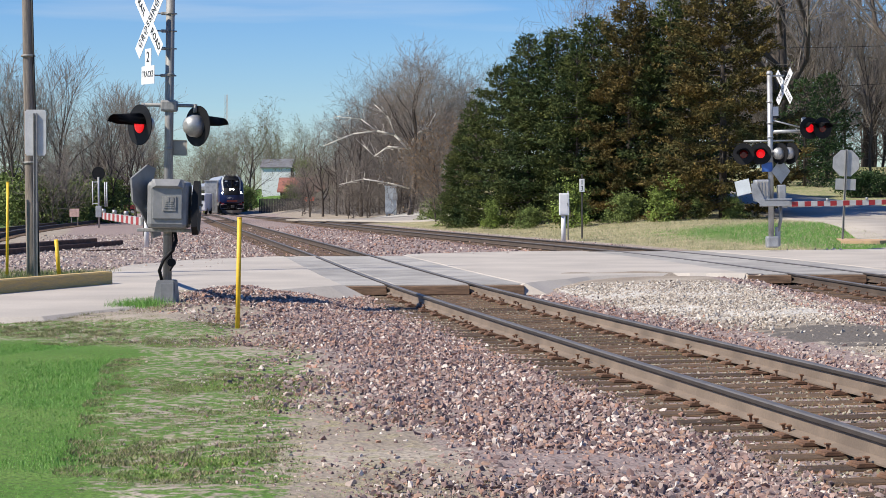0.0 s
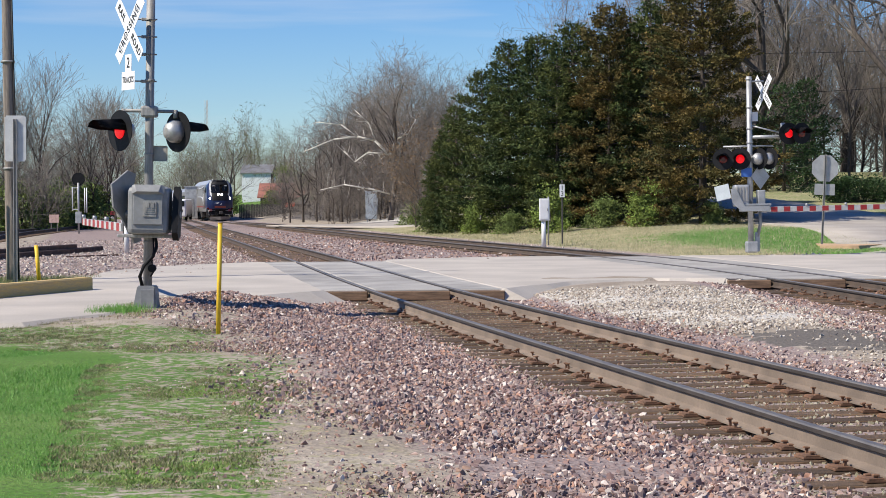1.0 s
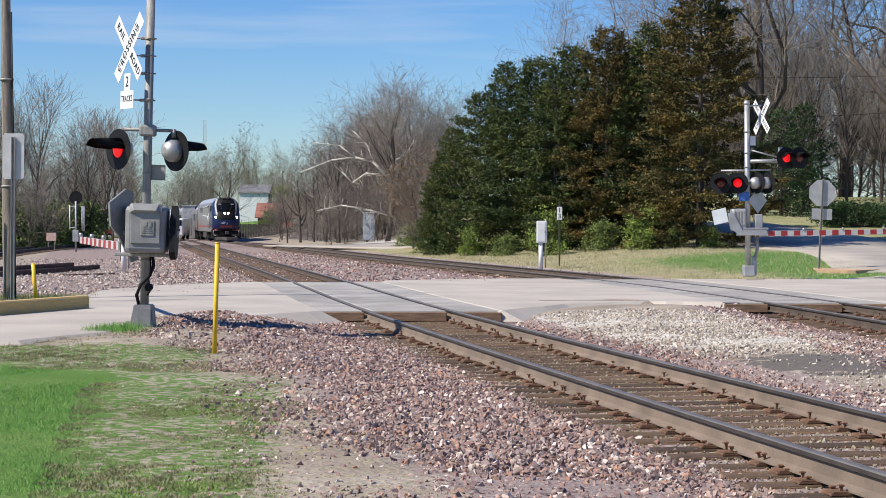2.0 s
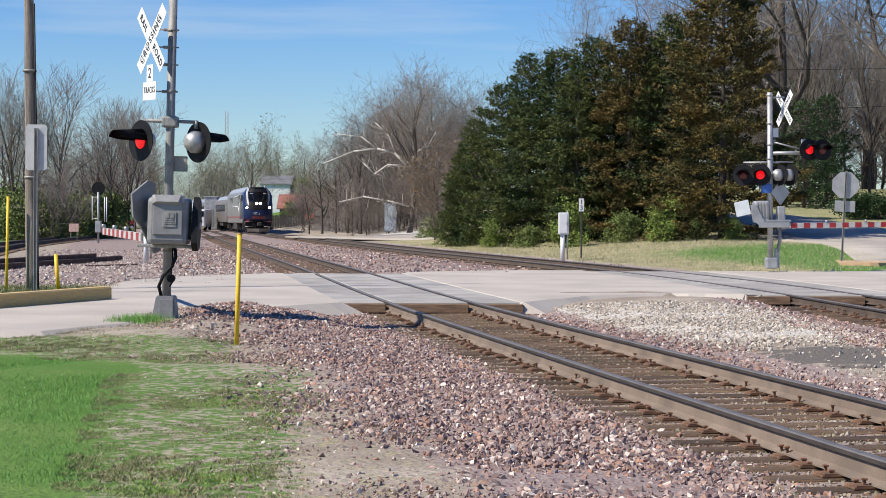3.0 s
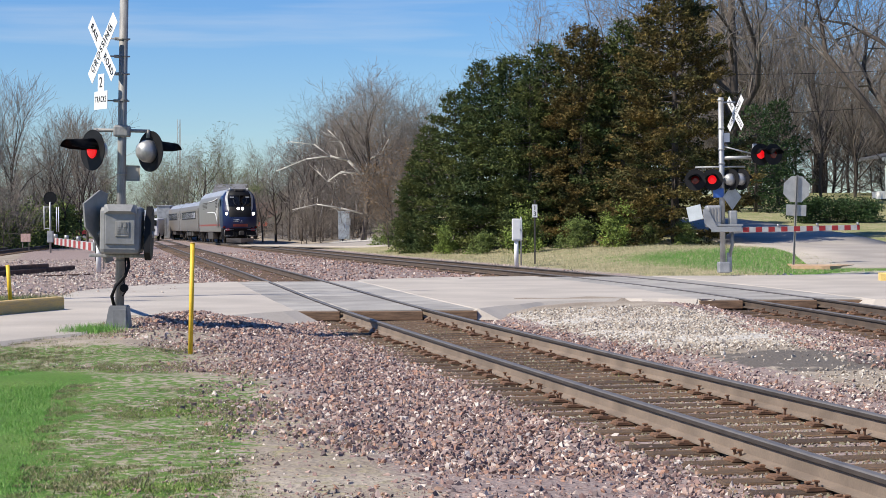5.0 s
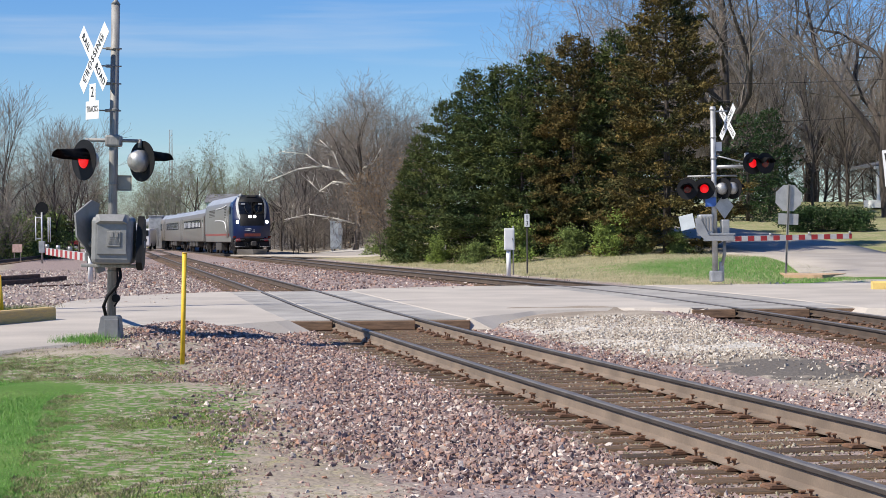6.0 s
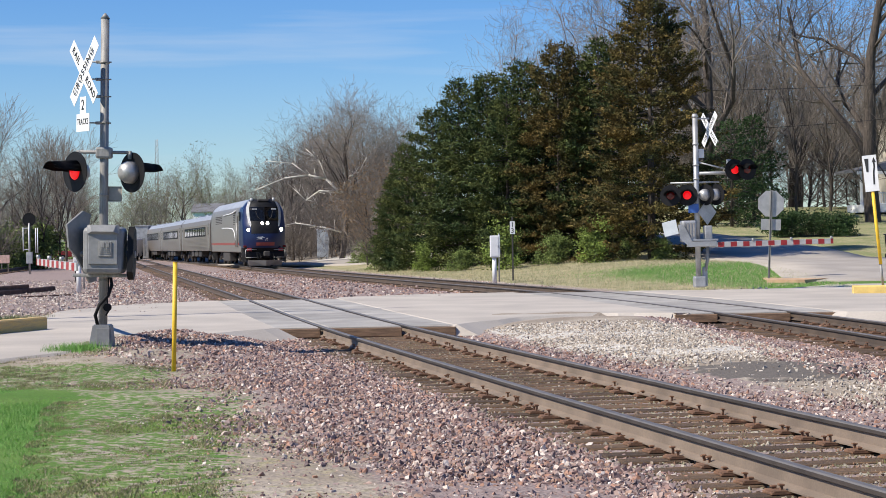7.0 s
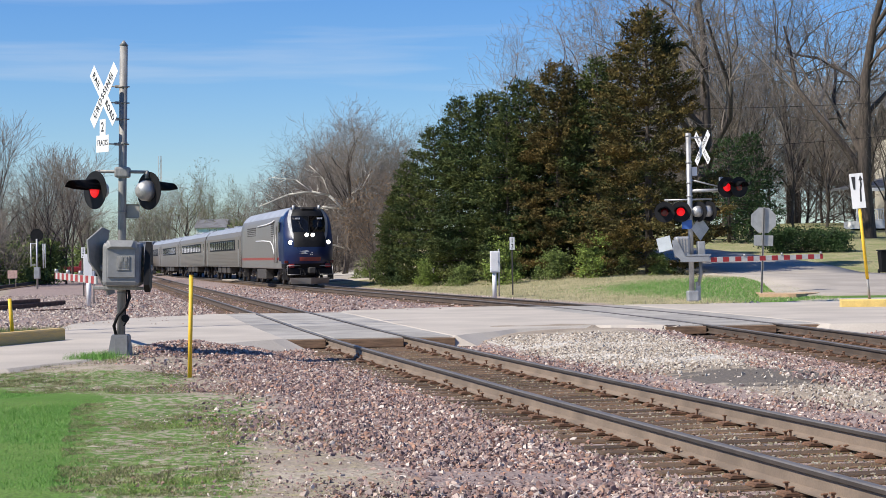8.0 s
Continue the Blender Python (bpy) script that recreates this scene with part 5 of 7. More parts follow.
# ---- small things by the road ----
def utility_pole():
    t = thing("utility_pole", pose(-8.9, 26.6, -0.1, 0, -0.7, 0), "weathered wooden utility pole beside the road", "utility pole")
    bm = B()
    rings = []
    for k in range(24):
        z = k * 0.45
        rings.append([(x + 0.012 * noise.noise(Vector((x * 9, y * 9, z))), y, z) for x, y in [((0.145 - 0.0035 * k) * math.cos(a), (0.145 - 0.0035 * k) * math.sin(a)) for a in np.linspace(0, 2 * math.pi, 18, endpoint=False)]])
    loft(bm, rings, smooth=True)
    part("shaft", bm, M_WOODPOLE, t)
    bm = B()
    tube(bm, [(0.13, -0.08, 0.1), (0.135, -0.07, 3.0), (0.12, -0.06, 6.0)], 0.02, 6)
    part("conduit", bm, M_BLACK, t)
    for z in (2.4, 4.6):
        bm = B()
        rod(bm, (0, 0, z), (0, 0, z + 0.04), 0.147, 0.147, 18)
        part("steel_band", bm, M_POLE, t)


def road_sign_back():
    t = thing("road_sign", pose(-8.42, 25.3, -0.05, 0, 0.4, 0), "plain grey back of a tall road sign on a steel post", "road sign")
    bm = B()
    for x in (-0.03, 0.03):
        box(bm, (x, 0, 1.65), (0.012, 0.05, 3.3))
    box(bm, (0, 0.02, 1.65), (0.06, 0.01, 3.3))
    part("post", bm, M_POLE, t)
    bm = B()
    box(bm, (0, 0.03, 2.92), (0.42, 0.004, 0.90), 0.0)
    bmesh.ops.bevel(bm, geom=[e for e in bm.edges if abs(e.verts[0].co.x - e.verts[1].co.x) < 1e-4 and abs(e.verts[0].co.z - e.verts[1].co.z) < 1e-4], offset=0.03, segments=3, affect="EDGES")
    part("panel", bm, mat("sign_back_grey", (0.52, 0.52, 0.51), 0.55, metal=0.2, vary=0.1, scale=5), t)


def bollard():
    t = thing("delineator_post", pose(-8.05, 25.6, -0.02, 0, -4, 0), "short yellow plastic delineator on a rubber foot", "post")
    bm = B()
    rod(bm, (0, 0, 0.03), (0, 0, 0.78), 0.042, 0.040, 14)
    part("tube", bm, M_YELLOW, t)
    bm = B()
    rod(bm, (0, 0, 0), (0, 0, 0.05), 0.14, 0.10, 16)
    part("rubber_foot", bm, M_BLACK, t)


def marker_rod(x, y, lean, length, label):
    t = thing("marker_post", pose(x, y, g(x, y), 0, lean, 0), label, "post", "yellow marker posts")
    bm = B()
    rod(bm, (0, 0, -0.1), (0, 0, length), 0.030, 0.030, 14)
    part("tube", bm, M_YELLOW, t)
    bm = B()
    rod(bm, (0, 0, length), (0, 0, length + 0.012), 0.033, 0.030, 14)
    part("cap", bm, M_YELLOW, t)


utility_pole()
road_sign_back()
bollard()
marker_rod(-2.90, 16.5, 1.6, 1.42, "slim yellow plastic marker post in the ballast")
marker_rod(-9.55, 26.2, -1.0, 2.02, "slim yellow marker post by the utility pole")
marker_rod(-9.38, 26.4, 1.2, 1.95, "second slim yellow marker post by the utility pole")


def timber(name, a, b, w, h, z, material, label, category, cut=True):
    a, b = deep(*a, z), deep(*b, z)
    d = b - a
    bm = B()
    n = 8
    rings = [[(d.length * k / n, y + 0.008 * noise.noise(Vector((k, y, 1))), q + 0.008 * noise.noise(Vector((k, q, 7)))) for y, q in ((-w / 2, 0), (w / 2, 0), (w / 2, h - 0.025), (w / 2 - 0.025, h), (-w / 2 + 0.025, h), (-w / 2, h - 0.025))] for k in range(n + 1)]
    loft(bm, rings)
    bmesh.ops.recalc_face_normals(bm, faces=bm.faces)
    ob = obj(name, bm, material)
    ob.matrix_world = Matrix.Translation(a) @ d.to_track_quat("X", "Z").to_matrix().to_4x4()
    return tagged(ob, label, category)


timber("timber_kerb", (-8.35, 20.0), (-6.55, 23.6), 0.24, 0.24, -0.01, M_YWOOD, "worn yellow-painted timber kerb along the road", "kerb")
timber("timber_kerb", (-10.2, 16.9), (-8.37, 19.95), 0.24, 0.23, -0.01, M_WOODPOLE, "grey weathered timber kerb along the road", "kerb")
timber("median_kerb", (12.0, 33.2), (19.0, 32.5), 0.5, 0.20, 0.0, mat("kerb_yellow", (0.70, 0.50, 0.16), 0.8, vary=0.2, scale=3, bump=0.003), "yellow painted concrete median kerb", "kerb")


def keep_sign():
    t = thing("keep_right_sign", pose(12.80, 33.2, 0.15, 0, -5.5, 0), "leaning white traffic sign with a black arrow on a yellow post", "road sign")
    bm = B()
    rod(bm, (0, 0, 0.0), (0, 0, 0.7), 0.035, 0.035, 12)
    part("lower_post", bm, M_POLE, t)
    bm = B()
    rod(bm, (0, 0, 0.6), (0, 0, 2.6), 0.045, 0.045, 12)
    part("yellow_sleeve", bm, M_YELLOW, t)
    bm = B()
    box(bm, (0, -0.055, 3.0), (0.36, 0.006, 0.95))
    s = part("panel", bm, M_WHITE, t)
    s.matrix_basis = pose(0, 0, 0, 0, 0, -18)
    bm = B()
    m = Matrix.Translation((0, -0.062, 3.06))
    prism(bm, [(-0.13, 0.33), (-0.02, 0.33), (-0.05, -0.02), (-0.10, -0.02)], m, 0.004)
    prism(bm, [(0.04, -0.36), (0.085, -0.36), (0.10, -0.05), (0.13, 0.10), (0.13, 0.22), (0.165, 0.22), (0.11, 0.36), (0.055, 0.22), (0.088, 0.22), (0.088, 0.1), (0.06, -0.03)], m, 0.004)
    part("arrow", bm, M_INK, s)


keep_sign()


def stop_sign():
    t = thing("stop_sign", pose(12.35, 42.0, 0.05, 0, 2.6, 0), "grey back of an octagonal stop sign on a steel post", "road sign")
    bm = B()
    for x in (-0.028, 0.028):
        box(bm, (x, -0.01, 1.5), (0.012, 0.05, 3.0))
    box(bm, (0, 0.01, 1.5), (0.056, 0.01, 3.0))
    part("post", bm, M_POLE, t)
    bm = B()
    prism(bm, [(0.46 * math.cos(math.pi / 8 + k * math.pi / 4), 2.55 + 0.46 * math.sin(math.pi / 8 + k * math.pi / 4)) for k in range(8)], Matrix.Translation((0, 0.03, 0)), 0.005)
    back = mat("sign_back_aluminium", (0.42, 0.42, 0.41), 0.5, metal=0.3, vary=0.12, scale=5)
    part("octagon", bm, back, t)
    bm = B()
    box(bm, (0.02, 0.03, 1.86), (0.66, 0.005, 0.36), 0.0)
    part("lower_plate", bm, back, t)


stop_sign()


def box_on_post(x, y, z, label):
    t = thing("equipment_box", pose(x, y, z), label, "utility box", "white track boxes")
    bm = B()
    box(bm, (0, 0, 1.36), (0.38, 0.28, 0.84), 0.02)
    c = part("case", bm, M_WHITE, t)
    bm = B()
    box(bm, (-0.02, -0.145, 1.36), (0.30, 0.012, 0.74), 0.005)
    d = part("door", bm, M_WHITE, c)
    bm = B()
    box(bm, (0.11, -0.155, 1.36), (0.025, 0.02, 0.09), 0.004)
    part("latch", bm, M_POLE, d)
    bm = B()
    rod(bm, (-0.03, 0, -0.1), (-0.03, 0, 0.96), 0.085, 0.085, 14)
    part("post", bm, M_WHITE, t)
    bm = B()
    rod(bm, (0.15, -0.02, 0.0), (0.15, -0.02, 1.85), 0.028, 0.028, 8)
    part("conduit", bm, M_GALV, t)


box_on_post(3.85, 49, -0.08, "white metal equipment box on a post beside the main line")
box_on_post(-11.05, 45, 0.0, "white metal equipment box on a post in the yard gravel")


def milepost(x, y, z):
    t = thing("milepost", pose(x, y, z), "thin dark milepost with a small white number board", "milepost", "mileposts")
    bm = B()
    box(bm, (0, 0, 1.2), (0.06, 0.05, 2.5), 0.008)
    part("post", bm, M_TRUCK, t)
    bm = B()
    box(bm, (0, -0.035, 2.02), (0.20, 0.01, 0.50), 0.003)
    s = part("board", bm, M_WHITE, t)
    for k, c in enumerate("13"):
        lettering("lettering", c, 0.26, M_INK, s, Matrix.Translation((0, -0.044, 2.13 - 0.23 * k)) @ FACE)


milepost(4.62, 50, -0.02)
milepost(-14.9, 60, -0.08)


def signal_cabinet():
    t = thing("signal_cabinet", pose(-5.6, 100, 0.0), "pale grey steel signal cabinet beside the main line", "cabinet")
    pale = mat("pale_grey_enamel", (0.52, 0.56, 0.58), 0.5, vary=0.1, scale=3)
    bm = B()
    box(bm, (0, 0, 1.42), (0.86, 0.7, 2.1), 0.03)
    box(bm, (0, 0, 2.5), (0.94, 0.8, 0.08), 0.02)
    c = part("case", bm, pale, t)
    bm = B()
    box(bm, (-0.05, -0.36, 1.42), (0.68, 0.02, 1.9), 0.01)
    part("door", bm, pale, c)
    bm = B()
    box(bm, (0.36, -0.42, 1.72), (0.36, 0.2, 0.55), 0.02)
    part("meter_box", bm, M_GALV, t)
    bm = B()
    rod(bm, (0.46, -0.4, 0), (0.46, -0.4, 1.5), 0.04, 0.04, 8)
    part("conduit", bm, M_GALV, t)
    bm = B()
    rod(bm, (0.2, -0.1, 2.5), (0.2, -0.1, 2.8), 0.05, 0.05, 8)
    part("roof_vent", bm, M_GALV, t)
    for x in (-0.3, 0.3):
        bm = B()
        box(bm, (x, 0, 0.19), (0.08, 0.5, 0.38))
        part("leg", bm, M_GALV, t)


signal_cabinet()


def yard_signal():
    t = thing("railway_signal", pose(-22.1, 78, -0.05), "black round railway signal on a silver ladder post", "railway signal")
    bm = B()
    rod(bm, (0, 0, 3.22), (0, 0.02, 3.22), 0.40, 0.40, 28)
    tg = part("target", bm, M_BLACK, t)
    bm = B()
    rod(bm, (0, 0.02, 3.22), (0, 0.4, 3.22), 0.2, 0.16, 14)
    part("lamp_case", bm, M_BLACK, tg)
    bm = B()
    rod(bm, (0, 0, -0.1), (0, 0, 3.0), 0.06, 0.06, 10)
    part("mast", bm, M_GALV, t)
    bm = B()
    for x in (-0.35, 0.0):
        rod(bm, (x, -0.1, 1.3), (x, -0.1, 2.75), 0.03, 0.03, 6)
    for k in range(2):
        box(bm, (-0.18, -0.1, 1.4 + k * 1.3), (0.38, 0.03, 0.04))
    part("ladder", bm, M_WHITE, t)
    bm = B()
    for x in (0.38, 0.5):
        rod(bm, (x, 0, 1.2), (x, 0, 2.7), 0.03, 0.03, 6)
    part("guard_rail", bm, M_WHITE, t)
    bm = B()
    box(bm, (0.0, 0, 0.9), (0.35, 0.3, 0.7), 0.02)
    part("case", bm, M_GALV, t)


yard_signal()


def yard_things():
    top = track("yard_track", spline([(40, -17.0), (63, -22.6), (97, -28.0), (150, -40)]), lambda y: 0.12, "rusty yard track on gravel", 44, 150, [(44, 100)], 100, (0, 0))
    rust = mat("dark_rust", (0.11, 0.06, 0.04), 0.9, vary=0.4, scale=4, bump=0.004)
    for k, (a, b, z, lab) in enumerate((((-15.2, 36.5), (-13.4, 46.5), 0.0, "dark rusty rail lying in the yard gravel"), ((-14.4, 37.2), (-12.7, 47.6), 0.0, "second rusty rail lying in the gravel"),
                                        ((-14.7, 38.0), (-13.1, 45.6), 0.16, "rusty rail stacked on two others"), ((-12.3, 41.6), (-10.9, 43.0), -0.02, "short rusty steel offcut in the gravel"))):
        timber("loose_rail", a, b, 0.24 if k < 3 else 0.12, 0.16 if k < 3 else 0.07, g(*a) + z, rust, lab, "rail")
    t = thing("yard_sign", pose(-24.8, 82, 0.0), "small faded pink sign board low on the ground", "sign")
    bm = B()
    box(bm, (0, 0, 0.75), (0.62, 0.03, 0.52), 0.005)
    part("panel", bm, mat("faded_pink", (0.55, 0.36, 0.30), 0.7, vary=0.2, scale=6), t)
    for x in (-0.2, 0.2):
        bm = B()
        box(bm, (x, 0.03, 0.25), (0.05, 0.04, 0.9))
        part("stake", bm, M_WOODPOLE, t)
    # relay hut in front of the main line
    t = thing("relay_hut", pose(-29.2, 150, -0.1), "plain grey metal relay hut beside the line", "hut")
    bm = B()
    box(bm, (0, 0, 1.95), (1.5, 2.4, 3.7), 0.04)
    w = part("shell", bm, M_GALV, t)
    bm = B()
    box(bm, (0, 0, 3.84), (1.7, 2.6, 0.10), 0.02)
    part("roof", bm, M_GALV, t)
    bm = B()
    box(bm, (-0.1, -1.21, 1.4), (0.9, 0.03, 2.1), 0.01)
    part("door", bm, M_BOXGREY, t)


yard_things()


def truck(name, x, y, turn, paint, label, tank=False):
    t = thing(name, pose(x, y, g(x, y), 0, 0, turn), label, "vehicle")
    bm = B()
    box(bm, (0, 0, 0.82), (5.2, 1.85, 0.62), 0.12)
    part("body", bm, paint, t)
    bm = B()
    loft(bm, [[(-0.6, -0.88, 1.1), (1.5, -0.88, 1.1), (1.5, 0.88, 1.1), (-0.6, 0.88, 1.1)], [(-0.4, -0.76, 1.8), (0.9, -0.76, 1.8), (0.9, 0.76, 1.8), (-0.4, 0.76, 1.8)]])
    bmesh.ops.bevel(bm, geom=bm.edges[:], offset=0.05, segments=2, affect="EDGES")
    part("cab", bm, paint, t)
    for s in (-1, 1):
        bm = B()
        box(bm, (0.3, s * 0.83, 1.45), (1.1, 0.04, 0.42), 0.01, pose(0, 0, 0))
        part("side_window", bm, M_TGLASS, t)
        for xx in (-1.7, 1.7):
            bm = B()
            rod(bm, (xx, s * 0.72, 0.38), (xx, s * 0.95, 0.38), 0.38, 0.38, 20)
            w = part("wheel", bm, M_BLACK, t)
            bm = B()
            rod(bm, (xx, s * 0.94, 0.38), (xx, s * 0.97, 0.38), 0.2, 0.18, 14)
            part("rim", bm, M_GALV, w)
    bm = B()
    box(bm, (1.28, 0, 1.45), (0.05, 1.4, 0.5), 0.01, pose(0, 0, 0))
    part("windscreen", bm, M_TGLASS, t)
    return t


truck("pickup_truck", -31.5, 140, 30, M_WHITE, "white pickup truck parked in the far yard")
truck("pickup_truck", -33.5, 137, 10, mat("dark_red_car_paint", (0.25, 0.03, 0.03), 0.3, vary=0.1), "dark red pickup truck parked in the yard")


def service_van():
    t = thing("service_van", pose(-29.8, 146, -0.1), "white service van with dark side markings", "vehicle")
    bm = B()
    box(bm, (0, 0, 1.35), (2.0, 5.2, 2.0), 0.16)
    part("body", bm, M_WHITE, t)
    bm = B()
    box(bm, (0, -2.61, 1.85), (1.6, 0.03, 0.62), 0.03)
    part("windscreen", bm, M_TGLASS, t)
    bm = B()
    for k in range(5):
        box(bm, (-0.55 + 0.27 * k, -2.61, 1.05 + 0.1 * (k % 2)), (0.16, 0.02, 0.32 - 0.05 * (k % 3)))
    part("dark_marking", bm, M_BLACK, t)
    for s in (-1, 1):
        for yy in (-1.7, 1.7):
            bm = B()
            rod(bm, (s * 0.75, yy, 0.38), (s * 1.0, yy, 0.38), 0.38, 0.38, 18)
            part("wheel", bm, M_BLACK, t)


service_van()


def storage_tank():
    t = thing("storage_tank", pose(-33.5, 150, 0), "white horizontal storage tank in the far yard", "tank")
    bm = B()
    rings = []
    for x, r in ((-2.6, 0.2), (-2.45, 0.75), (-2.0, 1.05), (2.0, 1.05), (2.45, 0.75), (2.6, 0.2)):
        rings.append([(x, r * math.cos(a), 1.9 + r * math.sin(a)) for a in np.linspace(0, 2 * math.pi, 20, endpoint=False)])
    loft(bm, rings, smooth=True)
    part("shell", bm, M_WHITE, t)
    for x in (-1.5, 1.5):
        bm = B()
        box(bm, (x, 0, 0.45), (0.25, 1.6, 1.0))
        part("saddle", bm, M_POLE, t)


storage_tank()


# ---- buildings ----
M_SHINGLE = mat("grey_shingles", (0.17, 0.17, 0.175), 0.9, vary=0.25, scale=2, bump=0.01, bump_scale=10)
M_SIDING = mat("cream_siding", (0.56, 0.52, 0.44), 0.75, vary=0.1, scale=2)
M_TRIM = mat("white_trim", (0.78, 0.78, 0.76), 0.6, vary=0.06, scale=4)


def gable(bm, x0, x1, y0, y1, z, rise, over=0.3, thick=0.14, along="x"):
    """A pitched roof of two slabs; the ridge runs along x or y."""
    if along == "x":
        ym = (y0 + y1) / 2
        for s, ye in ((-1, y0 - over), (1, y1 + over)):
            drop = rise * over / (ym - y0)
            p = [(x0 - over, ye, z - drop), (x1 + over, ye, z - drop), (x1 + over, ym, z + rise), (x0 - over, ym, z + rise)]
            loft(bm, [p, [(a, b, c + thick) for a, b, c in p]])
    else:
        xm = (x0 + x1) / 2
        for s, xe in ((-1, x0 - over), (1, x1 + over)):
            drop = rise * over / (xm - x0)
            p = [(xe, y0 - over, z - drop), (xe, y1 + over, z - drop), (xm, y1 + over, z + rise), (xm, y0 - over, z + rise)]
            loft(bm, [p, [(a, b, c + thick) for a, b, c in p]])
    bmesh.ops.recalc_face_normals(bm, faces=bm.faces)
    return bm


def far_buildings():
    t = thing("white_building", pose(-29.6, 204, 0), "white-walled building with a grey roof beyond the line", "building")
    bm = B()
    box(bm, (0, 4, 3.0), (4.6, 8, 7.2))
    part("wall", bm, M_TRIM, t)
    bm = B()
    gable(bm, -2.3, 2.3, 0, 8, 6.6, 1.3, 0.25, 0.15, "x")
    part("roof", bm, M_SHINGLE, t)
    bm = B()
    box(bm, (2.6, -0.2, 3.0), (0.5, 0.3, 7.0))
    part("corner_pipe", bm, M_BLACK, t)
    t = thing("red_roofed_shed", pose(-21.5, 176, 0), "low dark shed with a faded red roof", "shed")
    bm = B()
    box(bm, (0, 3, 1.3), (7.0, 6, 2.8))
    part("wall", bm, M_TRUCK, t)
    bm = B()
    gable(bm, -3.5, 3.5, 0, 6, 2.7, 1.7, 0.4, 0.15, "x")
    part("roof", bm, mat("faded_red_roof", (0.30, 0.12, 0.085), 0.85, vary=0.25, scale=1.5), t)
    t = thing("dark_fence", pose(-19.5, 150, 0.05), "dark board fence below the bare trees", "fence")
    for k in range(44):
        bm = B()
        box(bm, (-4.2 + k * 0.19, 0, 0.75), (0.17, 0.03, 1.6 + 0.05 * (k % 3)))
        part("board", bm, M_TRUCK, t)
    t = thing("yard_target", pose(-17.4, 146, 0.0), "small red and white target board on a post", "sign")
    bm = B()
    rod(bm, (0, 0, 0), (0, 0, 1.5), 0.05, 0.05, 8)
    part("post", bm, M_WHITE, t)
    bm = B()
    rod(bm, (0.3, 0, 1.6), (0.3, 0.03, 1.6), 0.3, 0.3, 16)
    rod(bm, (-0.3, 0, 1.5), (-0.3, 0.03, 1.5), 0.28, 0.28, 16)
    part("red_disc", bm, mat("orange_red", (0.62, 0.12, 0.06), 0.5), t)
    # lattice mast on the skyline
    t = thing("radio_mast", pose(-55, 300, 0), "thin lattice radio mast on the skyline", "mast")
    for x, y in ((-0.5, 0), (0.5, 0), (0, 0.8)):
        bm = B()
        rod(bm, (x, y, 0), (x * 0.6, y * 0.6, 26), 0.09, 0.06, 5)
        part("leg", bm, M_POLE, t)
    bm = B()
    for k in range(20):
        rod(bm, (-0.45, 0, k * 1.25), (0.45, 0, k * 1.25 + 1.25), 0.04, 0.04, 4)
    part("lattice", bm, M_POLE, t)


far_buildings()


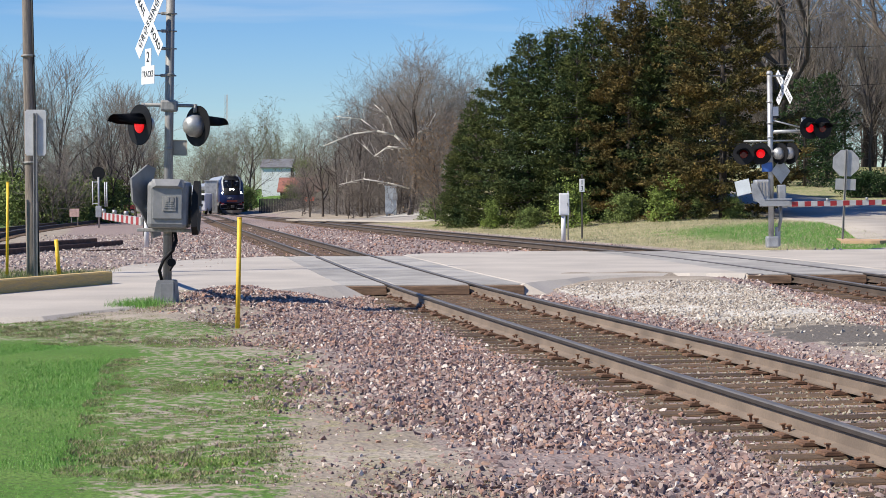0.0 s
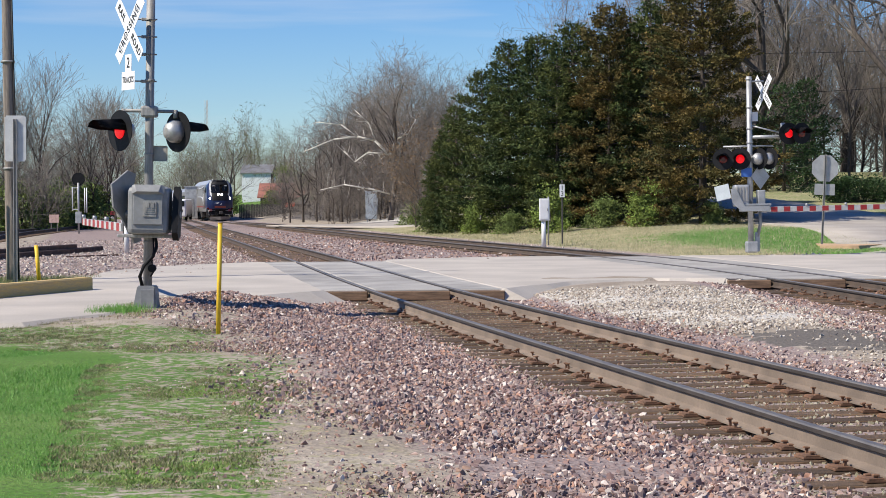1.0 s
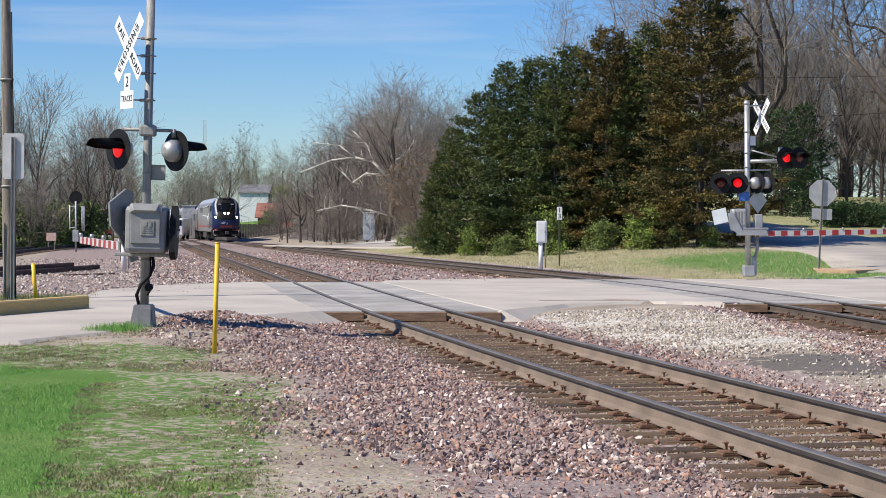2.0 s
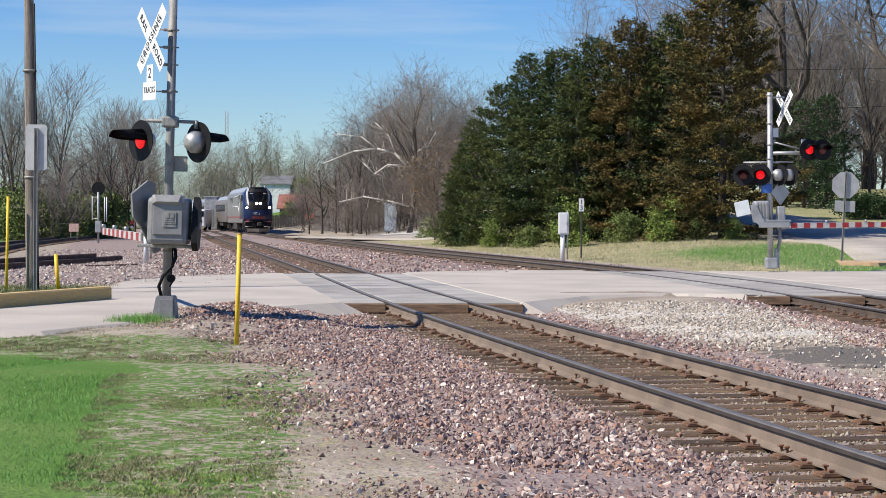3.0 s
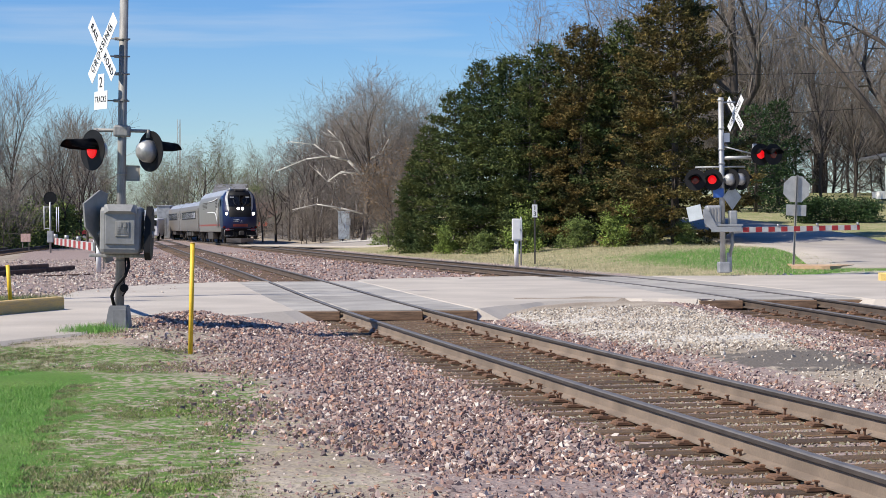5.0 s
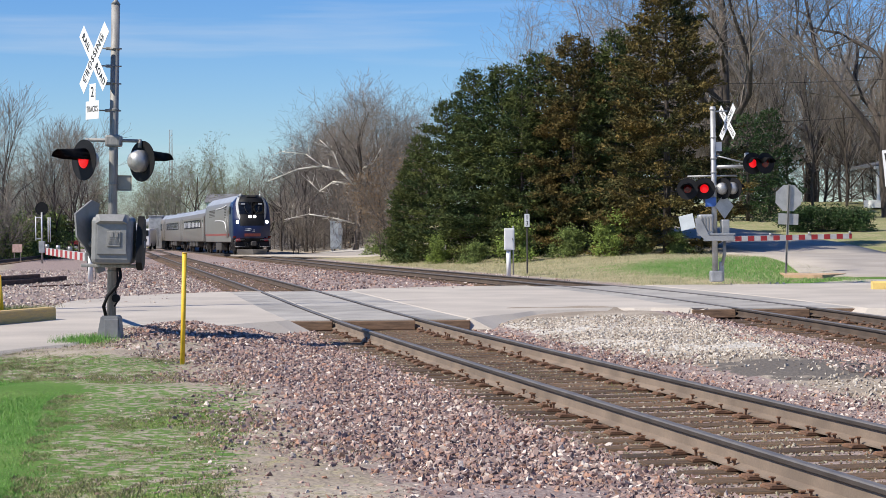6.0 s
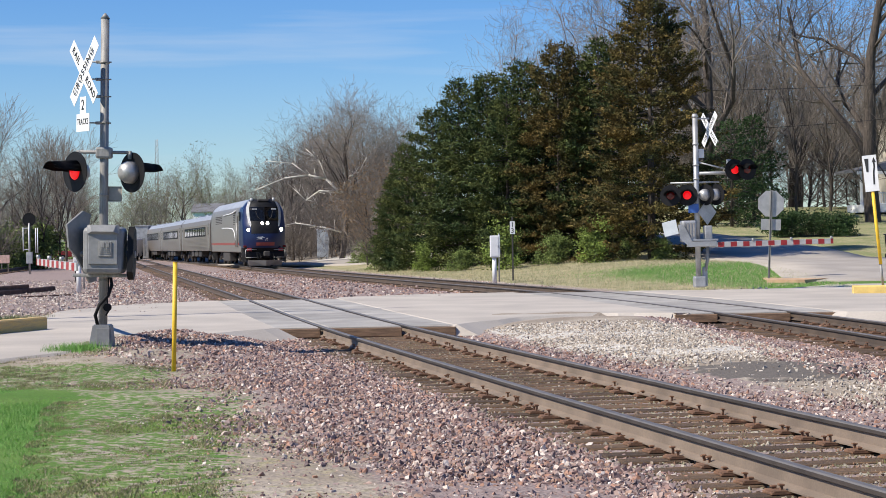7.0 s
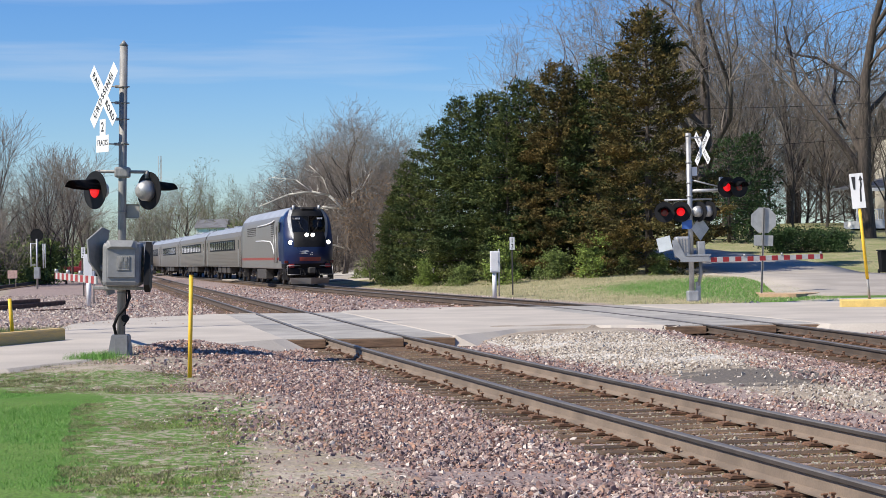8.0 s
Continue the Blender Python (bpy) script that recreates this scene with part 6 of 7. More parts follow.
def house():
    """The frame house with a porch behind the old tree; its front faces the street."""
    hx, hy = 36.6, 84.0
    z0 = g(hx, hy)
    t = thing("house", pose(hx, hy, z0), "cream frame house with grey roofs and a white porch", "house")
    bm = B()
    box(bm, (2.0, 4.0, 3.0), (9.0, 8.0, 6.4))
    part("wall", bm, M_SIDING, t)
    for k in range(26):
        bm = B()
        box(bm, (2.0, -0.012, 0.2 + k * 0.24), (9.0, 0.024, 0.21))
        part("siding_board", bm, M_SIDING, t)
    bm = B()
    gable(bm, -2.5, 6.5, 0, 8, 6.2, 2.6, 0.5, 0.18, "x")
    part("roof", bm, M_SHINGLE, t)
    bm = B()
    p = [(-6.9, -3.0, 2.55), (6.6, -3.0, 2.55), (6.6, 0.2, 3.5), (-2.4, 0.2, 3.5)]
    loft(bm, [p, [(a, b, c + 0.15) for a, b, c in p]])
    p = [(-6.9, -3.0, 2.55), (-2.4, 0.2, 3.5), (-2.4, 5.0, 3.5), (-6.9, 5.0, 2.55)]
    loft(bm, [p, [(a, b, c + 0.15) for a, b, c in p]])
    bmesh.ops.recalc_face_normals(bm, faces=bm.faces)
    part("porch_roof", bm, M_SHINGLE, t)
    bm = B()
    box(bm, (-0.15, -2.95, 2.5), (13.3, 0.12, 0.2))
    part("fascia", bm, M_TRIM, t)
    bm = B()
    box(bm, (-0.1, -1.4, 0.2), (13.2, 3.0, 0.5))
    part("porch_floor", bm, M_TRIM, t)
    for x in (-6.5, -4.0, -1.4, 1.2, 4.0, 6.3):
        bm = B()
        box(bm, (x, -2.8, 1.35), (0.15, 0.15, 2.3), 0.01)
        part("porch_post", bm, M_TRIM, t)
    bm = B()
    for z in (0.5, 1.2):
        box(bm, (-0.1, -2.8, z), (12.8, 0.07, 0.07))
    r = part("porch_rail", bm, M_TRIM, t)
    for k in range(80):
        bm = B()
        box(bm, (-6.4 + k * 0.16, -2.8, 0.85), (0.05, 0.04, 0.7))
        part("baluster", bm, M_TRIM, r)
    for x, z, w, h in ((-1.0, 1.7, 1.0, 1.6), (2.0, 1.4, 1.0, 2.1), (4.6, 1.7, 1.0, 1.6), (-0.6, 4.7, 0.9, 1.5), (2.2, 4.7, 0.9, 1.5), (5.0, 4.7, 0.9, 1.5)):
        bm = B()
        box(bm, (x, -0.04, z), (w + 0.24, 0.06, h + 0.24), 0.01)
        fr = part("window_frame", bm, M_TRIM, t)
        bm = B()
        box(bm, (x, -0.06, z), (w, 0.05, h))
        part("pane", bm, M_TGLASS, fr)
    # low white yard fence
    f = thing("picket_fence", pose(33.0, 76.5, g(33.0, 76.5)), "low white slatted fence in front of the house", "fence")
    for k in range(3):
        bm = B()
        box(bm, (0, 0, 0.3 + 0.3 * k), (6.0, 0.04, 0.16))
        part("slat", bm, M_TRIM, f)
    for x in (-3, -1, 1, 3):
        bm = B()
        box(bm, (x, 0, 0.6), (0.16, 0.16, 1.4), 0.02)
        part("post", bm, M_TRIM, f)


house()


def leafy_heap(name, seed, size, label, material, count, leaf=0.07, category="bush", flat_sides=False):
    """A bush: stems and many leaves in uneven clumps."""
    rng = random.Random(seed)
    t = thing(name, Matrix(), label, category)
    sx, sy, sz = size
    heads = []
    for _ in range(max(14, count // 160)):
        if flat_sides:
            p = Vector((rng.uniform(-1, 1) * sx, rng.uniform(-1, 1) * sy, rng.uniform(0.1, 1) * sz))
            heads.append((p, 0.20))
        else:
            a, r = rng.uniform(0, 2 * math.pi), rng.random() ** 0.5
            zz = rng.random()
            k = math.sqrt(max(0.05, 1 - (zz * 0.95) ** 2)) * rng.uniform(0.75, 1.15)
            heads.append((Vector((math.cos(a) * r * sx * k, math.sin(a) * r * sy * k, zz * sz * rng.uniform(0.8, 1.1))), rng.uniform(0.16, 0.4)))
    stems = [(0, [(Vector((p.x * 0.15, p.y * 0.15, -0.05)), 0.02), (p * 0.55 + Vector((0, 0, 0.1)), 0.014), (p, 0.005)]) for p, _ in heads]
    raw("stem_mass", *[[tuple(v) for v in a] if k == 0 else a for k, a in enumerate(skin(stems, (3,)))], M_BARK, t)
    vs, fs = [], []
    for j in range(count):
        p, r = heads[j % len(heads)]
        c = p + Vector((rng.gauss(0, 1), rng.gauss(0, 1), rng.gauss(0, 0.8))) * r
        c.z = max(c.z, 0.03)
        d = Vector((rng.uniform(-1, 1), rng.uniform(-1, 1), rng.uniform(-0.4, 1))).normalized()
        w = d.orthogonal().normalized() * leaf * 0.45
        w.rotate(Matrix.Rotation(rng.uniform(0, 3.1), 3, d))
        s = leaf * rng.uniform(0.7, 1.5)
        k = len(vs)
        vs += [c - d * s * 0.6, c + w, c + d * s, c - w]
        fs.append((k, k + 1, k + 2, k + 3))
    raw("foliage", [tuple(v) for v in vs], fs, material, t)
    return t


def bushes():
    bright = leafy_heap("bush", 31, (1.1, 1.0, 2.3), "bright spring-green bush before the cedars", M_LEAF, 3600, 0.09)
    mid = leafy_heap("bush", 32, (1.5, 1.2, 2.0), "olive-green bush at the foot of the cedars", M_BUSH, 4200, 0.10)
    tagged(bright, group="bushes on the bank")
    tagged(mid, group="bushes on the bank")
    place(bright, 5.0, 59, 0, 0.78)
    again(bright, 9.0, 57.0, 90, 0.72, "loose spring-green bush below the tall cedar")
    again(bright, 1.5, 65, 200, 0.55, "pale green shrub among the cedars")
    place(mid, -1.9, 84, 0, 0.62)
    for x, y, a, s in ((-0.6, 72, 30, 0.55), (7.4, 59, 0, 0.6), (11.9, 57, 80, 0.45), (3.2, 62, 10, 0.45), (10.6, 58, 50, 0.4)):
        again(mid, x, y, a, s)
    for k in range(14):
        rng = random.Random(k)
        again(mid, -24 - 16 * rng.random(), 84 + 12 * rng.random(), k * 50, 0.9 + 0.8 * rng.random(), "green undergrowth along the yard wood")
    for k in range(10):
        rng = random.Random(k + 50)
        again(mid, -18 - 22 * rng.random(), 160 + 30 * rng.random(), k * 50, 1.0 + 0.8 * rng.random(), "green undergrowth beside the line")
    h = leafy_heap("hedge", 33, (2.4, 0.8, 1.15), "clipped dark green hedge by the street", M_HEDGE, 12000, 0.07, "hedge", True)
    place(h, 22.0, 67, 4, 1.0)


bushes()


def wheelie_bin():
    t = thing("refuse_bin", pose(21.6, 55, g(21.6, 55)), "black wheeled refuse bin by the street", "bin")
    bm = B()
    loft(bm, [[(-0.24, -0.28, 0.05), (0.24, -0.28, 0.05), (0.24, 0.28, 0.05), (-0.24, 0.28, 0.05)], [(-0.31, -0.36, 1.0), (0.31, -0.36, 1.0), (0.31, 0.36, 1.0), (-0.31, 0.36, 1.0)]])
    bmesh.ops.bevel(bm, geom=bm.edges[:], offset=0.03, segments=2, affect="EDGES")
    part("body", bm, M_BLACK, t)
    bm = B()
    box(bm, (0, 0, 1.03), (0.68, 0.8, 0.06), 0.02)
    part("lid", bm, M_BLACK, t)
    for s in (-1, 1):
        bm = B()
        rod(bm, (s * 0.2, 0.3, 0.1), (s * 0.28, 0.3, 0.1), 0.1, 0.1, 12)
        part("wheel", bm, M_BLACK, t)


wheelie_bin()


def wires():
    for k, (a, b, sag, lab) in enumerate((((14, 70, 7.3), (40, 66, 9.2), 0.5, "thin black power line across the street"), ((14, 70, 9.6), (40, 66, 10.6), 0.5, "upper thin black power line"),
                                          ((-9, 26.6, 8.6), (-40, 40, 9.0), 0.4, "black cable from the utility pole"))):
        a, b = deep(*a), deep(*b)
        bm = B()
        tube(bm, [a.lerp(b, t) - Vector((0, 0, sag * 4 * t * (1 - t))) for t in np.linspace(0, 1, 13)], 0.012, 5)
        tagged(obj("power_line", bm, M_BLACK), lab, "cable")


wires()


def apron():
    """The broken terracotta-coloured kerb apron at the corner."""
    bm = B()
    pts = wavy([(11.9, 40.6), (13.0, 40.2), (14.2, 41.6), (15.0, 43.4), (14.0, 44.6), (12.6, 44.0), (11.9, 40.6)], 0.1, 4)[:-1]
    up = [bm.verts.new((x, y * DEEP, 0.13)) for x, y in pts]
    lo = [bm.verts.new((x, y * DEEP, -0.1)) for x, y in pts]
    bm.faces.new(up)
    for k in range(len(pts)):
        bm.faces.new((up[k], lo[k], lo[(k + 1) % len(pts)], up[(k + 1) % len(pts)]))
    bmesh.ops.recalc_face_normals(bm, faces=bm.faces)
    tagged(obj("corner_apron", bm, mat("tan_concrete", (0.52, 0.34, 0.20), 0.9, vary=0.2, scale=2, bump=0.004)), "tan cracked concrete corner apron", "pavement", kind="structure")


apron()


def yellow_mark():
    bm = B()
    pts = wavy([(-4.25, 20.75), (-3.9, 20.65), (-3.82, 21.1), (-4.15, 21.3), (-4.25, 20.75)], 0.08, 5)[:-1]
    up = [bm.verts.new((x, y * DEEP, 0.055)) for x, y in pts]
    lo = [bm.verts.new((x, y * DEEP, -0.06)) for x, y in pts]
    bm.faces.new(up)
    for k in range(len(pts)):
        bm.faces.new((up[k], lo[k], lo[(k + 1) % len(pts)], up[(k + 1) % len(pts)]))
    bmesh.ops.recalc_face_normals(bm, faces=bm.faces)
    tagged(obj("road_marking", bm, M_YELLOW), "patch of yellow paint at the road edge", "road marking", kind="structure")


yellow_mark()


# ---- crossing panels ----
def crossing(name, f, y0, y1, rows, label):
    t = thing(name, Matrix(), label, "crossing surface", kind="structure")
    n = rows
    for k in range(n):
        a, b = y0 + (y1 - y0) * k / n, y0 + (y1 - y0) * (k + 1) / n - 0.015
        for lo, hi in ((-1.64, -0.845), (-0.66, 0.66), (0.845, 1.64)):
            bm = B()
            pts = [(float(f(a)) + lo, a), (float(f(a)) + hi, a), (float(f(b)) + hi, b), (float(f(b)) + lo, b)]
            loft(bm, [[(x, y * DEEP, -0.19) for x, y in pts], [(x, y * DEEP, -0.012) for x, y in pts]])
            bmesh.ops.bevel(bm, geom=[e for e in bm.edges if all(v.co.z > -0.1 for v in e.verts)], offset=0.012, segments=1, affect="EDGES")
            part("panel", bm, M_PANEL, t)
    tw = mat("header_timber", (0.20, 0.125, 0.075), 0.9, vary=0.35, scale=3, bump=0.006, bump_scale=20, streak=(1, 8, 8))
    for y, d in ((y0, -1), (y1, 1)):
        for lo, hi in ((-1.66, -0.80), (-0.68, 0.68), (0.80, 1.66)):
            bm = B()
            x = float(f(y))
            box(bm, (x + (lo + hi) / 2, y * DEEP + d * 0.11, -0.115), (hi - lo, 0.2, 0.16), 0.012)
            part("header_timber", bm, tw, t)
    return t


crossing("near_crossing", near_x, 23.15, 34.7, 5, "grey concrete crossing panels edged with brown timber")
crossing("far_crossing", far_x, 25.7, 36.8, 5, "grey concrete crossing panels on the main line")


# ---- loose stones and grass ----
def fast_mesh(name, verts, faces, material, label, category):
    me = bpy.data.meshes.new(name)
    n, k = faces.shape
    me.vertices.add(len(verts))
    me.vertices.foreach_set("co", np.ascontiguousarray(verts, np.float32).ravel())
    me.loops.add(n * k)
    me.loops.foreach_set("vertex_index", np.ascontiguousarray(faces, np.int32).ravel())
    me.polygons.add(n)
    me.polygons.foreach_set("loop_start", np.arange(0, n * k, k, dtype=np.int32))
    me.polygons.foreach_set("use_smooth", np.zeros(n, bool))
    me.materials.append(material)
    me.update(calc_edges=True)
    return tagged(new(name, me), label, category, kind="stuff")


def protos(rng, count):
    """Angular broken stones."""
    out = []
    for _ in range(count):
        bm = B()
        for _ in range(9):
            d = Vector((rng.gauss(0, 1), rng.gauss(0, 1), rng.gauss(0, 1))).normalized() * rng.uniform(0.8, 1.15)
            bm.verts.new(d)
        bmesh.ops.convex_hull(bm, input=bm.verts[:])
        bmesh.ops.delete(bm, geom=[v for v in bm.verts if not v.link_faces], context="VERTS")
        bm.verts.index_update()
        out.append((np.array([v.co[:] for v in bm.verts]), np.array([[v.index for v in f.verts] for f in bm.faces])))
        bm.free()
    return out


def turns(rg, n):
    q = rg.normal(size=(n, 4))
    q /= np.linalg.norm(q, axis=1)[:, None]
    w, x, y, z = q.T
    return np.stack([np.stack([1 - 2 * (y * y + z * z), 2 * (x * y - z * w), 2 * (x * z + y * w)], 1),
                     np.stack([2 * (x * y + z * w), 1 - 2 * (x * x + z * z), 2 * (y * z - x * w)], 1),
                     np.stack([2 * (x * z - y * w), 2 * (y * z + x * w), 1 - 2 * (x * x + y * y)], 1)], 1)


def scatter(seed, count, x0, x1, y0, y1, weight):
    """Points of the plan, thick where weight(x, y) is near one."""
    rg = np.random.default_rng(seed)
    px, py = np.zeros(0), np.zeros(0)
    while len(px) < count:
        x, y = rg.uniform(x0, x1, count * 2), rg.uniform(y0, y1, count * 2)
        keep = rg.random(count * 2) < weight(x, y)
        px, py = np.concatenate([px, x[keep]]), np.concatenate([py, y[keep]])
    return px[:count], py[:count], rg


def stones(name, seed, count, area, weight, lo, hi, material, label, sink=0.25):
    x, y, rg = scatter(seed, count, *area, weight)
    size = lo + (hi - lo) * rg.random(count) ** 1.8
    z = ground_z(x, y) + size * sink * rg.uniform(-0.6, 1.6, count)
    kinds = protos(random.Random(seed), 9)
    which = rg.integers(0, 9, count)
    rot = turns(rg, count)
    vs, fs, base = [], [], 0
    for k in range(9):
        i = np.where(which == k)[0]
        v, f = kinds[k]
        sc = size[i, None, None] * np.stack([rg.uniform(0.75, 1.3, len(i)), rg.uniform(0.6, 1.1, len(i)), rg.uniform(0.4, 0.8, len(i))], 1)[:, None, :]
        p = np.einsum("nij,nkj->nki", rot[i], v[None] * sc) + np.stack([x[i], y[i] * DEEP, z[i]], 1)[:, None, :]
        vs.append(p.reshape(-1, 3))
        fs.append((f[None] + (base + np.arange(len(i)) * len(v))[:, None, None]).reshape(-1, 3))
        base += len(i) * len(v)
    return fast_mesh(name, np.concatenate(vs), np.concatenate(fs), material, label, "gravel")


def blades(name, seed, count, area, weight, lo, hi, width, material, label, lean=0.5, category="grass"):
    x, y, rg = scatter(seed, count, *area, weight)
    h = rg.uniform(lo, hi, count)
    a, b = rg.uniform(0, 2 * np.pi, count), rg.uniform(0, 2 * np.pi, count)
    l = rg.uniform(0.1, lean, count) * h
    z = ground_z(x, y) - 0.01
    w = width * rg.uniform(0.6, 1.3, count)
    p = np.stack([x, y * DEEP, z], 1)
    side = np.stack([np.cos(a), np.sin(a), 0 * a], 1) * w[:, None]
    tip = np.stack([np.cos(b) * l, np.sin(b) * l, h], 1)
    v = np.stack([p - side, p + side, p + tip], 1).reshape(-1, 3)
    f = np.arange(count)[:, None] * 3 + np.array([[0, 1, 2]])
    return fast_mesh(name, v, f, material, label, category)


M_BALLAST = palette_mat("ballast_stones", [(0.236, 0.155, 0.136), (0.310, 0.211, 0.180), (0.186, 0.124, 0.112), (0.409, 0.291, 0.242), (0.273, 0.174, 0.149), (0.347, 0.223, 0.161), (0.149, 0.112, 0.105), (0.471, 0.372, 0.310),
                                            (0.248, 0.180, 0.161), (0.397, 0.223, 0.155), (0.291, 0.217, 0.198), (0.620, 0.533, 0.459)])
M_TIESTONE = palette_mat("rusty_stones", [(0.20, 0.13, 0.085), (0.26, 0.18, 0.12), (0.15, 0.11, 0.08), (0.31, 0.24, 0.17), (0.22, 0.12, 0.07), (0.18, 0.16, 0.10), (0.36, 0.32, 0.25), (0.30, 0.28, 0.19), (0.24, 0.21, 0.16)])
M_PALESTONE = palette_mat("pale_stones", [(0.45, 0.395, 0.32), (0.53, 0.475, 0.40), (0.34, 0.29, 0.23), (0.60, 0.54, 0.465), (0.39, 0.32, 0.245), (0.26, 0.21, 0.165), (0.48, 0.415, 0.34)])
M_YARD = palette_mat("yard_stones", [(0.42, 0.34, 0.28), (0.33, 0.26, 0.22), (0.50, 0.42, 0.35), (0.27, 0.21, 0.18), (0.58, 0.51, 0.43), (0.38, 0.28, 0.23)])
M_BLADE = palette_mat("lawn_blades", [(0.105, 0.269, 0.032), (0.132, 0.312, 0.042), (0.083, 0.225, 0.028), (0.171, 0.356, 0.063), (0.121, 0.294, 0.037), (0.209, 0.388, 0.084)], 0.6)
M_CLOVER = palette_mat("clover_leaves", [(0.16, 0.27, 0.045), (0.22, 0.33, 0.06), (0.12, 0.21, 0.04), (0.28, 0.36, 0.08)], 0.6)
M_WEED = palette_mat("weed_blades", [(0.15, 0.18, 0.055), (0.22, 0.24, 0.08), (0.10, 0.115, 0.045), (0.32, 0.26, 0.15), (0.19, 0.235, 0.06), (0.15, 0.125, 0.075), (0.42, 0.35, 0.22)], 0.8)
M_STRAW = palette_mat("straw_blades", [(0.46, 0.395, 0.25), (0.38, 0.34, 0.20), (0.54, 0.47, 0.31), (0.28, 0.28, 0.14), (0.22, 0.25, 0.10), (0.42, 0.355, 0.22)], 0.8)


def d_near(x, y):
    return (x - near_x(y)) * 0.97


def d_far(x, y):
    return (x - far_x(y)) * 0.96


off_ties = lambda d: np.where(np.abs(d) < 1.12, 0.0, np.where(np.abs(d) < 1.40, 0.45, 1.0))
stones("track_ballast", 101, 60000, (-6, 8, 5.2, 22.9), lambda x, y: zones(x, y)[2] * off_ties(d_near(x, y)) * (1 - 0.9 * zones(x, y)[3]) * np.where(d_near(x, y) > 1.5, 0.5, 1.0) * (1 - np.clip(zones(x, y)[4] * 1.3, 0, 0.88))
       * np.where(d_near(x, y) < -2.6, 0.75, 1.0) * np.clip(1.25 - (y - 6) / 40, 0.5, 1), 0.013, 0.040, M_BALLAST, "crushed purple-grey and pink track ballast")
stones("tie_ballast", 109, 32000, (-3, 9, 5.2, 22.9), lambda x, y: (np.abs(d_near(x, y)) < 1.42) * 0.9, 0.011, 0.028, M_TIESTONE, "brown rust-stained ballast among the ties", 0.15)
stones("soil_gravel", 102, 26000, (-5, 4, 5.5, 21), lambda x, y: (d_near(x, y) < -2.4) * (1 - 0.92 * zones(x, y)[0]) * step(-0.2, 1.4, x - lawn_edge(y)) * (0.25 + 0.75 * step(-5.6, -3.2, d_near(x, y))), 0.005, 0.022, M_BALLAST, "small stones strewn on bare soil", 0.1)
stones("pale_gravel", 103, 19000, (1, 8, 12, 26.2), lambda x, y: zones(x, y)[3] * (1 - np.clip(zones(x, y)[4] * 1.3, 0, 0.88)), 0.016, 0.038, M_PALESTONE, "whitish crushed limestone between the tracks")
stones("crossing_gravel", 107, 3600, (-4.6, -1.6, 17.5, 22.9), lambda x, y: step(-0.1, 0.3, x + 4.2 + 0.0 * y) * (1 - 0.5 * (y < 19)), 0.022, 0.05, M_BALLAST, "mixed gravel heaped along the road edge")
stones("main_line_ballast", 104, 11000, (-22, 6, 35.2, 80), lambda x, y: zones(x, y)[2] * np.where(np.abs(d_near(x, y)) > 1.3, 1.0, 0.55) * (d_far(x, y) < 2.6) * (d_near(x, y) > -5) * np.clip(1.2 - (y - 35) / 55, 0.15, 1), 0.035, 0.075, M_BALLAST, "pink-grey ballast between the diverging tracks")
stones("yard_gravel", 105, 9000, (-20, -3, 29, 62), lambda x, y: zones(x, y)[2] * (d_near(x, y) < -1.4) * np.clip(1.2 - (y - 30) / 40, 0.2, 1), 0.028, 0.065, M_YARD, "grey and pink gravel of the yard")
stones("roadside_rubble", 106, 500, (6.8, 10.8, 36.5, 38.0), lambda x, y: blob(x, y, 8.6, 37.2, 1.8, 0.5), 0.03, 0.07, M_PALESTONE, "pale rubble round the signal foot")
stones("far_track_gravel", 108, 7000, (5, 14, 14, 25.6), lambda x, y: (np.abs(d_far(x, y)) < 3.0) * np.where(np.abs(d_far(x, y)) < 1.35, 0.25, 0.9), 0.022, 0.05, M_BALLAST, "pinkish ballast along the main line")

blades("lawn", 201, 240000, (-10, -1.5, 6, 15.2), lambda x, y: zones(x, y)[0] * step(-0.15, 0.1, lawn_edge(y) - x) * np.clip(1.3 - (y - 6) / 14, 0.35, 1), 0.014, 0.034, 0.0026, M_BLADE, "freshly mown bright green lawn", 1.1)
def patch(x, y, scale, seed):
    """Uneven growth, from nothing to thick."""
    return np.array([noise.fractal(Vector((a * scale, b * scale, seed)), 1.0, 2.0, 3) for a, b in zip(x, y)])


near_verge = spline([(-9, 16.2), (-5.6, 17.0), (-4.7, 18.6), (-3.9, 20.0)])
blades("weeds", 202, 120000, (-9, 0.5, 6, 18.4), lambda x, y: zones(x, y)[0] * (lawn_edge(y) - x < 0.15) * np.clip(0.06 + 2.2 * step(-0.05, 0.45, patch(x, y * DEEP, 3.4, 4.0)), 0, 1) * (1 - 0.8 * step(-1.4, 0.4, x)), 0.008, 0.030, 0.0045, M_WEED, "patchy low weeds on dry soil", 1.6)
blades("clover_patch", 209, 40000, (-6, 0.5, 6.5, 15), lambda x, y: (lawn_edge(y) - x < 0.0) * (1 - step(0.9, 2.0, x - lawn_edge(y))) * np.clip(0.05 + step(0.12, 0.5, patch(x, y * DEEP, 1.7, 21.0)) + 0.6 * blob(x, y, -2.35, 11.2, 0.35, 0.35), 0, 1), 0.008, 0.024, 0.005, M_CLOVER, "yellow-green clover in the dry soil", 1.8)
blades("dry_grass", 203, 22000, (-8, 1.5, 6, 18.4), lambda x, y: 0.8 * (lawn_edge(y) - x < 0.1) * (d_near(x, y) < -3.0) * step(-0.1, 0.4, patch(x, y * DEEP, 2.6, 9.0)), 0.008, 0.03, 0.003, M_STRAW, "short dead grass on dry soil", 2.2)
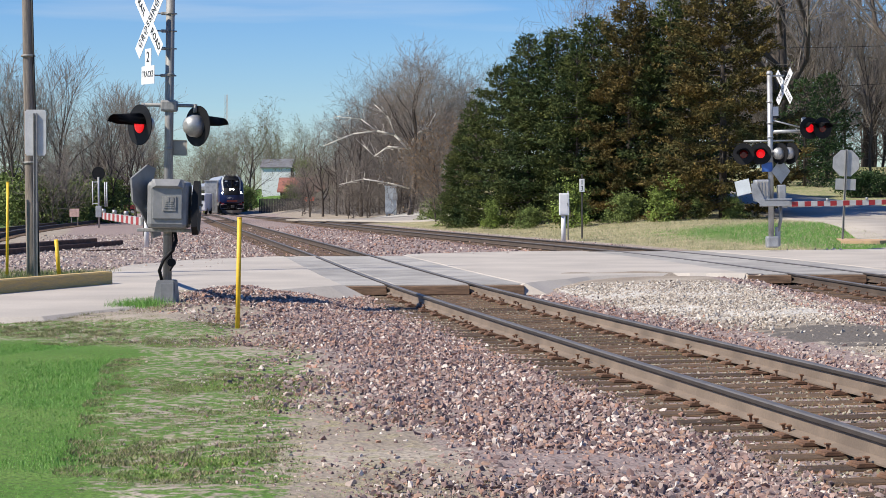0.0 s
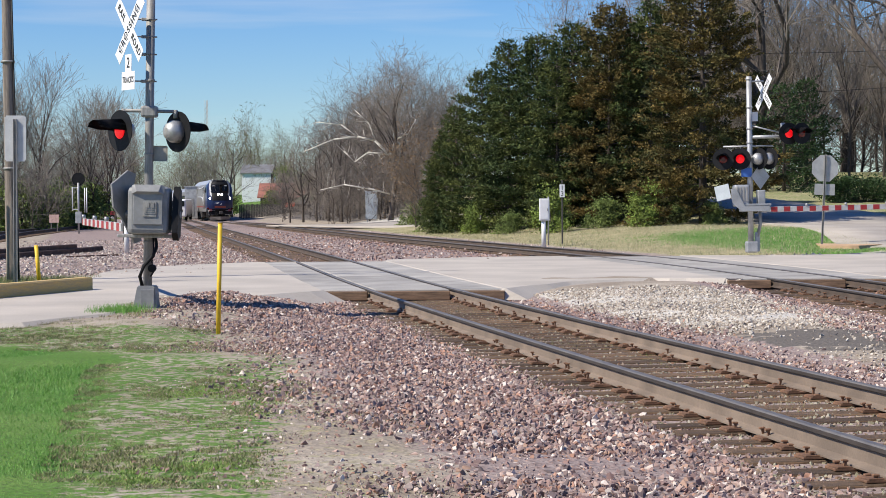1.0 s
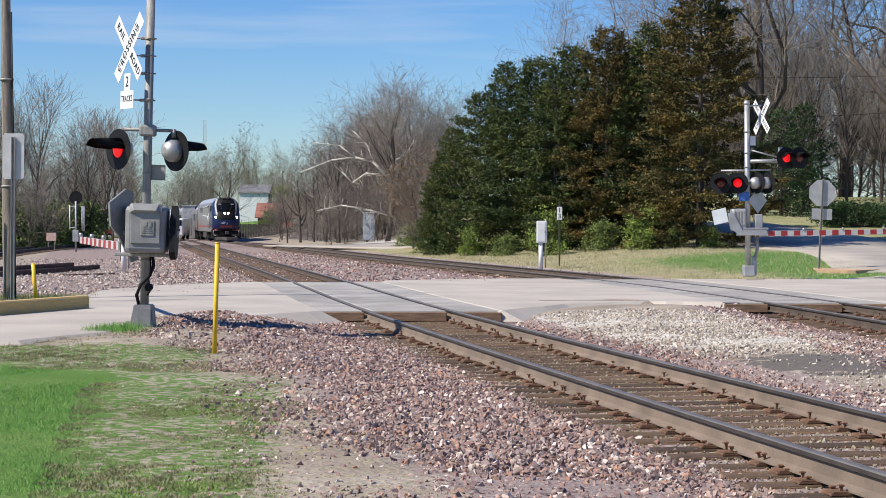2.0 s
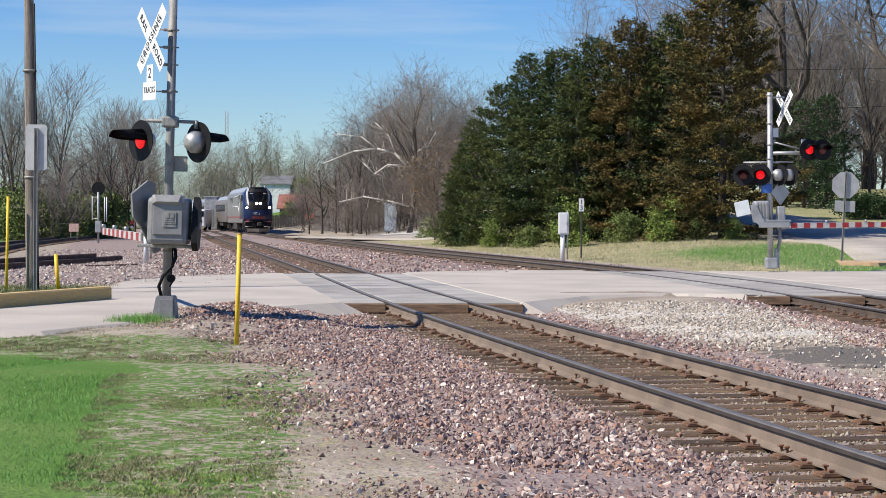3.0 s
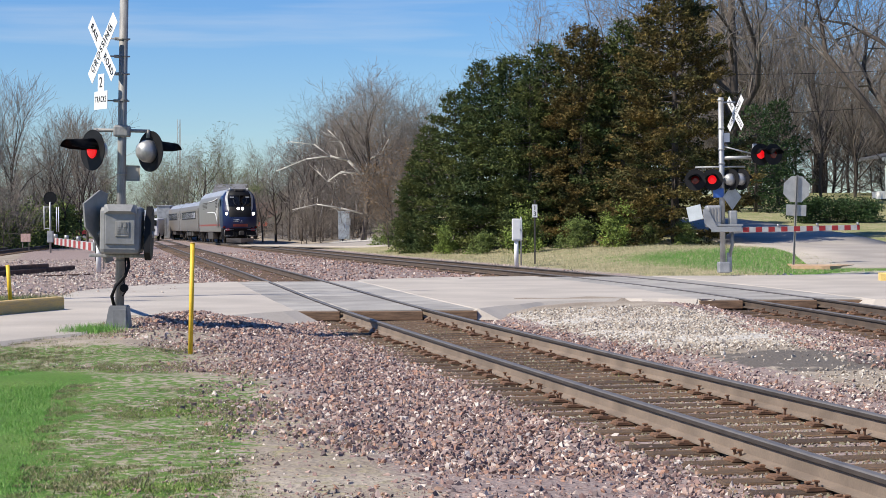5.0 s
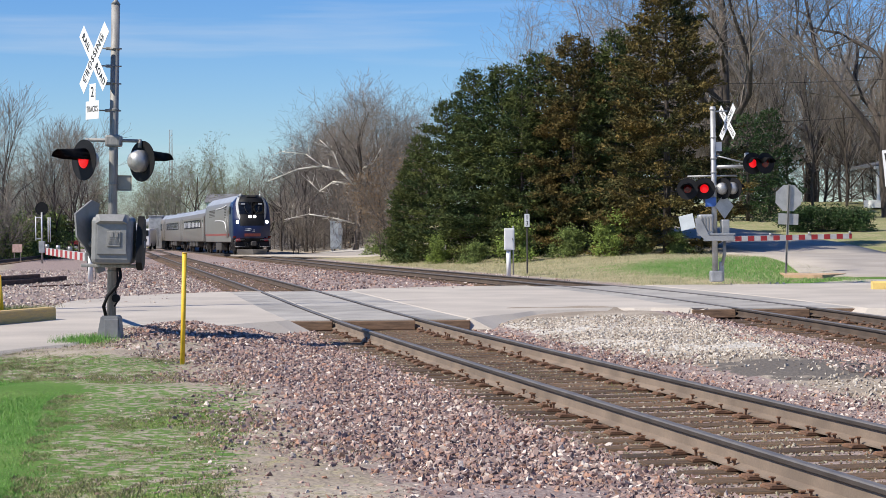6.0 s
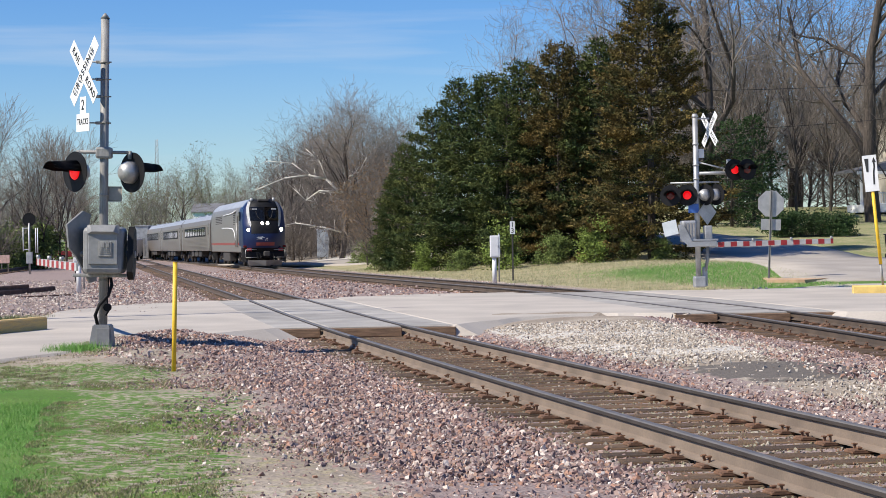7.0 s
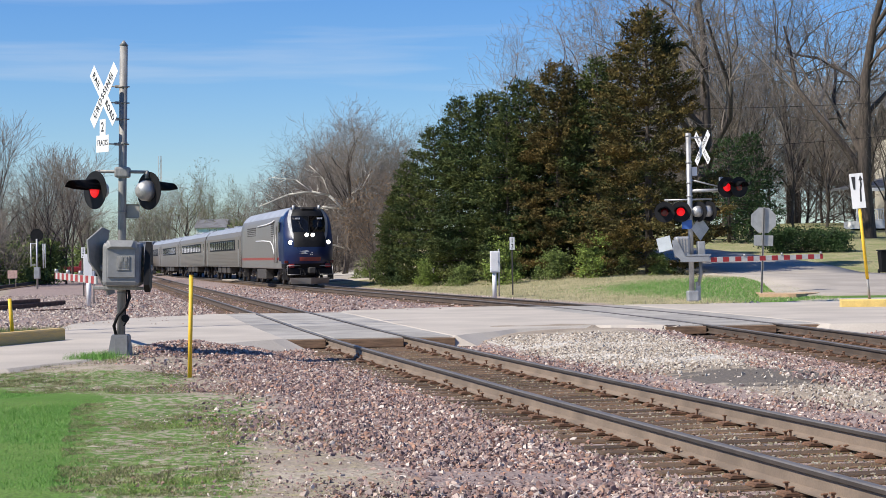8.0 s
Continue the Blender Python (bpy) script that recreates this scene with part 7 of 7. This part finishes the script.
blades("crossing_weeds", 210, 5000, (-9, -3.9, 15.4, 18.9), lambda x, y: (near_verge(x) - y > 0) * step(0.0, 0.5, patch(x, y * DEEP, 2.4, 2.0)), 0.02, 0.06, 0.004, M_WEED, "thin weeds along the road edge", 1.0)
blades("verge_grass", 204, 60000, (4, 14, 37.2, 52), lambda x, y: zones(x, y)[0], 0.02, 0.07, 0.006, M_BLADE, "green verge grass beside the signal")
blades("bank_grass", 205, 70000, (-6, 14, 38, 74), lambda x, y: zones(x, y)[1] * (d_far(x, y) > 2.4) * (d_far(x, y) < 16), 0.03, 0.13, 0.006, M_STRAW, "pale dry grass on the railway bank", 0.8)
blades("rail_weeds", 206, 2600, (-2, 8, 5.5, 22.8), lambda x, y: (np.abs(d_near(x, y)) < 0.66) * (np.sin(x * 3) * np.sin(y * 1.9) > 0.2), 0.02, 0.07, 0.003, M_WEED, "sparse weeds between the rails", 0.9)
blades("kerb_grass", 207, 9000, (-12, -7, 23, 29), lambda x, y: zones(x, y)[0], 0.05, 0.14, 0.008, M_WEED, "rough grass behind the timber kerb", 0.8)
blades("mast_grass", 208, 1500, (-5.2, -4.2, 18.2, 19.2), lambda x, y: blob(x, y, -4.75, 18.75, 0.3, 0.25), 0.06, 0.16, 0.004, M_BLADE, "tuft of fresh grass at the signal foot")


# ---- the train on its way ----
ROUTE_Y = np.linspace(-20, 330, 3501)
ROUTE_S = np.concatenate([[0], np.cumsum(np.hypot(np.diff(far_x(ROUTE_Y)), np.diff(ROUTE_Y) * DEEP))])


def on_route(s):
    y = float(np.interp(s, ROUTE_S, ROUTE_Y))
    return deep(float(far_x(y)), y, float(far_z(y)))


def vehicle_pose(s_mid, half):
    """A vehicle whose two bogies stand on the track, half before and behind its middle; it heads for smaller s."""
    a, b = on_route(s_mid - half), on_route(s_mid + half)
    mid = (a + b) / 2
    d = a - b
    return Matrix.Translation(mid) @ pose(0, 0, 0, 0, -math.degrees(math.atan2(d.z, d.xy.length)), math.degrees(math.atan2(d.y, d.x)))


SPEED = 12.7


def front_s(t):
    """How far along the line the nose is at t seconds; the train gathers a little speed."""
    return float(np.interp(147 - 8.45 * t - 0.000275 * t**5, ROUTE_Y, ROUTE_S))


def motions():
    for k, (t, half, wheels) in enumerate([(LOCO, 6.6, LOCO_WHEELS)] + [(c, 9.1, w) for c, w in COACHES]):
        back = 10.9 if k == 0 else 10.9 + 10.9 + 13.0 + 0.1 + (k - 1) * 26.0
        walk(t, [(s * 0.5, vehicle_pose(front_s(s * 0.5) + back, half)) for s in range(17)])
        for w in wheels:
            x = w.location.x
            walk(w, [(q / 15, pose(x, 0, 0.5, 0, math.degrees(SPEED * q / 15 / 0.5) % 360, 0)) for q in range(121)])


motions()
